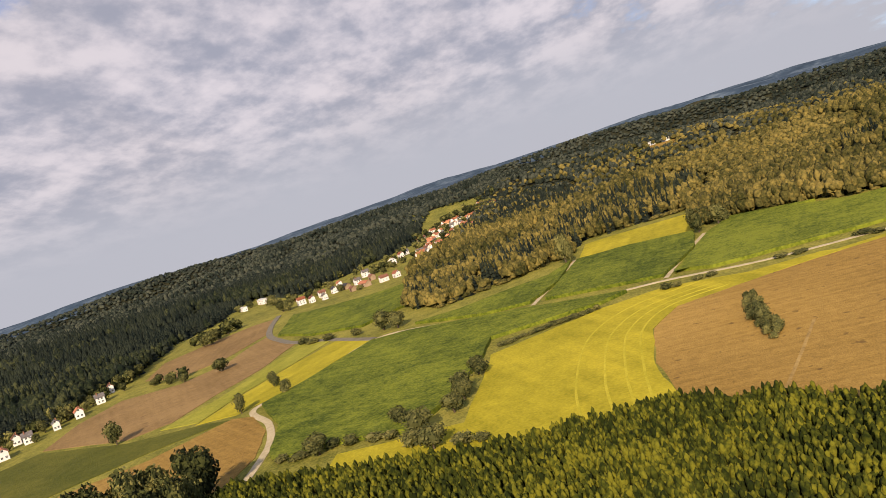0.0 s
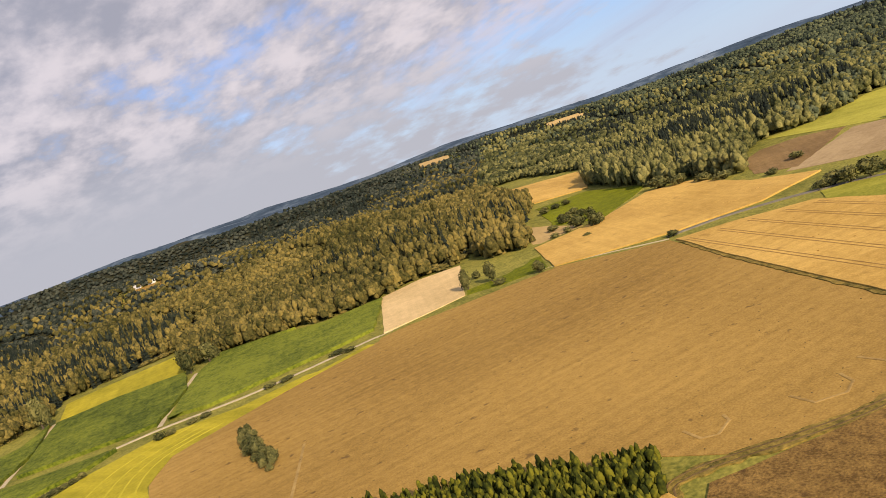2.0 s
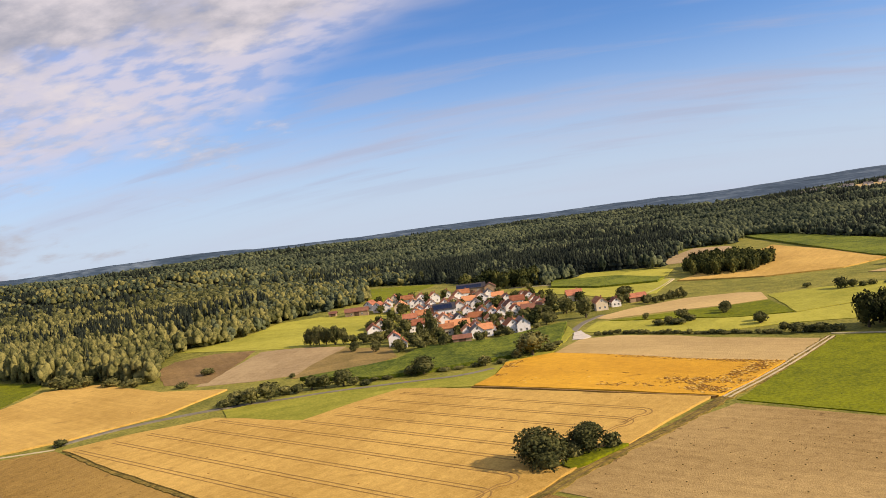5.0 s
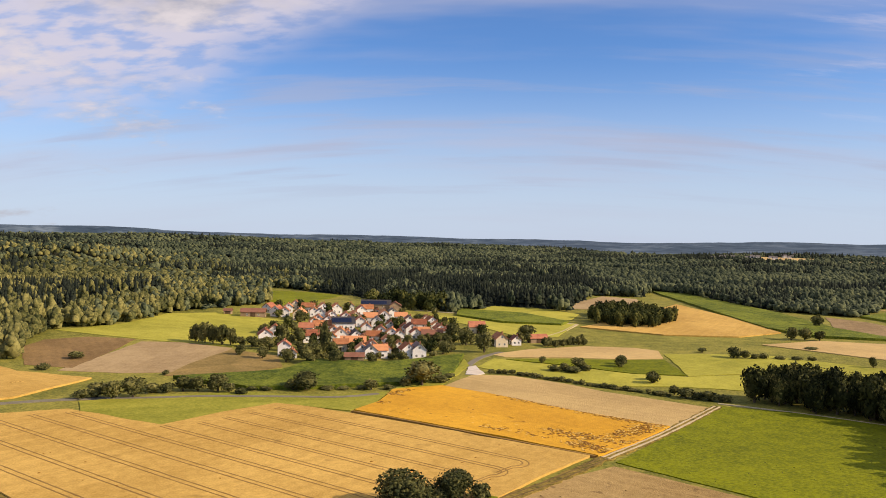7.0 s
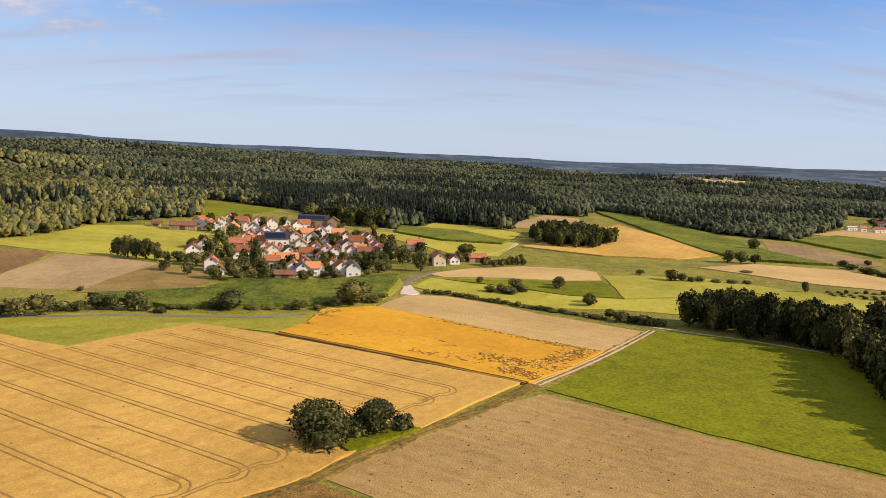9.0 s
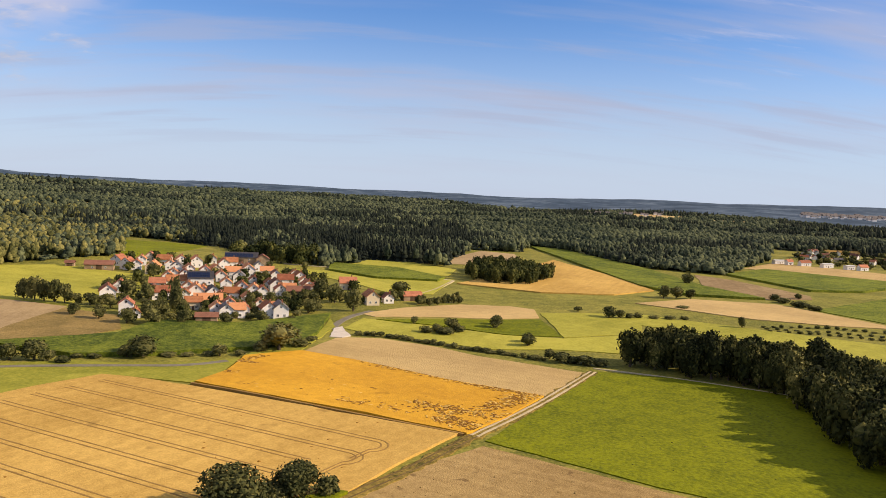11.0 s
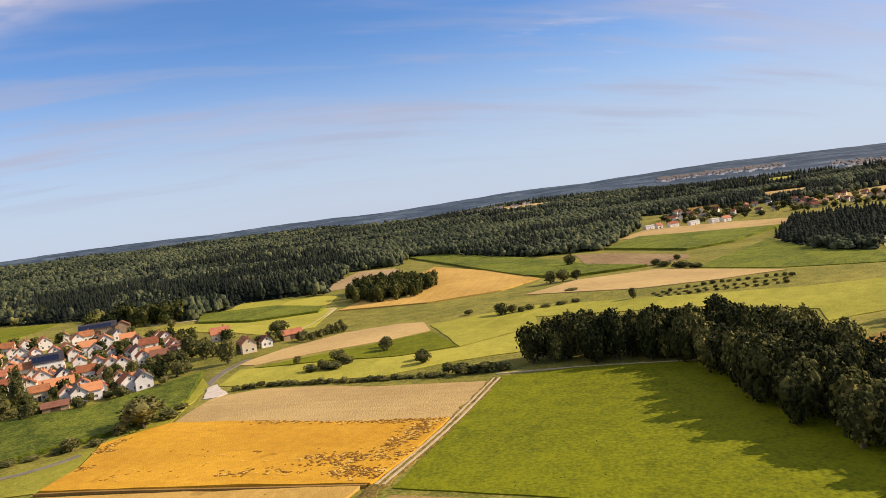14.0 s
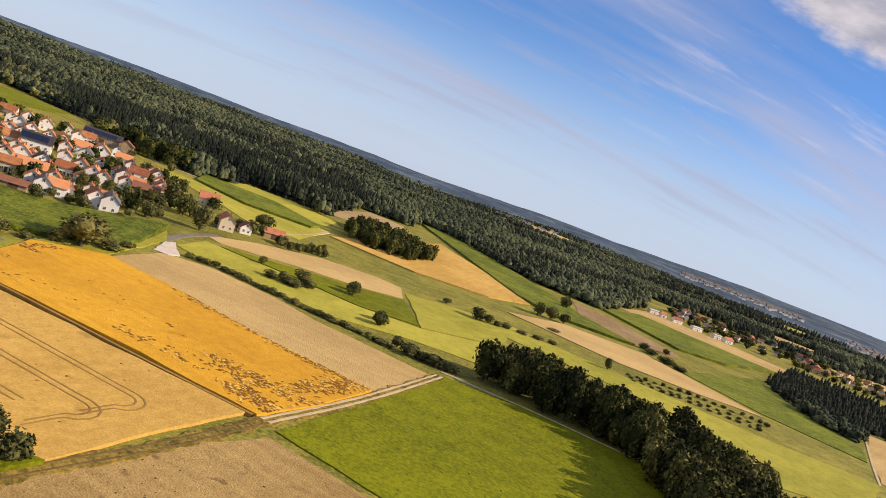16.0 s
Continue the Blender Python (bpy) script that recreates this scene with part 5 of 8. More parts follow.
plant("bush", [(12.4, 342.6, 2.3, 4.5), (15.8, 341, 1.2, 5), (18.9, 338, 2.2, 5), (22.2, 336.4, 2.5, 4), (25.3, 334.8, 1.8, 5.1), (28.4, 333.2, 1.3, 3.5), (30.6, 330.2, 2.6, 4.1), (33.9, 328.5, 1.6, 4.2), (36.6, 326.9, 1.6, 4.3), (39.6, 325.1, 2.4, 4.5), (42.8, 323.4, 2.4, 5.1), (45.3, 321.6, 1.3, 4.8), (48.6, 321.1, 2.4, 4.2), (51.1, 319.4, 1.4, 4.7), (53.7, 317.6, 1.5, 3.2), (56.7, 315.7, 2.5, 3.3), (59.3, 313.9, 1.7, 3.4), (61.5, 312.1, 2.2, 4.7), (64, 310.3, 2, 3.1), (-311, -43.4, 2, 5.6), (-310.9, -40.1, 2.3, 5.9), (-313.5, -37.5, 1.5, 5)])
plant("bush", [(-314.7, -34.5, 1.7, 4.6), (-314.5, -30.8, 1.7, 3.8), (-315.6, -27.4, 2, 5.9), (-316.6, -24.1, 2.1, 4.8), (-317.7, -21.1, 2.6, 5.1), (-317.4, -17.9, 2.6, 5.9), (-318.4, -14.6, 2.2, 5.4), (-319.4, -11.5, 2, 6.1), (-319, -8.1, 2.4, 3.8), (-319.9, -4.8, 2.5, 3.8), (-320.8, -1.2, 2.6, 3.9), (19.6, 450.4, 5.5, 4.5), (22.3, 452, 6.6, 4.7), (25, 453.5, 3.7, 4.6), (29.1, 453.4, 4.6, 4.1), (31.8, 454.9, 4.9, 3.9), (34.6, 456.4, 5.2, 4.4), (37.7, 457.9, 5.2, 4.8), (40.5, 457.7, 6.1, 4.7), (44, 459.1, 4.5, 4.9), (201.5, 407.9, 1.3, 2.9), (207.3, 408.6, 1.2, 2.8)])
plant("bush", [(211.4, 408.3, 2.2, 3), (217.3, 408.8, 1.3, 2.8), (222.6, 409.8, 2.3, 3), (226.7, 409.3, 1.2, 3.2), (232.2, 410, 2.2, 3.6), (237.8, 410.7, 1.5, 3.6), (242, 408.1, 2.2, 2.9), (246.1, 407.5, 1.5, 3.6), (249.9, 404.9, 1.6, 3), (254.8, 403.8, 1.7, 3.8), (258.2, 401.5, 1.1, 3.9), (263.5, 399.8, 2.5, 3.1), (267.2, 397.2, 2.5, 2.8), (271.7, 396.1, 2.3, 3.5), (199.1, 396.1, 1.2, 2.7), (203.6, 395.5, 0.9, 3.1), (207.6, 393.3, 1.7, 2.3), (213, 392, 1.6, 3.6), (217.8, 391.1, 1.9, 3.1), (221.8, 390.6, 1.7, 2.5), (226, 388, 1.6, 3), (230.9, 386.8, 1.9, 3.1)])
plant("bush", [(234.8, 384.3, 1.1, 3.5), (239.7, 382.9, 1.8, 2.8), (243.3, 380.5, 1.5, 3.5), (248, 379.2, 1.8, 3.6), (252.4, 376, 1.8, 2.3), (257, 374.6, 1.9, 2.4), (200.7, 402.7, 1.2, 3), (205.8, 401.8, 1.4, 3.4), (210.3, 401.2, 0.9, 2.5), (215.4, 400.2, 0.9, 3.7), (221.1, 398.8, 1, 3), (225.5, 398.1, 1.2, 2.8), (230.8, 396.8, 1.6, 2.8), (235.3, 395.9, 1.3, 2.5), (239.7, 393.1, 1.7, 2.9), (244.3, 392.1, 1.1, 2.9), (249.7, 390.4, 1.8, 2.9), (253.9, 387.4, 1.6, 3), (258.5, 386.3, 1.5, 3.4), (263.5, 384.7, 1.7, 3.1), (-18.9, 238.2, 0.8, 3), (124.4, 305.5, 5.2, 6.8)])
plant("bush", [(124.7, 298.9, 3.2, 5.1), (131, 296, 3.5, 5.5), (132.4, 290.1, 4.7, 5.8), (132.4, 283.8, 2.7, 4.6), (137.5, 277.3, 4.1, 5.6), (124, 312.2, 6.2, 6.2), (-219.2, 28.5, 3.1, 2.8), (-213.7, 28, 2.8, 2.8), (-238.4, 31.9, 4.1, 4.3), (-229, 30.2, 3, 3.2), (-225.2, 30.8, 3.4, 3.4), (-221.8, 29.8, 3.9, 3.8), (-219.4, 31.9, 3.8, 3.5), (-216.9, 30.7, 3.3, 3.1), (-248.1, 34.4, 2.7, 2.7), (-244.8, 34.4, 3.9, 3.7), (-241.2, 33.6, 3.4, 3.4), (-239.3, 34.1, 3.4, 3), (-235.6, 34.8, 3.2, 2.8), (-232.3, 34.1, 3.3, 3), (-229.1, 33.4, 3.4, 3.5), (-226.4, 34.3, 3.1, 3.6)])
plant("bush", [(-221.3, 33.3, 3.7, 3.4), (-256.7, 38.1, 3.7, 3.6), (-253.8, 36.6, 3.9, 3.3), (-250.2, 37.6, 3.1, 2.7), (-247.6, 37.2, 3.7, 3.1), (-243.8, 37.1, 3.3, 3.5), (-241.2, 37.2, 3.1, 3), (-239.3, 36.7, 3.9, 3.3), (-266.5, 41.5, 3, 2.6), (-262.9, 41.5, 2.9, 3.1), (-259.7, 40, 3.8, 3.5), (-256.8, 40.5, 3.4, 2.9), (-253.9, 40.9, 3.1, 2.6), (-252, 39.9, 4.1, 4.4), (-263.2, 42.6, 4, 3.7), (98.2, 314.7, 8.1, 6), (-119.2, 411, 4.3, 5.4), (-119.2, 483.1, 8.2, 6.5), (-69.1, 381.7, 4.5, 4), (-102.5, 456.7, 4.3, 4.3), (-111.8, 530.2, 7.2, 7.6), (-57.4, 460.7, 6, 6.4)])
plant("bush", [(-63.3, 540.3, 8.3, 8.2), (-107.5, 438.2, 5.5, 5.6), (-85.4, 424.7, 7, 6.4), (-50, 409.4, 5.6, 4.6), (-114.1, 399.9, 4.9, 3.6), (-70.5, 399.6, 5.3, 3.7), (-75.2, 421.3, 4.4, 6.5), (-159.6, 467, 5.3, 4.9), (-46.5, 524.5, 8.1, 6), (-92.3, 419.6, 6.5, 6.2), (-155.2, 462.2, 8, 7), (-69.6, 566.8, 5.2, 8.4), (-142.6, 460.1, 8, 6), (-123.7, 453.5, 6.4, 7.1), (-71.2, 404.6, 3.5, 4.3), (-133.4, 456.7, 5.9, 4.7), (-132.3, 498.9, 6.5, 6.2), (-69.8, 389.7, 4.1, 4), (-84.4, 381.9, 6.5, 3.8), (-46.8, 414.9, 4.8, 4.8), (-50.8, 454, 5.3, 4), (-129, 430.5, 4.3, 4.6)])
plant("bush", [(-38.8, 502.1, 7.2, 5.3), (-62, 436, 4.7, 5.7), (-87.8, 376.2, 3, 5.3), (-42.7, 380.7, 3, 5.1), (-56.9, 380.5, 3, 3.8), (-55.3, 382.3, 2.9, 5.1), (-101.7, 367.8, 4.1, 5.8), (-98.9, 370.1, 3.8, 3.6), (-66.7, 387, 2.7, 3.4), (-87.2, 371.4, 3.4, 5.4), (-41.5, 393.7, 4.1, 5.8), (-63.7, 385.8, 2.6, 4.5), (-83.1, 382.1, 3.7, 5), (-91, 380.4, 3.3, 5.2), (-61.8, 381.3, 4.1, 5.3), (-76.6, 375.4, 3.6, 4.1), (-96.5, 375.7, 3.7, 5.3), (-86.8, 376.4, 2.3, 4.9), (-348.2, 305.3, 4.7, 6.7), (-345, 308.4, 4.7, 6.7), (-343.5, 312.5, 6.7, 7.3), (-332.7, 306.9, 5.9, 7.2)])
plant("bush", [(-236, 33.2, 5, 6.2), (-243, 35.6, 5, 6), (-229.5, 32.4, 4.8, 6), (-247, 36.4, 4.6, 5.6), (-233, 33.6, 4.4, 5), (-240, 35, 4.4, 5)])
plant("bush", [(-317.4, 298.2, 7.6, 7.6), (-295.8, 279.3, 7.7, 7.7), (-311.5, 269.2, 4.2, 5.4), (-314.4, 261.4, 3.5, 5.9), (-281.7, 251.7, 2.7, 4.9), (-392.2, 336.2, 5.2, 8.1), (-392.6, 348, 4.5, 7.5), (-390, 356.8, 4.5, 7.6)])
plant("tree", [(-85.4, 298.3, 8.8, 13.6), (-39, 314.4, 11.7, 17.9), (32.4, 369.3, 6.5, 8.3), (55, 380.8, 6.2, 7.6), (62.8, 338.4, 5.3, 7.8), (15.4, 384.4, 4.1, 4.6), (25, 363.8, 4.6, 6.2), (122.6, 424.3, 7.2, 9.4), (128.9, 424, 5, 7.2), (187.8, 403.8, 6.4, 5), (234, 596.9, 10.4, 9.9), (185.1, 514.1, 9.1, 10.5), (194.9, 516.9, 8.5, 10.6), (203.9, 515.5, 7.1, 8.5), (56.2, 389, 5.4, 5.8), (64.3, 346.9, 4.8, 6.1), (9.8, 486.7, 8.6, 13.6), (-15.3, 416.3, 12.5, 12), (-26.9, 442.3, 11.7, 9.5), (-9.6, 445.1, 6.7, 7.3), (-183.2, 420.4, 11.9, 8.6), (-176.3, 416.9, 13.1, 9.2)])
plant("tree", [(-170.8, 414.9, 12.3, 9.1), (-164.1, 411.3, 12.8, 9.6), (-159, 411, 10.9, 7.7), (-152.3, 267.3, 7.7, 10), (-146.6, 271.4, 8.7, 10.9), (-132.8, 286, 7, 9.8), (-126.9, 286.8, 6.5, 8.4), (-119.2, 288.1, 7.6, 10.2), (-300.2, 180.7, 12.2, 6.6), (-292.6, 190.4, 10.7, 7.1), (-263.8, 194.9, 6.8, 6.8), (-349, -143.6, 7.3, 6.5), (-337.2, -162.8, 9.8, 6.7), (-375.3, -155.8, 9, 6.7), (-353.6, -228.6, 12.5, 8.5), (-481.9, -215.3, 9.4, 12.3), (-478.6, 12, 21.4, 12.4), (-436.9, 83.7, 15.1, 11.1), (-444.5, 98.1, 13.4, 13.4), (-445.3, -104.6, 12.8, 14.1), (-436.9, -95.6, 10.7, 12.6), (-652.8, -274.1, 13.6, 17.5)])
plant("tree", [(-653.2, -281.7, 10.7, 11.7), (-276.7, -55.4, 7.8, 9), (-257.7, -61.1, 8.4, 9.6), (-238.7, -65.4, 6.8, 8.6), (-227.4, -76.8, 8.3, 10.3), (-242.7, -83.4, 7.3, 8), (-209.7, -71.9, 8, 9.6), (-238.1, -110, 8, 9.1), (-249.9, -61.8, 7.5, 7.5), (-147.3, 516.9, 9.8, 9.8), (-133, 431.2, 10.7, 8.8), (-123.6, 430.2, 9.4, 9.4), (-145.5, 408.1, 6.7, 7.9), (-133.3, 401.1, 7.7, 8.9), (-108.4, 421.3, 15.2, 6.7), (-100.2, 396.6, 13.2, 8), (-102.7, 364.2, 9.6, 10.6), (-101.9, 377.6, 9.9, 8.2), (-76, 439.2, 7.5, 6.2), (-69.7, 424, 7.8, 6.6), (-77, 518.8, 8.8, 7.3), (-52.5, 437.2, 6.8, 6.8)])
plant("tree", [(-65.8, 428.2, 7.3, 6.1), (-36.4, 459.1, 12.2, 11), (-43.9, 447.3, 7.6, 8.2), (-60.5, 434.3, 6.8, 6.8), (-84.4, 381.9, 4.9, 6.6), (-28.8, 443, 8.1, 8.7), (-37.6, 436.9, 7.4, 8), (-47.5, 428.8, 5.4, 7.9), (-55, 427.9, 6, 6.7), (-63.3, 394.1, 7.3, 4.5), (-95.2, 389.4, 8.4, 6.2), (-130.1, 411.4, 7.3, 7.3), (-152.7, 409.2, 6.1, 6.7), (-141.2, 411.4, 4.9, 7.3), (-121.6, 462, 6.7, 6.7), (-89.1, 444.2, 5.7, 5.7), (-77.6, 417.3, 6, 5.4), (-24.5, 448.7, 7.6, 7.6), (5.5, 451.2, 8.2, 7.6), (-0.8, 454.9, 6.4, 6.4), (10.5, 462.3, 6.5, 7.1), (25.7, 443.2, 5, 4.4)])
plant("tree", [(30.7, 448.4, 5, 4.4), (21.2, 447.1, 4.4, 4.4), (36.2, 459.1, 5.8, 4.5), (42.8, 460.4, 7.1, 3.9), (-140, 477.5, 6.3, 7), (-105.1, 472, 5.4, 4.7), (-73.1, 464.3, 5.9, 5.3), (-92.6, 405.4, 4.1, 5.8), (-68.3, 390, 4.4, 5), (-86.9, 595.6, 5.9, 6.7), (-60.9, 601.2, 6.7, 7.6), (-562.9, -319.2, 10.6, 9.7), (-510.5, -314.9, 8.1, 8.1), (-480.4, -317.7, 9.3, 8.6), (-460.3, -321.9, 8.3, 8.3), (-447.2, -343.7, 10.6, 9.1), (-428.8, -348, 10.3, 8.9), (-413.5, -351.5, 10.1, 9.4), (-475.8, -344.4, 10.3, 8.7), (-573.5, -314.4, 10.7, 10.7), (-592.9, -315.9, 10.1, 11), (-392.3, -317.6, 5.4, 6.1)])
plant("tree", [(-435.3, -313.7, 5, 5.8), (-536.8, -304.5, 6.7, 7.5), (-420.5, -363.7, 11.1, 9.6), (-502.1, -315.9, 6.4, 6.4), (-860.6, -267, 13.7, 16.2), (-748.2, -231, 13, 14.1), (-811.1, -248.8, 11.7, 12.9), (-919.3, -308.4, 9.4, 13.4), (-907.9, -320, 9.3, 13.3), (-743.7, -223.2, 11.8, 12.9), (-772.1, -174.5, 7.7, 9.9), (-816.1, -167.1, 7, 9.3), (-806.4, -205.7, 8.1, 10.4), (-832.5, -194, 8.3, 10.7), (-823.3, -134.1, 7, 9.3), (-849.3, -148.5, 7.2, 9.6), (-818.2, -232.5, 9.4, 11.8), (-722.9, -148.8, 5.1, 8.2), (-848.2, -123.2, 7.2, 9.6), (-92.4, 472.7, 6.5, 5), (-64.4, 412.6, 6, 6), (-111.6, 409.5, 6.6, 3.7)])
plant("tree", [(-91.9, 464.9, 4.3, 6.1), (-92.2, 378.4, 3.6, 3.5), (-61.3, 392.8, 5.3, 4.2), (-60.3, 523.1, 4.4, 5.9), (-90.6, 412.9, 4.2, 6.1), (-84.8, 448.9, 4.5, 6), (-95.9, 464, 5.2, 4.5), (-100.7, 467, 4.2, 6.9), (-119.4, 508.6, 5.7, 4.5)])
plant("dark", [(135.5, 153.6, 16.5, 12.2), (129.5, 158.3, 16.1, 9.7), (135.8, 160.2, 12, 7.9), (141.4, 159.7, 13.1, 8.1), (130.1, 163, 12.2, 9.2), (136.6, 164.7, 14.4, 10.8), (139.7, 163.6, 12.9, 9.2), (128.2, 171.5, 14.5, 11.3), (136.2, 171.3, 14.6, 10.9), (142.7, 170.6, 16.2, 13), (123, 175.6, 12.2, 9.5), (127.4, 176.8, 15.2, 11.2), (132.5, 176.7, 14.3, 9.9), (139.8, 177.8, 17.5, 11.8), (147.7, 175.7, 13.3, 9.8), (128.3, 183.2, 16.1, 11.9), (135, 182.4, 15.6, 11.4), (139.7, 185.6, 15.7, 9.5), (149.5, 182.2, 13.7, 10.3), (129.5, 189.6, 13.7, 9.2), (134.9, 191.4, 13.8, 10.8), (139.4, 189.2, 12.2, 7.4)])
plant("dark", [(148.8, 191.2, 12.8, 8), (123.9, 196.1, 15.1, 10.8), (128.9, 198.8, 15.9, 10.3), (136.3, 196.5, 15.4, 11.5), (138.9, 197.8, 15.7, 10.9), (147.6, 196.4, 12.8, 9), (151.9, 196.6, 15.6, 10.7), (129.9, 203.5, 17.4, 13), (135.8, 202.3, 16.6, 13.3), (142.7, 202.7, 16.3, 11.3), (145.8, 201, 12.1, 7.6), (152.4, 203, 16, 11.3), (129.6, 207.8, 14.5, 9), (133.4, 207.9, 14.1, 8.7), (139, 207.7, 12.7, 8.8), (145.6, 207.3, 14.4, 9.7), (154.8, 207.4, 14.1, 9.5), (127.2, 214.8, 16.7, 12.1), (134, 214, 15.9, 12.8), (141.5, 213.6, 11.8, 7.1), (146.1, 213.7, 12, 8.8), (155.7, 214.5, 17.7, 12.2)])
plant("dark", [(129.4, 223.3, 16.8, 11.9), (136.6, 221.6, 14.2, 9), (142.4, 222.1, 13.3, 8.2), (148.5, 222.7, 16, 10.7), (153.9, 220.7, 16, 9.4), (130.4, 226.8, 15.2, 9.2), (132.9, 229.3, 13.1, 7.7), (139.6, 229.3, 15.3, 8.9), (146.3, 230.7, 13, 9.2), (153.6, 229.9, 15.4, 11.8), (160.5, 227.2, 12.7, 7.6), (134.5, 233.3, 16.8, 12.1), (142.5, 233.7, 15, 10.3), (148.6, 233.1, 13.8, 9.5), (152, 235.3, 16.2, 11), (161, 235.5, 13, 8.6), (136.7, 241.3, 16.4, 11.1), (143.4, 243.3, 13.4, 10.8), (146.1, 239.6, 16.1, 10.4), (154, 242, 11.9, 9), (159.3, 241.1, 13.8, 10.4), (167.8, 240.5, 12.3, 8)])
plant("dark", [(134.1, 249.4, 13.4, 9.2), (142.9, 249.2, 13.5, 8.6), (148.9, 245.6, 12.4, 8.8), (154.1, 246.3, 11.9, 7.5), (161.5, 247.7, 17.7, 13.5), (168.9, 245.7, 12.8, 7.4), (136.6, 255.6, 13.2, 8), (142.3, 255.5, 14.8, 11.5), (147.8, 253.2, 12.7, 7.4), (154.6, 256, 17.2, 11.9), (161.1, 256.1, 16.7, 12), (166.3, 254.3, 12.7, 7.9), (174, 256.4, 15, 10.1), (141.5, 260.8, 14.6, 9.4), (148.5, 262.5, 12.3, 9), (153.4, 260.7, 17.2, 13.9), (161, 259.3, 17.3, 10.8), (166.2, 262.1, 13.6, 8.7), (136.2, 267.6, 16.7, 9.7), (140.2, 269.1, 12.1, 7.7), (147.5, 266, 15, 8.8), (152.7, 269.1, 12.5, 9.9)])
plant("dark", [(158.9, 269.2, 15.8, 11.6), (165.1, 265, 16.3, 10.1), (134.1, 275.3, 12.1, 7.5), (143.1, 275.6, 17.7, 11.3), (146.9, 275.4, 14.6, 10.9), (153.1, 271.3, 13.8, 10.4), (161.6, 273.7, 14.5, 10.2), (130.5, 279.4, 17, 10.3), (132.6, 281.5, 16.5, 13.5), (142, 279.9, 16.4, 9.8), (147.7, 279.6, 12.5, 9), (153.1, 279.8, 13.9, 9.1), (159.7, 280.3, 17.7, 14.2), (114.6, 288.3, 14.4, 10), (122.1, 287.9, 17.7, 12.5), (128.1, 286.7, 12.1, 8.2), (136.3, 287.5, 12, 9.4), (140.6, 288.4, 13.9, 8.7), (147.7, 287.9, 14.3, 11.2), (154.9, 285.6, 13.5, 9.4), (114.6, 290.5, 15, 11.9), (122.1, 293.7, 16.8, 13)])
plant("dark", [(130.2, 292.4, 15.9, 9.6), (136.4, 292.1, 14.6, 11.5), (140.2, 291.2, 16.7, 12.1), (145.7, 290.5, 13.8, 8), (104.9, 299.9, 12.1, 8.3), (110.3, 301.2, 12, 7), (115.4, 298.7, 17.2, 13.3), (121.2, 298.7, 15.2, 12), (139.3, 297.8, 14.5, 11.4), (96.9, 304.8, 16.4, 13), (104.3, 306.5, 12.9, 7.6), (108.8, 304.6, 12.8, 10.1), (114.3, 306.9, 17.4, 10.6), (123.8, 305, 12.9, 8.1), (103.5, 312.3, 12.7, 9.6), (108.7, 312, 15.3, 11.2), (115.3, 309.8, 16.5, 12.9), (121.9, 312.2, 13.3, 10.5), (230.7, 211.1, 14.1, 8.9), (235.9, 213.1, 14.6, 8.6), (227.7, 220, 12.3, 6.5), (237.6, 222.3, 16.5, 10.2)])
plant("dark", [(244.8, 217.5, 12.9, 7.4), (221.7, 228, 12.4, 6.9), (232.1, 229.6, 15.7, 10.9), (235.1, 229.1, 15.8, 8.8), (245.1, 230.6, 13.2, 8.9), (251.5, 228.9, 12.9, 7.9), (260.6, 230, 15.7, 9.7), (215, 234.6, 14.5, 9.2), (220.7, 233.4, 12.3, 7.9), (227.7, 237.4, 14.3, 10.1), (239.3, 237.2, 13.5, 7), (245.7, 237.3, 16.8, 9.3), (251.4, 238.6, 15.7, 9.6), (262.7, 234, 14.5, 9.4), (223.5, 241.9, 11.3, 6), (230.9, 243.3, 14, 10.1), (238, 242.6, 15.5, 7.9), (244.1, 245.1, 12.3, 6.3), (253.4, 243, 17.1, 9.1), (263, 243.3, 16.1, 9.7), (223, 251.1, 12.6, 7.5), (227.1, 250.9, 14.7, 9.2)])
plant("dark", [(237.9, 250.8, 11.4, 5.9), (244.4, 250.2, 14.7, 8.3), (254.8, 252.5, 15.2, 10.1), (229.8, 260.6, 13.9, 7.4), (240.1, 258.1, 13.4, 9.7), (243.2, 259.9, 14.1, 7.9), (228.3, 267.8, 13.1, 7.5), (235.3, 268.7, 11.8, 8.4)])
plant("isle", [(79.2, 558.8, 13.4, 9.1), (90.1, 558.2, 10.9, 7.5), (103, 559.1, 10.2, 7.1), (74.5, 565.9, 10.2, 6.3), (79.4, 563.7, 11.4, 7.3), (91, 565.7, 10.6, 7.2), (94.1, 566.6, 12.6, 8.4), (105.2, 564.2, 10.1, 6.4), (72.4, 572.3, 12.1, 9.1), (83.7, 571.2, 13.3, 10.2), (90.1, 575.4, 9.7, 7.4), (98.6, 570.9, 11.9, 9.5), (102.9, 574.7, 13.4, 9.1), (109.6, 571.4, 13, 8.8)])
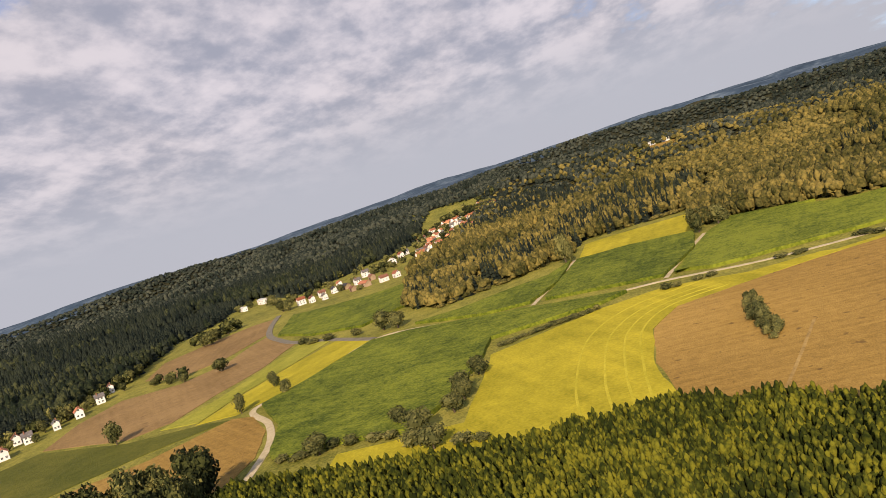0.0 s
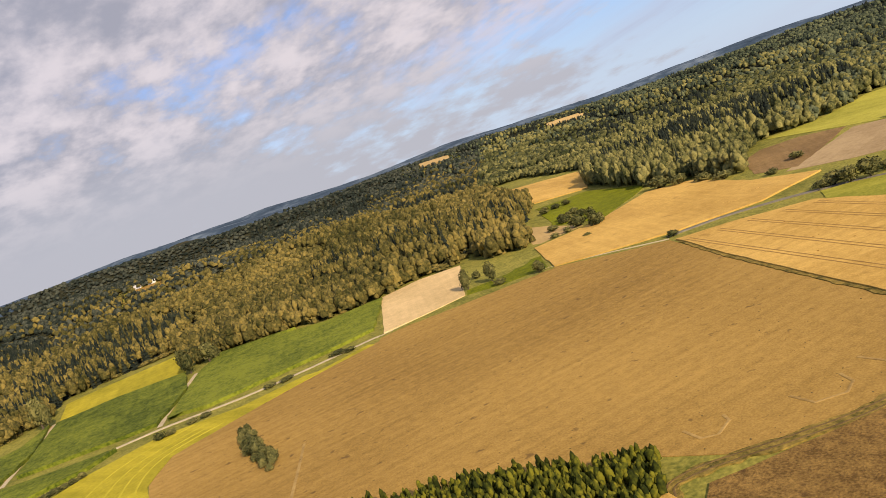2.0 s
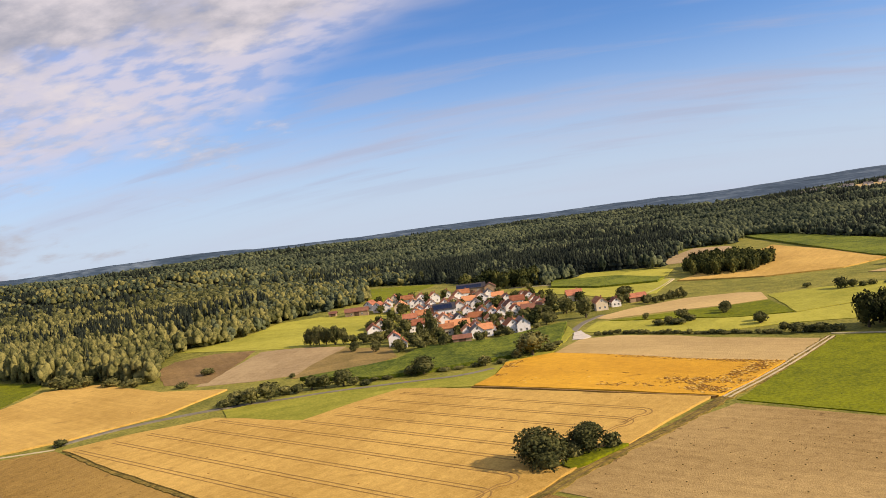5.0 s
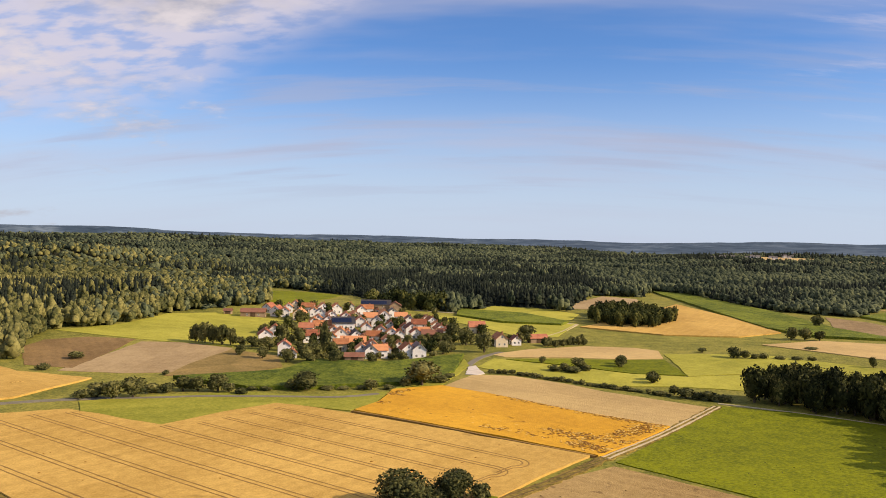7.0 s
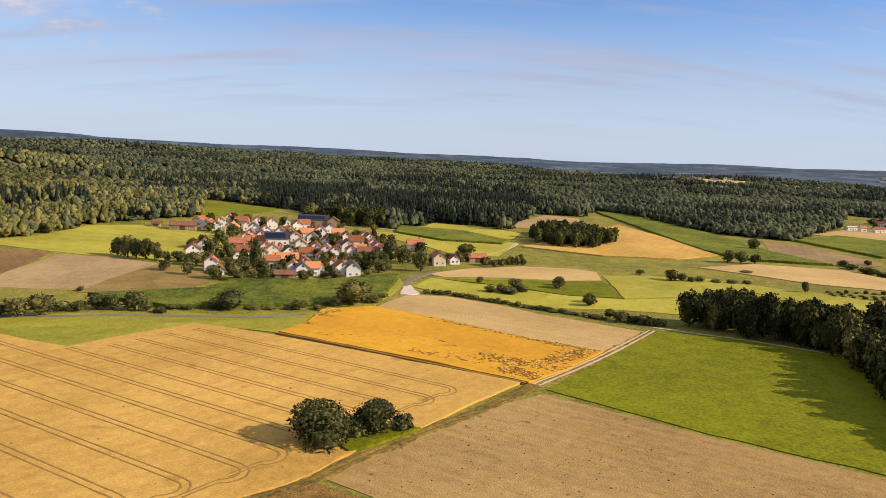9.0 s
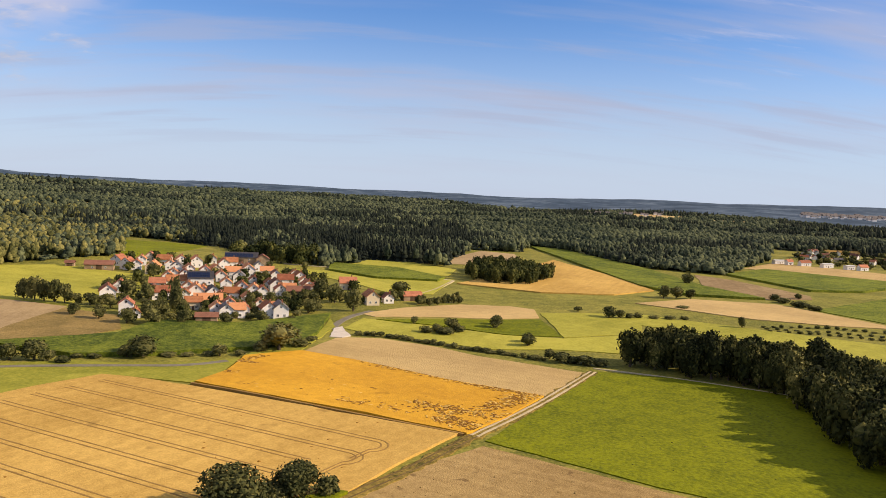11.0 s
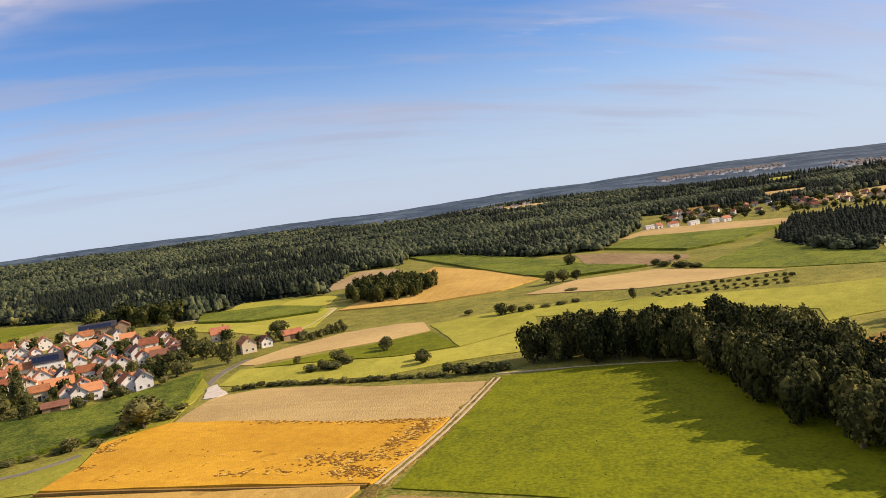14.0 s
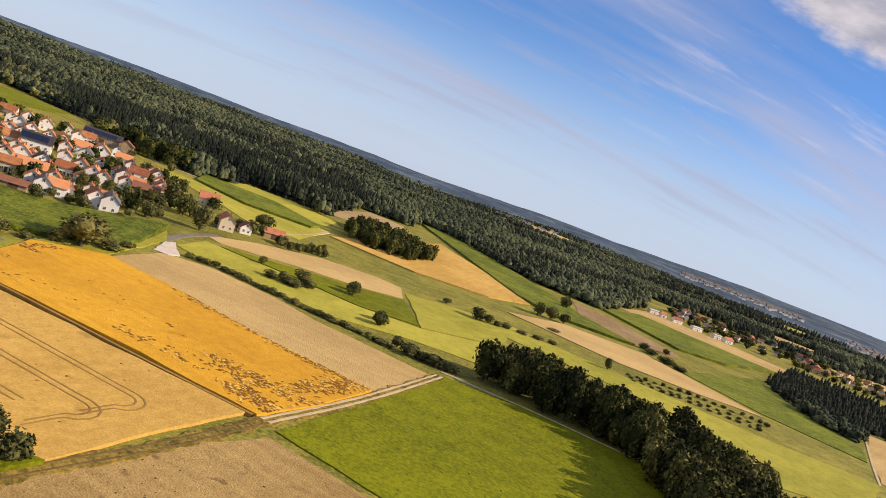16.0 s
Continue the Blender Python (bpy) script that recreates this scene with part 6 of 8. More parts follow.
plant("isle", [(65.5, 579.8, 13.7, 8.8), (71.8, 582.4, 10.2, 6.4), (83.8, 578.9, 13.3, 8.8), (88, 578.9, 11.6, 8.3), (96, 580.4, 10.4, 8.1), (106.3, 581.7, 12.9, 7.7), (110.2, 578.8, 9.7, 7.9), (68.6, 586.6, 10.4, 8.3), (72.4, 590.1, 10.5, 7.7), (79.4, 589.9, 10.9, 7.2), (89.8, 588.3, 10.2, 6.2), (96.9, 585.4, 13.2, 8.7), (102.3, 586.9, 9.5, 6.2), (111.7, 587.4, 10.6, 6.9), (118.9, 589.3, 11.1, 8.4), (66.4, 594.7, 11.5, 8.9), (73.4, 594.6, 10.8, 6.2), (81.7, 595.2, 11.4, 7.8), (88.9, 596.5, 9.9, 8), (94.5, 597.3, 9.8, 7.6), (102.8, 593.1, 11.6, 9), (113.3, 597.3, 13.7, 8.1)])
plant("isle", [(118.4, 593.3, 12.6, 8.7), (68.5, 603.1, 9.4, 7.4), (71.9, 600.7, 13, 8.4), (82.4, 600.4, 10, 7.5), (86.6, 602.9, 13.5, 8.5), (97.6, 604.1, 12, 9.1), (105, 600.3, 9.9, 7), (114, 601.4, 11.8, 7.2), (120.8, 602.6, 11.5, 8.5), (124.6, 604.1, 12.8, 10), (64.7, 612.4, 11.1, 7.4), (74.1, 611.4, 10.5, 6.9), (82.9, 611.8, 10.4, 6.2), (91.3, 611.6, 11.9, 8), (98.9, 610, 10, 6), (103.2, 610.9, 10.7, 8.6), (112.3, 610.1, 12.2, 8.8), (119.6, 610.3, 11.5, 8), (128.2, 608.7, 12.8, 8.3), (66.4, 617.6, 12.4, 7.8), (72.8, 615.9, 11.7, 8.4), (78.9, 616.2, 10, 8)])
plant("isle", [(88.8, 618.2, 10.4, 7.6), (98.2, 618.8, 9, 6.1), (103.9, 615.5, 12.8, 8.4), (110.4, 618.5, 11.8, 8.2), (120.9, 618, 10.6, 6.3), (126.8, 617.1, 11.6, 7.6), (75.9, 625.8, 10.1, 7.6), (82.2, 623.1, 12.6, 8), (91.6, 623.5, 10.4, 6.6), (98.4, 627, 11.8, 7.2), (103.6, 626.4, 9.3, 7.4), (113.3, 627.6, 12.4, 9), (121.5, 624.1, 10.5, 6.4), (124.8, 626.9, 9.5, 7.1), (75.8, 630.5, 10.3, 6.8), (81.1, 633.7, 13.2, 10), (91.3, 633.9, 10.7, 7.5), (97.8, 634.5, 10.8, 7.1), (104.6, 631.4, 13.2, 7.7), (112.3, 632.8, 9.9, 7.1), (118.9, 635.3, 13.2, 9.5), (75.4, 639.8, 10, 7.3)])
plant("isle", [(80, 641.7, 11.8, 9.1), (88.3, 639.3, 13.3, 9.8), (95.9, 640.7, 11.1, 8.1), (104.1, 639.2, 13.7, 10.8), (112.9, 639.2, 9.9, 7.5), (120.7, 641.2, 10, 7.5), (76.5, 645.8, 11.7, 9.4), (82.3, 648.3, 13.1, 7.7), (90.5, 648.5, 11.8, 7.7), (97.1, 645.9, 11.5, 7.4), (106.3, 649.5, 11.3, 8.5), (110.9, 648, 9.8, 7.6), (120.4, 649.2, 9.4, 7.3), (74.7, 654.4, 12.9, 8.6), (83.6, 654.8, 9.4, 7.6), (86.8, 654.1, 12.7, 7.7), (96.7, 657.2, 11.8, 7.8), (105.4, 657.1, 11.8, 8.6), (110.6, 654.9, 13.8, 11.1), (116.4, 653.8, 10.1, 7.7), (88.6, 661.4, 9.2, 6.9), (96.8, 661.8, 13, 8.1)])
plant("dark", [(-216.4, -199.6, 18.3, 16.3), (-207.1, -200.2, 14.7, 12.6), (-221.7, -190.6, 17, 14.7), (-213.1, -192.1, 15.4, 10.8), (-208.8, -193.1, 14.1, 11.8), (-199.9, -192.9, 16.5, 13.2), (-222.2, -182.8, 16.3, 13.6), (-213.9, -187, 16.3, 12.9), (-207.1, -184.4, 18.9, 16), (-197.1, -187.3, 17.5, 14.1), (-188.4, -188.1, 13.9, 12.4), (-220.2, -177.2, 18.1, 13), (-213.7, -176.8, 17.8, 15.5), (-209.2, -174.7, 16.9, 11.9), (-199.1, -179.6, 14.3, 12.3), (-189.7, -175.3, 13.9, 9.2), (-183.6, -177.4, 17.6, 12.6), (-225.3, -168.8, 14, 9.1)])
plant("isle", [(103.7, 660.7, 10.7, 8.4), (111.5, 661, 10.1, 7.4), (117.8, 664.9, 9.3, 7.3), (111.1, 667.9, 9.4, 6)])
plant("dark", [(-215, -169.2, 16.9, 12.4), (-204.5, -167.7, 13.8, 8.8), (-196.3, -169.8, 13.5, 9.2), (-189.8, -171.1, 15.3, 12.5), (-183.7, -168.5, 19.2, 16.2), (-222, -160.9, 16.1, 13.4), (-216.5, -160.1, 19.4, 12.6), (-208.3, -158.6, 13.3, 11.3), (-198.4, -163.7, 17, 10.9), (-188.9, -162.4, 19, 16.6), (-184.9, -161.9, 13.8, 11.5), (-224.3, -154.3, 15.8, 12.3), (-215.4, -150.8, 15.1, 11.5), (-204.9, -154.8, 13.9, 11.9), (-199.9, -151.1, 18.3, 13.5), (-191.8, -155.6, 18.7, 14.1), (-183.8, -155.1, 14.3, 12.4), (-177, -153, 17, 13.2), (-224.6, -143.5, 18.8, 14.8), (-216.3, -143, 14.1, 9.6), (-206.2, -143.5, 16.6, 11.1), (-196.2, -147.3, 15.1, 13.5)])
plant("dark", [(-189.2, -143.9, 13.3, 11.4), (-183.4, -148.1, 18.1, 16)])
plant("isle", [(-120.5, 638.1, 15.5, 13.0), (-109.7, 645.1, 14.1, 12.3), (-101.5, 651.5, 18.0, 14.8), (-91.3, 645, 16.6, 12.8), (-83.7, 636.7, 16.1, 13.9), (-75.7, 639.1, 17.0, 14.3), (-68.4, 633.1, 17.5, 14.3), (-59.6, 642.8, 16.9, 15.0), (-104.2, 660.6, 15.8, 14.0), (-87.2, 657.2, 14.5, 11.4), (-71.1, 654.9, 16.5, 13.1)])
plant("tree", [(-142, 379.8, 5.9, 6.6), (-127.3, 370, 7.2, 7.2), (-112.6, 362.4, 7.8, 8.8), (-99.8, 359.6, 6.1, 6.1), (-87.8, 363.1, 7.4, 7.7), (-70.4, 365.2, 6.9, 6.6), (-56.9, 377.7, 5.8, 7.1), (-33.7, 413.2, 6.7, 7.7), (-37.5, 405.6, 8.4, 9.3)])
plant("far", [(593, 789, 8.1, 7.5), (813.6, 745.2, 9.5, 14.7), (578.3, 906.8, 6.2, 13.7), (656.4, 703.4, 7.7, 9.1), (729.2, 768.2, 6.8, 10.5), (712.2, 790.4, 7.7, 11.4), (723.1, 751.4, 7, 11.1), (600.8, 792.5, 5.6, 8.3), (516.2, 935.3, 8.7, 11.6), (626.9, 731.2, 7.8, 8.7), (553.9, 869.6, 6.3, 11.2), (529.2, 927.7, 8.2, 9.4), (515.6, 857.2, 6, 12.7), (626, 741.9, 6.9, 9.9), (615.5, 937.8, 9.6, 9.7), (480.2, 843.3, 6.9, 10.4), (728.7, 693.7, 6.2, 9.1), (659.9, 757.4, 6.1, 8.9), (688.2, 872.9, 8.9, 12.6), (530.5, 879.9, 7.5, 8.1), (585.5, 790, 6.7, 11.5), (515, 804.1, 7.2, 10.1)])
plant("far", [(513.4, 951, 5.8, 10.7), (571.1, 926.4, 6.9, 8.9), (574.2, 860.7, 6, 11), (738.9, 688, 8.6, 8.1), (709.8, 809.5, 9.1, 11.1), (666.2, 730.5, 5.7, 7.8), (688.2, 708.8, 6.7, 7.4), (476.6, 875.8, 7.6, 9.5), (652.4, 738.3, 5.3, 11.6), (731.4, 667.3, 8.2, 9.9), (708.5, 838.9, 8.8, 12.4), (659.3, 901.1, 6.6, 10.9), (761.5, 722.4, 8.7, 8.9), (592.7, 907.2, 6.8, 13.1), (618.1, 869, 8.1, 10.7), (721.7, 707.1, 8.2, 10), (611.2, 843.8, 9, 13.5), (654.4, 798.9, 5.8, 12.9), (676.6, 800.8, 6.2, 10.7), (720.2, 794.2, 6.7, 11.2), (689.7, 882.8, 6.2, 10.7), (706.2, 779.2, 5.7, 9.3)])
plant("far", [(524.8, 842.3, 6, 13.1), (610.7, 910.1, 5.9, 11.3), (610.7, 774.8, 7.4, 10.4), (473.9, 851.3, 6, 8.5), (537.3, 875.7, 7.7, 9.4), (620.1, 945.2, 8.3, 13.1), (557.1, 944.9, 8.6, 12.7), (490.2, 824.3, 7.4, 11.1), (540.8, 790.8, 6.5, 10.6), (735.4, 668.6, 5.9, 8.1), (595.2, 941.1, 9.2, 11.8), (641.9, 835.3, 7.4, 10.5), (707.7, 772.2, 8.6, 13), (713.3, 704.6, 5.9, 9.9), (749.7, 753.2, 7.7, 9.2), (748.5, 760.4, 7, 13.1), (573.7, 995.5, 7.8, 11.5), (539.8, 921.4, 8.4, 13.5), (723.7, 687.7, 5.6, 9.5), (672.5, 891, 8.9, 10.1), (694.2, 730, 6.3, 9.5), (654.7, 867.2, 5.8, 10.7)])
plant("far", [(584.8, 912.5, 8.6, 12.8), (663.7, 903.2, 8.8, 10), (501.2, 865.9, 8.3, 8.8), (606.3, 754, 6.8, 9.1), (589.4, 970.4, 9.4, 13.9), (533.3, 864.2, 6, 12), (580.2, 813.2, 7.1, 7.8), (637.1, 777.6, 5.5, 7.6), (550.3, 834.5, 8.6, 10), (713.9, 709.7, 6.3, 10.1), (736.2, 737.9, 7.3, 12.2), (542.3, 900.8, 7.4, 11.3), (715.7, 798.4, 7.4, 10.8), (500.1, 862.1, 8.5, 10.6), (623.1, 850, 7.2, 10.1), (529.5, 803.1, 6.3, 8.2), (737.9, 841.3, 7.3, 12), (750, 764.7, 5.9, 14.1), (507.5, 940.1, 7.5, 14.1), (621.7, 881.7, 6.8, 10.3), (500.5, 835.4, 6.8, 11.4), (556.6, 839.5, 8.4, 8.7)])
plant("far", [(795.2, 734.1, 8.4, 14.1), (580.7, 765.4, 6.4, 9.5), (744.6, 705.3, 5.7, 8.5), (661.1, 824.9, 5.8, 12.9), (546.5, 795.8, 6.3, 8.1), (581.5, 788.4, 8.1, 10.5), (562.6, 863.8, 6.4, 9.8), (-1238.8, -111.9, 13.5, 17.1), (-1008.9, -79.5, 6.6, 14.4), (-1157.7, -35, 9.7, 13.2), (-1468, 10.3, 9.8, 13.5), (-1515.3, 30.7, 10, 18.7), (-1050.1, -92.5, 10.6, 10.6), (-945.8, -61.3, 10, 13.7), (-809.4, -96.9, 7.4, 7.7), (-1576.9, 48.9, 17.5, 13.6), (-1004.2, -97.3, 9.3, 12.6), (-1546.9, 17.1, 15.2, 16.4), (-1397.6, 25.4, 13.5, 13), (-1509.2, 29.6, 11, 17.1), (-1456.4, 4, 12.5, 18.4), (-1327.9, -80.5, 11, 17.8)])
plant("far", [(-1462.8, -11.7, 13.9, 20.8), (-1480.5, -6.4, 9.6, 22.6), (-1450.9, -7.7, 14.4, 18), (-1382.6, -23.7, 13.2, 15.3), (-1280.8, -61.8, 12.7, 18.4), (-1371.6, -73.7, 10.3, 18.7), (-1428.3, -63, 14.9, 16.3), (-889, -95.9, 7.8, 12.8), (-1239.1, -3.1, 13.2, 13.7), (-1398.6, 3.7, 13.3, 13.9), (-1498.8, -17.8, 15.7, 14.4), (-1055, -43.2, 10.9, 15.2), (-1428.3, -52.4, 15.9, 15), (-1450, 16.3, 12.2, 17.7), (-1076.6, -45.3, 9.9, 10.3), (-1457.4, -34.7, 15.2, 14), (-1085.3, -66, 8.7, 15.9), (-1456.3, 5.6, 12.2, 19.7), (-1148.5, -47.7, 9.1, 14.2), (-1033.9, -41.3, 8.3, 14.5), (-1190.7, -84.3, 8.9, 17.7), (-1111.2, -97.6, 9.6, 14.9)])
plant("far", [(-1492.7, -12.4, 12.2, 20), (-1259.7, -94.3, 13, 10.6), (-1171.1, -100.9, 12.2, 12.7), (-1162.5, -57.5, 12.4, 10.1), (-1098.2, -85.8, 10.4, 10.3), (-1143.9, -57, 7.6, 12.3), (-832.9, -95.3, 5.3, 8), (-1433.8, -23.5, 13, 15.4), (-1431.5, 34.1, 11.5, 13.8), (-1042.4, -53.3, 10.2, 13.9), (-981, -50.9, 8.1, 12), (-1320.9, 19.1, 11.4, 18.4), (-1462.3, 2.8, 12.1, 20), (-1260.2, -63.5, 11.2, 11.2), (-871.7, -77.5, 6.6, 12.3), (-1049.6, -106.3, 9.3, 11.1), (-1218.6, 9.8, 9.5, 11.4), (-1305.2, 12.9, 11.5, 11.5), (-892.3, -101.5, 8.7, 10.5), (-1280.7, -68.8, 10.4, 14.5), (-1349.6, -27.9, 10.7, 13.4), (-1050.6, -33.1, 7.6, 14.5)])
plant("far", [(-1445.3, -17.8, 10, 20.6), (-1269.9, -93.8, 8.6, 17.9), (-1439.9, -59.1, 11, 17.3), (-1416.8, -45.4, 14.8, 18.8), (-1210.2, -76.8, 9.1, 10.3), (-1416.6, -25.1, 13.5, 20.2), (-1265.3, -70.6, 10.2, 14.8), (-1028.7, -101.2, 8.1, 9.5), (-1311.1, 1.3, 11.4, 11.7), (-1416.1, -7.3, 15, 18.3), (-949.3, -79.7, 8.8, 10.4), (-535.5, -324.2, 7.4, 7), (-506.2, -333.3, 7.2, 6.7), (-534.4, -326.4, 10.4, 10.6), (-545.7, -325.8, 11, 9.6), (-513.7, -308.4, 7.8, 8), (-556.7, -320.6, 7.4, 7.1), (-494.7, -334.7, 10.3, 6.5), (-451.8, -331.9, 8.3, 9.2), (-483, -317.7, 10, 9.6), (-499.2, -331.3, 8.6, 7.4), (-438.1, -341.7, 7.6, 7.4)])
plant("far", [(-397.4, -338.5, 6.7, 7.2), (-451.1, -337.4, 9, 9.6), (-474.5, -319.2, 7.6, 8), (-433.4, -329.1, 6.3, 6.7), (-536.3, -328, 7.1, 8.4), (-473.3, -335.1, 7.2, 7.6), (-457.3, -348.4, 8.1, 7), (-414.2, -335.6, 8.9, 7), (-501.7, -341.6, 6.6, 8.7), (-578.1, -323.2, 9.3, 10.8), (-401.4, -350.4, 6.6, 8.3), (-512.5, -310.8, 9.7, 6.9), (-500, -325, 7.7, 7.3), (-475.7, -335.4, 7.9, 10), (-421.9, -335.4, 6.3, 8.3), (-472.1, -337.1, 8.1, 6.8), (-437.9, -345.9, 6.7, 9.1), (-501.7, -321.7, 9.2, 7.1), (-419.3, -361.6, 9.2, 7.7), (-569.9, -316.3, 8.8, 10), (-540.3, -319.9, 8.9, 8.3), (-422.2, -334.8, 9, 7.3)])
plant("far", [(-409.3, -339.2, 7.3, 8.3), (-968.9, -207.8, 11, 9), (-1006.5, -127.1, 9, 8.5), (-852.5, -220.5, 6.6, 8), (-950.7, -262, 9.6, 9.7), (-888.6, -148, 8.8, 13.4), (-978.7, -120.5, 11.1, 13), (-827.6, -220.9, 6.1, 11.1), (-905.3, -126.7, 9.9, 11.9), (-964.8, -208.3, 8.9, 10.4), (-861, -137.5, 10.8, 9.3), (-862, -126.1, 6.2, 10.6), (-940.3, -254.5, 9.1, 12.9), (-905.2, -235.3, 9, 11.3), (-926, -247.5, 6.7, 10.1), (-1007.1, -118.8, 11.3, 13.1), (-875.8, -131.7, 6.5, 9.4), (-900.7, -137.1, 10.7, 7.8), (-949.7, -139.5, 10.9, 11.9), (-884.4, -205.7, 6.4, 13.5), (-904.9, -131.4, 9.7, 12.3), (-942.2, -200.8, 10.2, 14.6)])
plant("far", [(-879.4, -130.8, 7, 9.4), (-871.7, -214.8, 10.7, 11.3), (-918.8, -175.8, 7.4, 9.5), (-870, -114, 9.3, 11.6), (-963.7, -237.7, 7, 8.4), (-801.4, -214.3, 8.4, 8.2), (-951.8, -257.2, 6.9, 9.1), (-947.4, -217.6, 8, 12.3), (-933.7, -248.1, 10.8, 9.9), (-950.1, -172.1, 10.5, 8.1), (-823, -208.6, 7.3, 10.8), (-947.7, -237.5, 9.1, 11.2), (-857.7, -248, 8.3, 9.6), (-853.3, -144.4, 8, 9.1), (-878.1, -144.7, 8.7, 11.2), (-692, -294.1, 12.4, 14.5), (-678.9, -277.4, 11.1, 13.1), (-701.6, -274.3, 13.5, 15.5), (-718.6, -270.3, 10.6, 12.7), (-686.4, -300.9, 9.3, 11.3), (-518, -270.4, 7.2, 8), (-512.4, -259.6, 7.1, 8.6)])
plant("far", [(-507.1, -248.3, 7.7, 9.3)])

# ---------------------------------------------------------------- houses
ROOF = {
    "orange": surface("orange_roof_tiles", (0.30, 0.115, 0.05), (0.62, 0.28, 0.13), 0.3, 2.5, rough=0.8, by_object=1.0, rows=0.25, row_gap=0.7),
    "red": surface("red_roof_tiles", (0.24, 0.085, 0.045), (0.50, 0.20, 0.11), 0.3, 2.5, rough=0.8, by_object=0.9, rows=0.25, row_gap=0.7),
    "brown": surface("brown_roof_tiles", (0.13, 0.06, 0.04), (0.28, 0.13, 0.085), 0.3, 2.5, rough=0.8, by_object=0.5, rows=0.25, row_gap=0.7),
    "dark": surface("slate_roof", (0.03, 0.03, 0.035), (0.08, 0.075, 0.08), 0.3, 2.5, rough=0.6),
    "grey": surface("grey_roof_tiles", (0.10, 0.09, 0.085), (0.22, 0.20, 0.19), 0.3, 2.5, rough=0.7),
    "white": surface("pale_sheet_roof", (0.5, 0.5, 0.48), (0.7, 0.7, 0.68), 0.3, 2.5, rough=0.5),
}
ROOF["solar"] = ROOF["dark"]
ROOF["flat"] = ROOF["white"]
WALL = {
    "white": surface("white_render", (0.74, 0.72, 0.68), (0.88, 0.86, 0.82), 0.2, 3.0, by_object=0.3),
    "cream": surface("cream_render", (0.58, 0.48, 0.32), (0.76, 0.66, 0.48), 0.2, 3.0, by_object=0.3),
    "tan": surface("weathered_boards", (0.26, 0.18, 0.11), (0.46, 0.34, 0.22), 0.2, 3.0, by_object=0.3),
}
WOODWORK = surface("dark_woodwork", (0.07, 0.045, 0.03), (0.16, 0.10, 0.06), 0.5, 4.0)
BRICK = surface("chimney_brick", (0.22, 0.10, 0.06), (0.36, 0.18, 0.11), 0.5, 5.0)
FRAME = surface("white_window_frame", (0.7, 0.7, 0.68), (0.8, 0.8, 0.78), 0.5, 5.0)


def gloss(name, col, rough):
    m = bpy.data.materials.new(name)
    m.use_nodes = True
    b = m.node_tree.nodes["Principled BSDF"]
    b.inputs["Base Color"].default_value, b.inputs["Roughness"].default_value = (*col, 1), rough
    return m


GLASS = gloss("window_glass", (0.03, 0.035, 0.04), 0.08)
CELL = gloss("solar_cell", (0.015, 0.022, 0.05), 0.18)

wbm = bmesh.new()
for x0, x1, z0, z1 in ((-0.6, -0.48, 0, 1.3), (0.48, 0.6, 0, 1.3), (-0.48, 0.48, 0, 0.1), (-0.48, 0.48, 1.2, 1.3), (-0.04, 0.04, 0.1, 1.2)):
    box(wbm, x0, x1, -0.08, 0.05, z0, z1)
WINDOW_MESH = bpy.data.meshes.new("window")
wbm.to_mesh(WINDOW_MESH)
wbm.free()
WINDOW_MESH.materials.append(FRAME)
pbm = bmesh.new()
box(pbm, -0.48, 0.48, -0.04, 0.04, 0.1, 1.2)
PANE_MESH = bpy.data.meshes.new("pane")
pbm.to_mesh(PANE_MESH)
pbm.free()
PANE_MESH.materials.append(GLASS)
WORD = {"orange": "orange tiled", "red": "red tiled", "brown": "brown tiled", "dark": "dark slate", "grey": "grey tiled", "white": "pale sheet-metal", "solar": "dark solar-panelled", "flat": "flat pale"}
SIDE = {"white": "white rendered", "cream": "cream rendered", "tan": "weathered wooden"}


def add_window(house, x, y, z, turn):
    w = new("window", WINDOW_MESH)
    w.parent = house
    w.matrix_basis = pose(x, y, z, 0, 0, turn)
    p = new("pane", PANE_MESH)
    p.parent = w


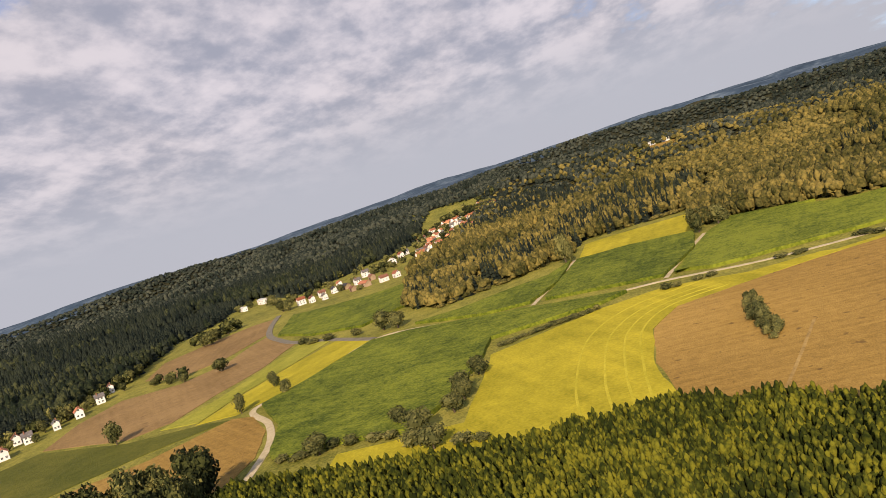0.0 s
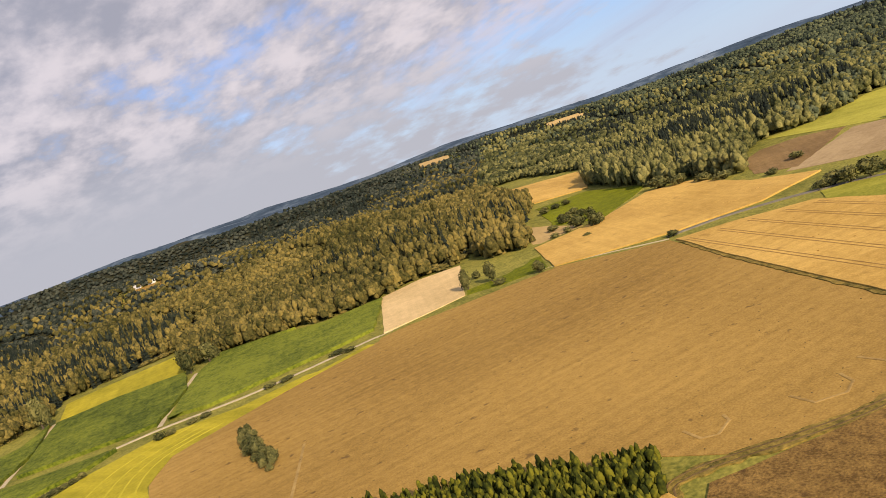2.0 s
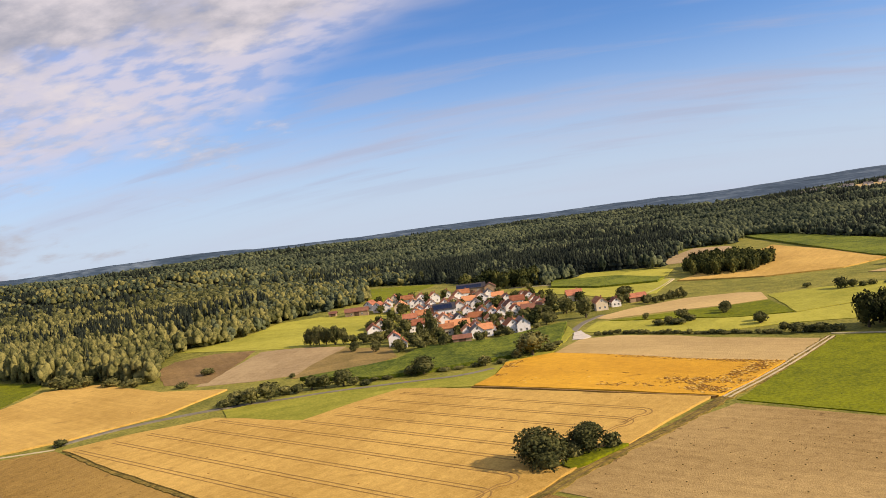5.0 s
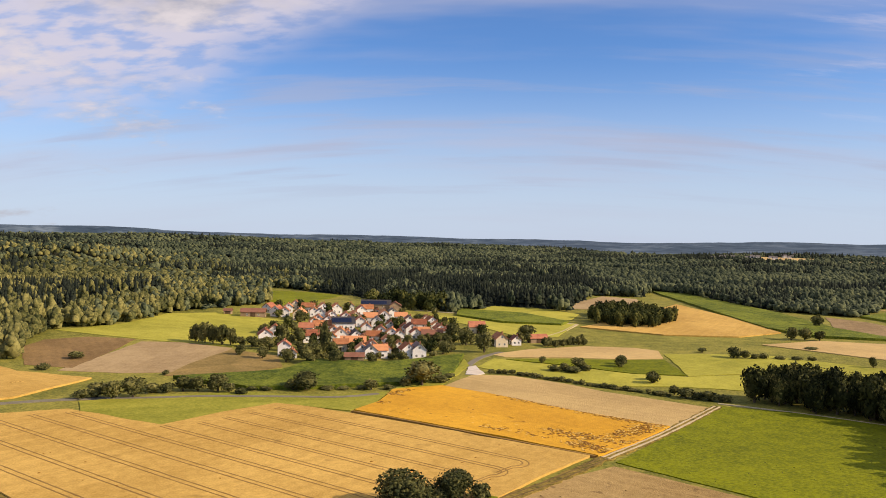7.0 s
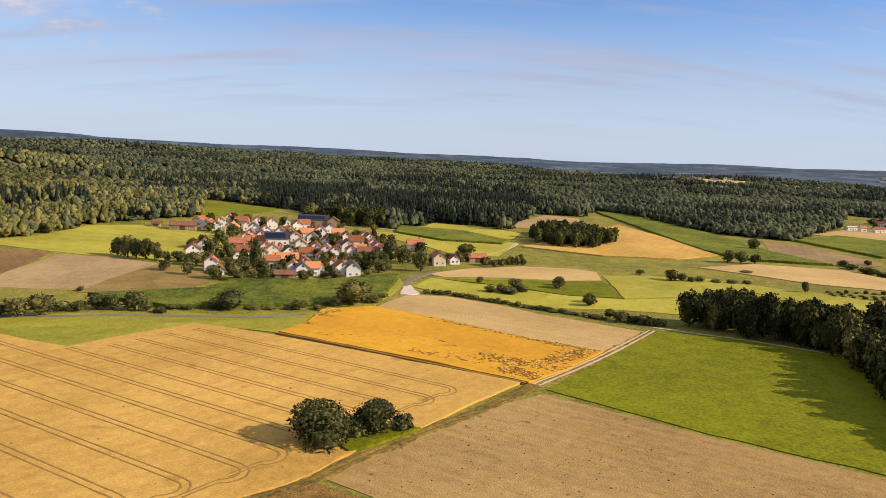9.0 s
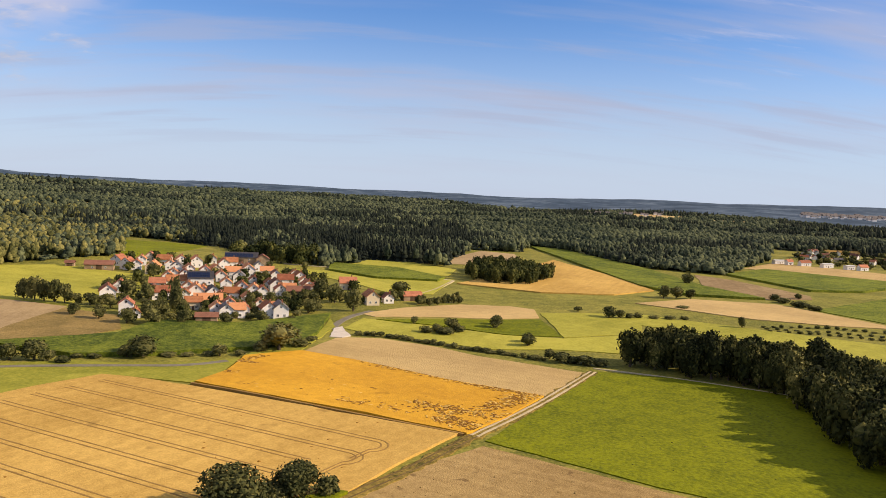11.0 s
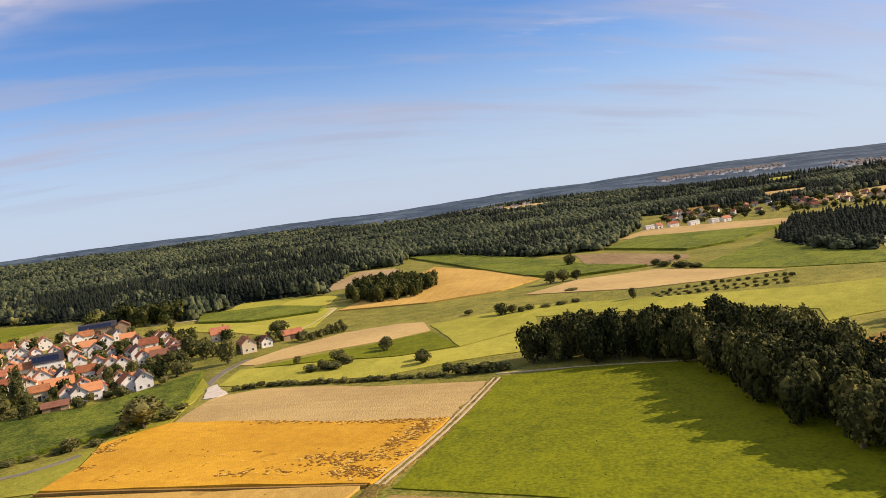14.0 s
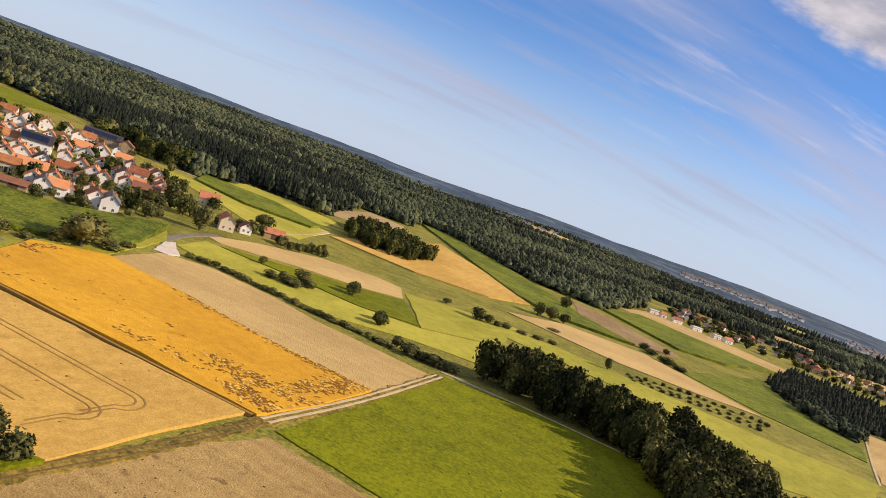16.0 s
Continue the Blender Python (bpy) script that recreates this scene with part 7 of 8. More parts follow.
def house(x, y, w, d, wall, turn, roof, side, group):
    """A gabled house: ridge along its own x axis."""
    far = "far" in group
    k = 0.45 if far else 0.52 if "valley" in group else 0.8
    w, d, wall = w * k, d * k, wall * (0.62 if far else 1.02 if "of the village" in group else 0.9)
    barn = side == "tan"
    name = "barn" if barn else ("hall" if roof == "flat" else "house")
    root = tagged(new(name), "%s %s with %s roof%s" % (SIDE[side], name, WORD[roof], " in the grove" if "grove" in group else " beside gardens and trees"), "building", group)
    rise = 0.6 if roof == "flat" else d * (0.32 if barn else 0.4)
    wall += 0.0 if barn else 0.3
    bm = bmesh.new()
    prof = [(-d / 2, -1.0), (d / 2, -1.0), (d / 2, wall), (0, wall + rise), (-d / 2, wall)]
    ends = [[bm.verts.new((sx * w / 2, py, pz)) for py, pz in prof] for sx in (-1, 1)]
    bm.faces.new(ends[0][::-1])
    bm.faces.new(ends[1])
    for k in range(5):
        bm.faces.new((ends[0][k], ends[0][(k + 1) % 5], ends[1][(k + 1) % 5], ends[1][k]))
    bmesh.ops.recalc_face_normals(bm, faces=bm.faces[:])
    part("wall", bm, WALL[side], root)
    bm = bmesh.new()
    o, th = 0.55, 0.24
    slope = rise / (d / 2)
    ey, ez = d / 2 + o, wall - o * slope
    for s in (-1, 1):
        vs = [bm.verts.new((px, py, pz)) for px in (-w / 2 - o, w / 2 + o) for py, pz in ((s * ey, ez + 0.03), (0, wall + rise + 0.03), (0, wall + rise + th + 0.03), (s * ey, ez + th + 0.03))]
        for f in ((0, 1, 2, 3), (7, 6, 5, 4), (0, 4, 5, 1), (1, 5, 6, 2), (2, 6, 7, 3), (3, 7, 4, 0)):
            bm.faces.new([vs[k] for k in f])
    bmesh.ops.recalc_face_normals(bm, faces=bm.faces[:])
    roof_ob = part("roof", bm, ROOF[roof], root)
    if roof == "solar":
        run = math.hypot(d / 2, rise)
        tilt = math.degrees(math.atan2(rise, d / 2))
        cols, rows_n = int((w - 1.5) / 2.1), int((run - 0.8) / 1.4)
        for sgn in (-1,):
            for i in range(cols):
                for j in range(rows_n):
                    u = 0.7 + 1.4 * j
                    cell = new("solar_panel", PANEL_MESH)
                    cell.parent = roof_ob
                    cell.matrix_basis = pose(-w / 2 + 0.9 + 2.1 * i, sgn * (d / 2 - u * math.cos(radians(tilt))), wall + u * math.sin(radians(tilt)) + th + 0.12, tilt, 0, 0)
    if roof != "flat" and not barn:
        bm = bmesh.new()
        cx = 0.22 * w
        box(bm, cx - 0.35, cx + 0.35, 0.4, 1.0, wall + rise * 0.6, wall + rise + 1.0)
        box(bm, cx - 0.45, cx + 0.45, 0.3, 1.1, wall + rise + 1.0, wall + rise + 1.15)
        part("chimney", bm, BRICK, root)
    bm = bmesh.new()
    dw = 1.8 if barn else 0.55
    box(bm, -dw, dw, -d / 2 - 0.06, -d / 2 + 0.05, 0, min(wall - 0.4, 3.2 if barn else 2.1))
    box(bm, -dw - 0.1, dw + 0.1, -d / 2 - 0.1, -d / 2 - 0.02, min(wall - 0.4, 3.2 if barn else 2.1), min(wall - 0.4, 3.2 if barn else 2.1) + 0.14)
    part("door", bm, WOODWORK, root)
    n = 2 if far or barn else max(2, int(w / 3.2))
    for s, ang in ((-1, 0),) if far else ((-1, 0), (1, 180)):
        for k in range(n):
            px = (k + 0.5) / n * (w - 1.4) - (w - 1.4) / 2
            if s < 0 and abs(px) < dw + 0.7:
                continue
            add_window(root, px, s * (d / 2 + 0.01), 0.95, ang)
            if wall > 4.4 and not far:
                add_window(root, px, s * (d / 2 + 0.01), 2.95, ang)
    if not barn and not far:
        for sx, ang in ((-1, -90), (1, 90)):
            for py in (-0.22 * d, 0.22 * d):
                add_window(root, sx * (w / 2 + 0.01), py, 1.0, ang)
            if not far and roof != "flat":
                add_window(root, sx * (w / 2 + 0.01), 0, wall + 0.3, ang)
    root.matrix_basis = pose(x, y, float(height(x, y)) + 0.05, 0, 0, 90 - turn)


sbm = bmesh.new()
box(sbm, -1.0, 1.0, -0.65, 0.65, 0, 0.05)
PANEL_MESH = bpy.data.meshes.new("solar_panel")
sbm.to_mesh(PANEL_MESH)
sbm.free()
PANEL_MESH.materials.append(CELL)


def settle(group, rows):
    for k, (x, y, w, d, wall, turn, roof, side) in enumerate(rows):
        if "of the village" in group and side != "tan" and roof != "solar" and 70 <= turn <= 100 and k % 3:
            # gable end to the street
            turn, w = turn + 85, min(w, 1.2 * d)
        house(x, y, w, d, wall, turn, roof, side, group)


settle("houses of the village", [(-188, 537.1, 22, 9, 3.5, 80, "brown", "tan"), (-183.7, 560.8, 12, 9, 4, 10, "red", "white"), (-173.2, 546.8, 12, 9, 4.5, 100, "red", "white"), (-208.9, 541.8, 7, 5, 2.5, 80, "brown", "tan"), (-170.6, 587.7, 12, 9, 4, 80, "red", "cream"), (-153.2, 536.1, 16, 11, 4.5, 170, "orange", "cream"), (-157.3, 576.2, 12, 9, 4, 90, "orange", "white"), (-145.9, 576.7, 13, 10, 4.5, 75, "orange", "white"), (-140.1, 544.3, 13, 9, 4.5, 80, "grey", "white"), (-135.9, 579.1, 14, 10, 4.5, 160, "orange", "white"), (-129.8, 535.2, 16, 9, 4.5, 75, "orange", "white"), (-112.9, 536.7, 15, 10, 4.5, 70, "orange", "cream")])
settle("houses of the village", [(-111.2, 619.4, 30, 13, 5, 84, "solar", "tan"), (-94.9, 616.9, 13, 12, 5, 170, "brown", "tan"), (-93, 545, 17, 11, 5, 165, "orange", "white"), (-99.6, 528.1, 12, 9, 5, 80, "orange", "white"), (-91.7, 507.9, 10, 9, 5, 170, "grey", "white"), (-81.2, 499.1, 9, 7, 4, 80, "red", "white"), (-122, 482.4, 18, 9, 4, 70, "orange", "white"), (-109.7, 483.3, 18, 11, 6, 75, "solar", "white"), (-103, 445, 14, 10, 4.5, 165, "orange", "white"), (-118.8, 435.3, 12, 9, 4, 70, "red", "white"), (-145.9, 432.9, 15, 10, 4, 160, "red", "white"), (-146.8, 454.6, 13, 9, 4, 80, "orange", "white")])
settle("houses of the village", [(-120.5, 385.7, 9, 8, 5, 165, "red", "white"), (-113.9, 377.5, 10, 6, 2.6, 80, "orange", "white"), (-93.5, 443.3, 14, 9, 4, 75, "dark", "white"), (-88.9, 413.2, 17, 9, 4, 78, "orange", "cream"), (-92.9, 474.6, 9, 8, 5, 165, "orange", "white"), (-81.2, 461, 17, 10, 4.5, 82, "orange", "white"), (-73.2, 454.7, 12, 9, 4.5, 170, "orange", "white"), (-68.5, 453.5, 10, 8, 4, 80, "red", "white"), (-64.5, 479.3, 13, 10, 4.5, 165, "brown", "white"), (-62.2, 503.9, 12, 9, 4.5, 80, "red", "white"), (-55.9, 521.5, 16, 10, 4.5, 75, "orange", "white"), (-46.4, 485.3, 14, 9, 4, 165, "red", "white")])
settle("houses of the village", [(-55.9, 464.7, 12, 9, 4, 80, "orange", "white"), (-49.1, 459.8, 16, 9, 4, 80, "brown", "tan"), (-74.2, 385.6, 11, 8, 4, 165, "grey", "white"), (-69.6, 386.5, 10, 8, 4, 75, "orange", "white"), (-55.4, 390.4, 13, 9, 4.5, 75, "orange", "white"), (-49.7, 391.2, 14, 9, 4.5, 165, "grey", "white"), (-94.3, 405, 10, 7, 4, 80, "orange", "cream"), (-80.2, 392.7, 12, 8, 3.5, 80, "orange", "white"), (-80.2, 373, 12, 6, 2.6, 80, "brown", "tan"), (-23.1, 503.1, 13, 10, 4, 80, "red", "cream"), (-7, 443.9, 14, 9, 4.5, 165, "orange", "cream"), (2.3, 451.2, 12, 7, 3, 80, "brown", "white")])
settle("houses of the village", [(16, 464, 14, 8, 3, 70, "red", "tan"), (-133.7, 500.7, 12, 8, 4, 165, "orange", "white"), (-116.8, 580.7, 13, 9, 4, 75, "red", "white"), (-80.8, 549.2, 11, 8, 4, 80, "orange", "white"), (-106.4, 434.8, 9, 7, 3.5, 80, "orange", "white"), (-72.4, 430.7, 11, 7, 3.5, 75, "orange", "white"), (-118.3, 531, 12, 9, 4.5, 165, "red", "white"), (-72.6, 532.5, 10, 8, 4, 165, "brown", "white"), (-63.1, 412.8, 10, 7, 3, 80, "orange", "white"), (-129.2, 455.9, 10, 7, 3, 165, "brown", "tan"), (-171.4, 569.7, 11, 8, 4, 165, "orange", "white"), (-130, 602.9, 11, 8, 4, 80, "orange", "white")])
settle("houses of the village", [(-130.7, 469.7, 11, 8, 4, 80, "red", "white"), (-134.7, 515.9, 11, 8, 4, 165, "orange", "white"), (-126.8, 513.4, 10, 8, 4, 80, "brown", "white"), (-119, 504.4, 9, 8, 4, 165, "orange", "white"), (-107.4, 492.1, 11, 8, 4, 80, "orange", "white"), (-104.8, 516.1, 10, 8, 4, 165, "red", "white"), (-113.3, 588.7, 12, 9, 4, 80, "orange", "white"), (-100.4, 559.9, 9, 8, 4.5, 165, "orange", "white"), (-91.3, 578, 10, 8, 4, 80, "grey", "white"), (-82.2, 441.8, 11, 8, 4, 80, "orange", "white"), (-85.9, 428.2, 9, 7, 4, 165, "red", "white"), (-99.2, 445.9, 10, 8, 4, 80, "orange", "white")])
settle("houses of the village", [(-111, 460.7, 10, 8, 4, 165, "orange", "white"), (-111.6, 442.9, 9, 7, 4, 80, "red", "white"), (-61.2, 538.3, 10, 8, 4, 165, "orange", "white"), (-59.6, 462.4, 10, 8, 4, 165, "red", "white"), (-70, 488.5, 9, 7, 4, 80, "orange", "white"), (-67.5, 393.4, 9, 7, 3.5, 165, "red", "white"), (-53.7, 400.5, 9, 7, 3.5, 80, "orange", "white"), (-77.8, 410.2, 10, 7, 3.5, 80, "red", "white"), (-50.9, 505.2, 9, 7, 4, 80, "orange", "white"), (-43.3, 481.6, 10, 7, 3.5, 80, "brown", "white"), (-167.2, 546.3, 10, 8, 4, 80, "red", "white"), (-147.8, 556.6, 10, 8, 4, 165, "orange", "white")])
def garden_trees():
    """Fruit and shade trees between the village houses, clear of the walls."""
    walls = [o.matrix_basis.translation for o in scene.objects if o.get("group") == "houses of the village"]
    outline = [(-196, 524), (-150, 440), (-122, 376), (-48, 380), (-20, 436), (6, 452), (-20, 510), (-60, 545), (-90, 615), (-180, 598)]
    g = random.Random(77)
    made = 0
    while made < 80:
        x, y = g.uniform(-196, 6), g.uniform(376, 615)
        d = min(math.hypot(x - p.x, y - p.y) for p in walls)
        if d > 5.5 and d < 24 and bool(inside(x, y, outline)):
            tall = g.uniform(4.0, 9.0)
            plant("garden", [(x, y, tall, tall * g.uniform(0.8, 1.15))])
            made += 1


garden_trees()


settle("huts in the grove", [(132, 310, 14, 9, 4, 70, "red", "white"), (137.6, 287.5, 9, 6, 3, 75, "grey", "tan")])
settle("houses in the valley", [(-548.9, -319.4, 12, 9, 5, 60, "brown", "white"), (-510.6, -309.3, 11, 9, 5, 150, "grey", "white"), (-477.8, -308.2, 17, 10, 4.5, 60, "red", "white"), (-457.8, -312.9, 11, 8, 4.5, 60, "grey", "white"), (-438.8, -320.1, 10, 9, 5, 150, "grey", "white"), (-446.8, -331.9, 11, 9, 5, 60, "brown", "white"), (-410.5, -318.7, 18, 10, 4.5, 55, "red", "white"), (-410, -330.8, 11, 9, 4.5, 150, "brown", "cream"), (-377.5, -315.3, 11, 9, 4.5, 55, "grey", "white"), (-387.2, -332.1, 12, 9, 4, 60, "brown", "tan"), (-375.8, -334.7, 10, 8, 4.5, 150, "grey", "white"), (-370.6, -344.9, 12, 9, 4.5, 60, "red", "white")])
settle("houses in the valley", [(-758.5, -213.8, 15, 10, 6, 150, "red", "white"), (-748.3, -201.1, 13, 9, 5, 60, "brown", "white"), (-775.1, -194.9, 13, 10, 5, 150, "brown", "white"), (-774.2, -181.8, 13, 10, 5, 60, "dark", "white"), (-776.1, -169.2, 20, 11, 4.5, 60, "dark", "tan"), (-787.3, -158.7, 13, 10, 5, 150, "grey", "white"), (-741.4, -146.2, 30, 11, 4.5, 55, "red", "tan"), (-848.4, -156, 16, 11, 6, 150, "grey", "white"), (-897.8, -128.5, 22, 11, 5, 60, "white", "white"), (-962.8, -121.4, 15, 11, 5, 60, "red", "white"), (-731.5, -126.1, 16, 10, 4.5, 150, "brown", "white"), (-735.6, -113.8, 15, 10, 4.5, 60, "red", "white")])
settle("houses in the valley", [(-923.2, -293.5, 42, 14, 6, 58, "flat", "white"), (-902.1, -312.7, 30, 10, 5, 58, "flat", "white"), (-885.5, -143.6, 14, 10, 5, 60, "dark", "white"), (-785.9, -143.2, 14, 10, 5, 60, "brown", "tan"), (-983, -115.9, 13, 10, 5, 150, "grey", "white"), (-827.3, -183.9, 12, 9, 5, 60, "red", "white"), (-738.4, -186.6, 11, 9, 4.5, 60, "grey", "white"), (-733.8, -157.6, 14, 9, 4, 60, "brown", "tan")])
settle("houses of the far town", [(-1220, -28.3, 24, 14, 7, 20, "brown", "white"), (-1143.6, -27.8, 16, 14, 7, 110, "brown", "white"), (-1388.5, -54.4, 16, 14, 7, 20, "red", "white"), (-965, -70.4, 20, 14, 7, 60, "red", "white"), (-1360.4, -23.3, 16, 14, 7, 20, "red", "white"), (-1190.3, -12, 16, 14, 7, 60, "orange", "white"), (-1443.3, 31.4, 24, 14, 7, 60, "red", "cream"), (-919, -78.1, 20, 14, 7, 110, "red", "white"), (-1005.1, -56.9, 20, 14, 7, 20, "orange", "white"), (-1381.7, 5.3, 24, 14, 7, 110, "red", "white"), (-1291.2, -59.6, 24, 14, 7, 110, "red", "white"), (-1399.7, -40.8, 20, 14, 7, 20, "orange", "white")])
settle("houses of the far town", [(-914.7, -95, 20, 14, 7, 150, "grey", "white"), (-1130.1, -50.7, 24, 14, 7, 60, "red", "white"), (-1289.4, 14.2, 20, 14, 7, 110, "grey", "white"), (-1516.2, 10.6, 24, 14, 7, 110, "orange", "white"), (-997, -55.5, 16, 14, 7, 110, "grey", "cream"), (-1366.3, -57, 20, 14, 7, 20, "orange", "cream"), (-1333.5, -63.7, 16, 14, 7, 60, "orange", "white"), (-1311.9, -84.1, 24, 14, 7, 150, "red", "white"), (-1433.2, -1.2, 20, 14, 7, 150, "brown", "white"), (-885.6, -90.4, 16, 14, 7, 150, "orange", "white"), (-964.7, -84.6, 16, 14, 7, 150, "red", "white"), (-1394.1, -46.1, 20, 14, 7, 110, "red", "white")])
settle("houses of the far town", [(-1409.2, 22, 16, 14, 7, 150, "brown", "cream"), (-1387.7, -6.4, 20, 14, 7, 150, "brown", "white"), (-930, -86.3, 24, 14, 7, 60, "brown", "white"), (-1076.3, -80.9, 24, 14, 7, 110, "red", "white"), (-1301.1, -15.5, 20, 14, 7, 110, "grey", "cream"), (-1195.5, -24, 20, 14, 7, 110, "orange", "cream"), (-949.3, -80.3, 20, 14, 7, 110, "orange", "cream"), (-1250.1, -70.2, 24, 14, 7, 110, "orange", "white"), (-1234.8, -25, 20, 14, 7, 110, "red", "cream"), (-1312.2, -46.6, 20, 14, 7, 60, "grey", "white"), (-1162.3, -79, 20, 14, 7, 110, "red", "cream"), (-1382.4, -14, 24, 14, 7, 150, "orange", "cream")])
settle("houses of the far town", [(-1098.5, -40, 20, 14, 7, 20, "red", "white"), (-1255, -31.6, 16, 14, 7, 60, "red", "cream"), (-1148, -20, 16, 14, 7, 60, "red", "white"), (-885.8, -85.9, 20, 14, 7, 60, "grey", "white"), (-1296.4, -51.9, 24, 14, 7, 20, "grey", "white"), (-953.3, -74.7, 16, 14, 7, 110, "brown", "white"), (-1289.9, 4.8, 24, 14, 7, 110, "red", "cream"), (-1474.8, -16.8, 24, 14, 7, 110, "grey", "white"), (-1353.2, 22.2, 20, 14, 7, 150, "grey", "cream"), (-1306.8, -35.4, 16, 14, 7, 150, "grey", "white"), (-1289.3, 17, 24, 14, 7, 20, "orange", "cream"), (-1175.8, -102.3, 24, 14, 7, 60, "orange", "cream")])
settle("houses of the far town", [(-1409.5, 15.8, 20, 14, 7, 150, "red", "white"), (-945.7, -69.8, 20, 14, 7, 150, "red", "cream"), (-1210.2, -32.3, 20, 14, 7, 150, "orange", "white"), (-867.6, -93.4, 20, 14, 7, 150, "orange", "white"), (-1416.8, -40, 24, 14, 7, 150, "red", "white"), (-1185.4, -98.2, 20, 14, 7, 20, "brown", "cream"), (-1410.9, -27.9, 20, 14, 7, 20, "red", "white"), (-1322.7, -70.6, 20, 14, 7, 110, "brown", "cream"), (-1460.6, 37.2, 24, 14, 7, 20, "red", "white"), (-1130.1, -67.2, 20, 14, 7, 110, "grey", "white"), (-1317.5, -44.6, 24, 14, 7, 60, "red", "white"), (-1143.8, -73, 16, 14, 7, 60, "red", "white")])
settle("houses of the far town", [(-1421.5, 3.1, 24, 14, 7, 150, "brown", "white"), (-1025.6, -58.8, 16, 14, 7, 110, "brown", "white"), (-1394.1, -64.6, 20, 14, 7, 110, "brown", "white"), (-1071.9, -84.8, 24, 14, 7, 150, "orange", "cream"), (-1033.6, -83, 16, 14, 7, 20, "red", "white"), (-1305.8, 1.1, 24, 14, 7, 20, "orange", "cream"), (-1394.2, 333.2, 36, 14, 8, 60, "flat", "white"), (-1376, 355, 30, 14, 8, 60, "flat", "white")])
settle("houses of the far eastern village", [(677.2, 909.3, 16, 11, 5.5, 150, "red", "white"), (780.4, 781.6, 20, 11, 5.5, 20, "brown", "cream"), (719.4, 794.9, 13, 11, 5.5, 60, "grey", "white"), (561.7, 992.3, 20, 11, 5.5, 20, "grey", "white"), (584.8, 877.8, 13, 11, 5.5, 150, "brown", "white"), (651.6, 874.9, 20, 11, 5.5, 150, "grey", "cream"), (790.7, 739.3, 13, 11, 5.5, 60, "brown", "white"), (655, 798.4, 16, 11, 5.5, 60, "brown", "white"), (692.6, 852.6, 16, 11, 5.5, 60, "brown", "cream"), (653.3, 863, 13, 11, 5.5, 20, "brown", "white"), (721.2, 873.4, 13, 11, 5.5, 150, "brown", "cream"), (765.2, 748.7, 16, 11, 5.5, 20, "red", "cream")])
settle("houses of the far eastern village", [(570.5, 1018, 16, 11, 5.5, 60, "red", "white"), (765.7, 699.5, 13, 11, 5.5, 60, "grey", "cream"), (772.7, 777.4, 20, 11, 5.5, 110, "grey", "cream"), (524.1, 879.3, 20, 11, 5.5, 110, "grey", "cream"), (645.8, 816.5, 20, 11, 5.5, 60, "brown", "cream"), (578.4, 1023.9, 13, 11, 5.5, 60, "brown", "white"), (608.8, 786.2, 20, 11, 5.5, 110, "red", "cream"), (607.9, 796.7, 20, 11, 5.5, 150, "brown", "cream"), (673.9, 884.4, 20, 11, 5.5, 60, "red", "cream"), (716.4, 707, 16, 11, 5.5, 60, "brown", "white"), (626.6, 940.8, 16, 11, 5.5, 60, "red", "cream"), (782.6, 754.5, 16, 11, 5.5, 110, "red", "white")])
settle("houses of the far eastern village", [(702, 794.3, 13, 11, 5.5, 20, "brown", "cream"), (666.3, 879.5, 13, 11, 5.5, 20, "brown", "white"), (656.5, 797, 20, 11, 5.5, 150, "brown", "cream"), (582.6, 939.1, 13, 11, 5.5, 150, "brown", "white"), (591, 959.1, 13, 11, 5.5, 150, "brown", "white"), (647.8, 851.4, 20, 11, 5.5, 150, "brown", "white"), (500.4, 911.7, 20, 11, 5.5, 110, "red", "white"), (555.9, 863.5, 13, 11, 5.5, 150, "red", "white"), (694.1, 801.5, 13, 11, 5.5, 20, "brown", "cream"), (625.8, 832.6, 13, 11, 5.5, 60, "brown", "cream"), (595.4, 956.3, 16, 11, 5.5, 20, "red", "white"), (644.7, 771, 13, 11, 5.5, 20, "grey", "cream")])
settle("houses of the far eastern village", [(642.3, 829.8, 16, 11, 5.5, 60, "red", "cream"), (663, 744.1, 13, 11, 5.5, 20, "brown", "cream"), (623.7, 808.9, 16, 11, 5.5, 150, "brown", "white"), (592.5, 994.5, 13, 11, 5.5, 20, "grey", "white"), (594.7, 895.8, 13, 11, 5.5, 20, "brown", "cream"), (719.8, 703.4, 13, 11, 5.5, 150, "brown", "cream"), (720.4, 771.1, 16, 11, 5.5, 60, "red", "cream"), (543.2, 905, 13, 11, 5.5, 20, "grey", "cream"), (520.9, 895.1, 20, 11, 5.5, 60, "brown", "white"), (635.8, 934.4, 16, 11, 5.5, 110, "brown", "white"), (516, 916.6, 20, 11, 5.5, 20, "red", "white"), (569.1, 1018.8, 16, 11, 5.5, 150, "brown", "white")])
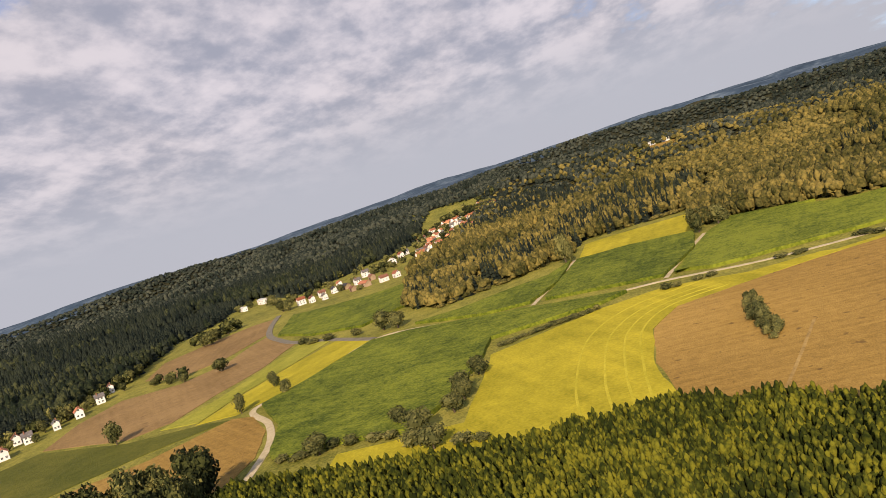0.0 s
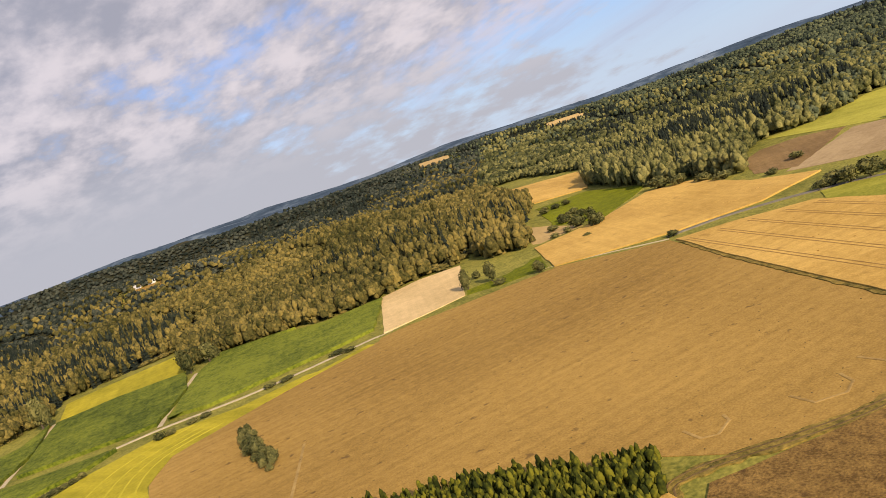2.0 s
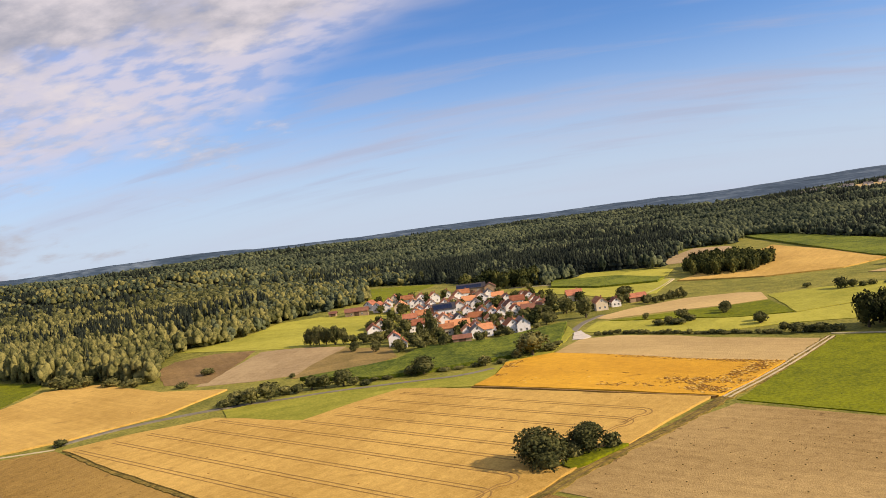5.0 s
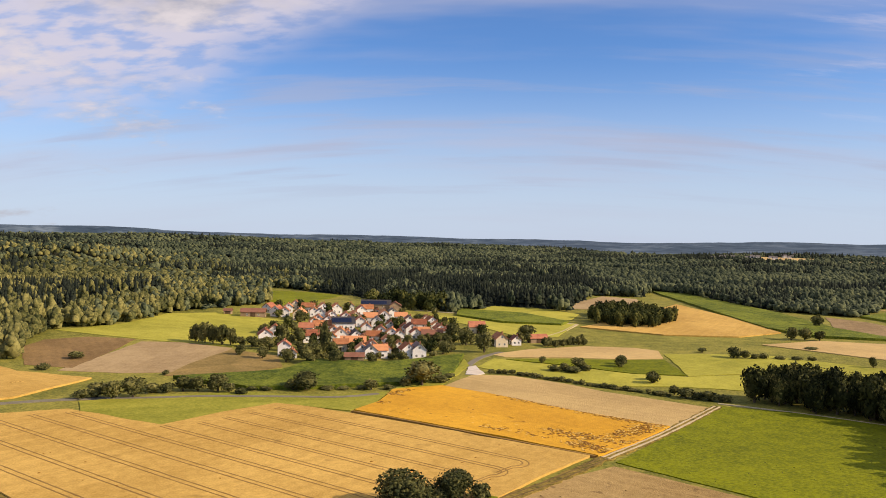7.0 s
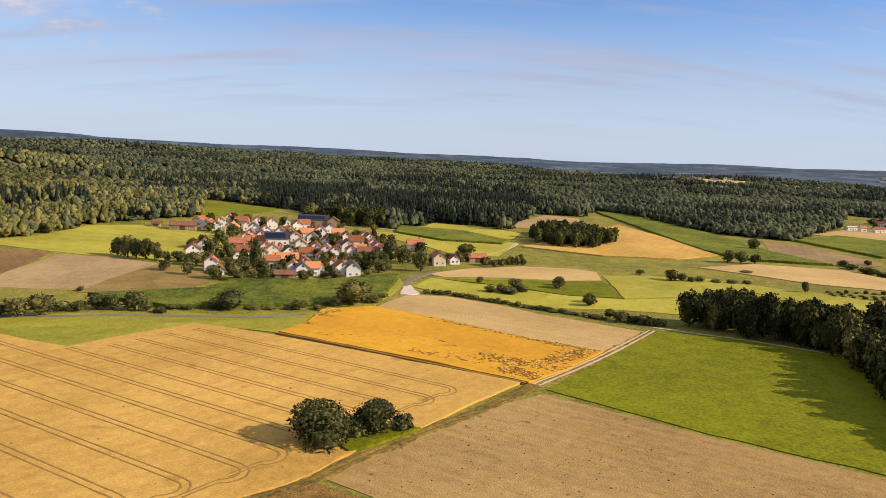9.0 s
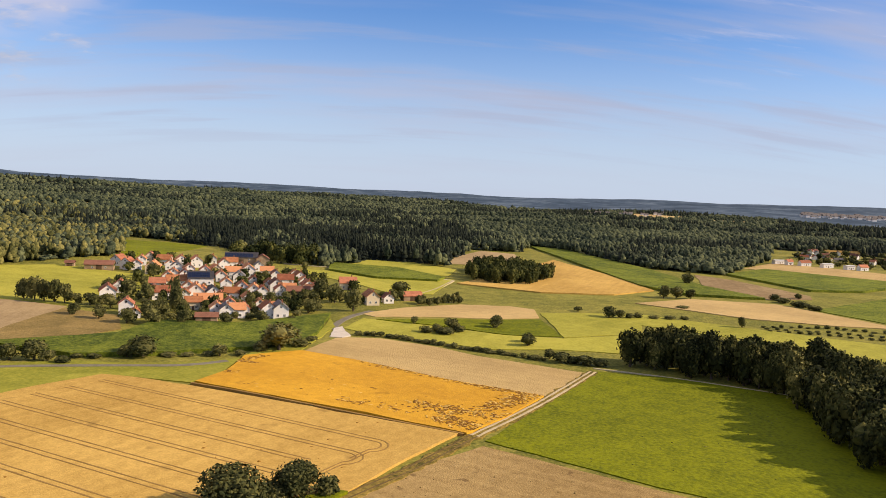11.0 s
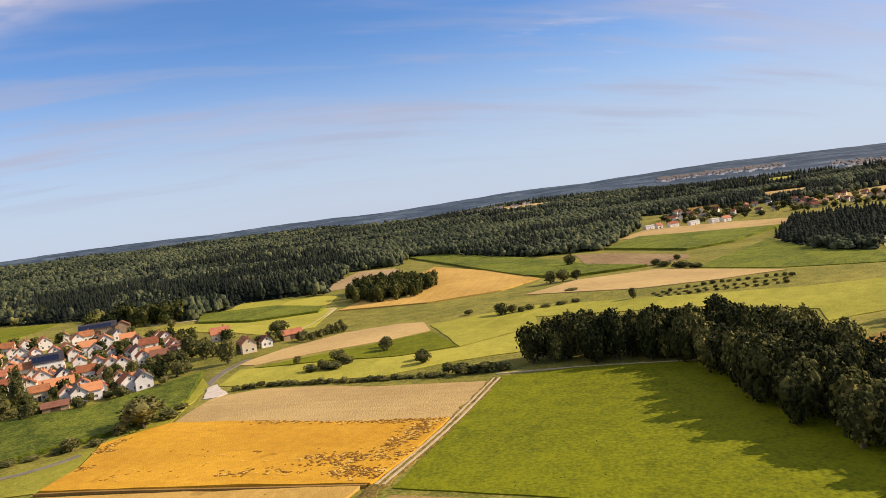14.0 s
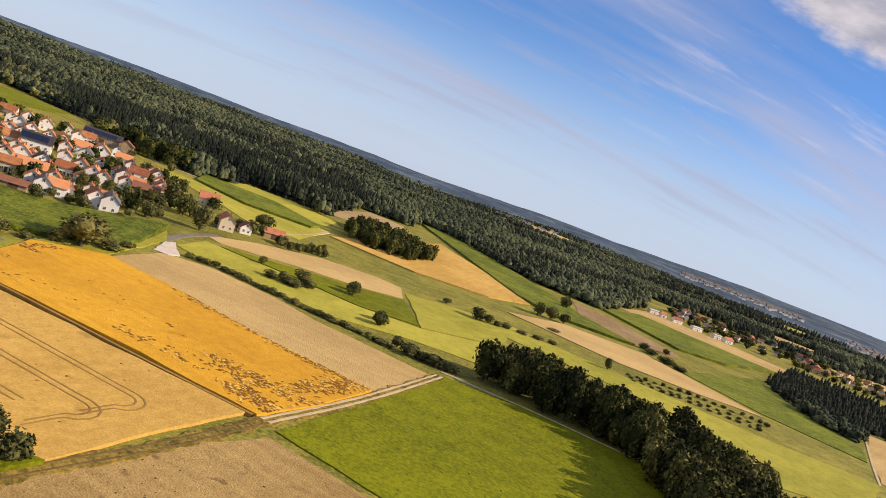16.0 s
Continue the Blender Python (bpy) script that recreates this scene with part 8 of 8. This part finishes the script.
settle("houses of the far eastern village", [(588, 915.4, 16, 11, 5.5, 60, "brown", "cream"), (515.6, 954.6, 13, 11, 5.5, 20, "brown", "white"), (723.9, 842.3, 16, 11, 5.5, 150, "red", "cream"), (568.2, 831.4, 16, 11, 5.5, 150, "brown", "cream"), (515.2, 926.4, 13, 11, 5.5, 150, "grey", "white"), (520.3, 895.4, 16, 11, 5.5, 20, "brown", "white"), (522.5, 950.7, 16, 11, 5.5, 110, "grey", "cream"), (597.1, 939.8, 13, 11, 5.5, 110, "brown", "white"), (586.8, 827.5, 20, 11, 5.5, 20, "grey", "cream"), (649.9, 924.3, 13, 11, 5.5, 150, "grey", "white"), (551, 953.5, 20, 11, 5.5, 110, "brown", "cream"), (652.3, 847.9, 20, 11, 5.5, 20, "brown", "cream")])
settle("houses of the far eastern village", [(430.5, 837.6, 30, 12, 6, 75, "flat", "white"), (438.1, 829.5, 16, 12, 6, 75, "red", "white"), (451.6, 821.9, 30, 12, 6, 75, "red", "white"), (468.5, 807.9, 30, 12, 6, 75, "flat", "white"), (484.9, 793.6, 24, 12, 6, 75, "flat", "white"), (495.2, 787, 24, 12, 6, 75, "red", "white")])


def far_town(corners, number, seed):
    """A town on a distant slope: small gabled blocks, too far off to be told apart."""
    g = random.Random(seed)
    bm = bmesh.new()
    (x0, y0), (x1, y1) = corners
    for _ in range(number):
        u, v = g.random(), g.gauss(0, 34)
        x, y = x0 + u * (x1 - x0) + v, y0 + u * (y1 - y0) + v * 1.6
        h = float(height(x, y)) + 4 + 14 * smooth(0, 1, (math.hypot(x, y) - 1900) / 2800)
        w, d, t = g.uniform(7, 15), g.uniform(7, 11), g.uniform(2, 5)
        box(bm, x - w / 2, x + w / 2, y - d / 2, y + d / 2, h - 6, h + t)
        a = [bm.verts.new((x + sx * (w / 2 + 0.5), y + sy * (d / 2 + 0.5), h + t + up)) for sx in (-1, 1) for sy, up in ((-1, 0), (0, 4), (1, 0))]
        for f in ((0, 1, 4, 3), (1, 2, 5, 4), (0, 2, 1), (3, 4, 5)):
            bm.faces.new([a[k] for k in f]).material_index = 1
    me = bpy.data.meshes.new("distant_town")
    bm.to_mesh(me)
    bm.free()
    me.materials.append(WALL["white"])
    me.materials.append(ROOF["grey"])
    tagged(new("distant_town", me), "pale houses of a distant town on a hazy hillside", "town", "", "stuff")


far_town(((1281, 2349), (1558, 2094)), 230, 5)
far_town(((1400, 1700), (1470, 1610)), 26, 6)
far_town(((560, 2100), (720, 2040)), 24, 8)

# the patterns that the plants were copied from
for kept in PLANTS.values():
    for ob in dict.fromkeys(kept):
        for o in (*ob.children_recursive, ob):
            bpy.data.objects.remove(o)
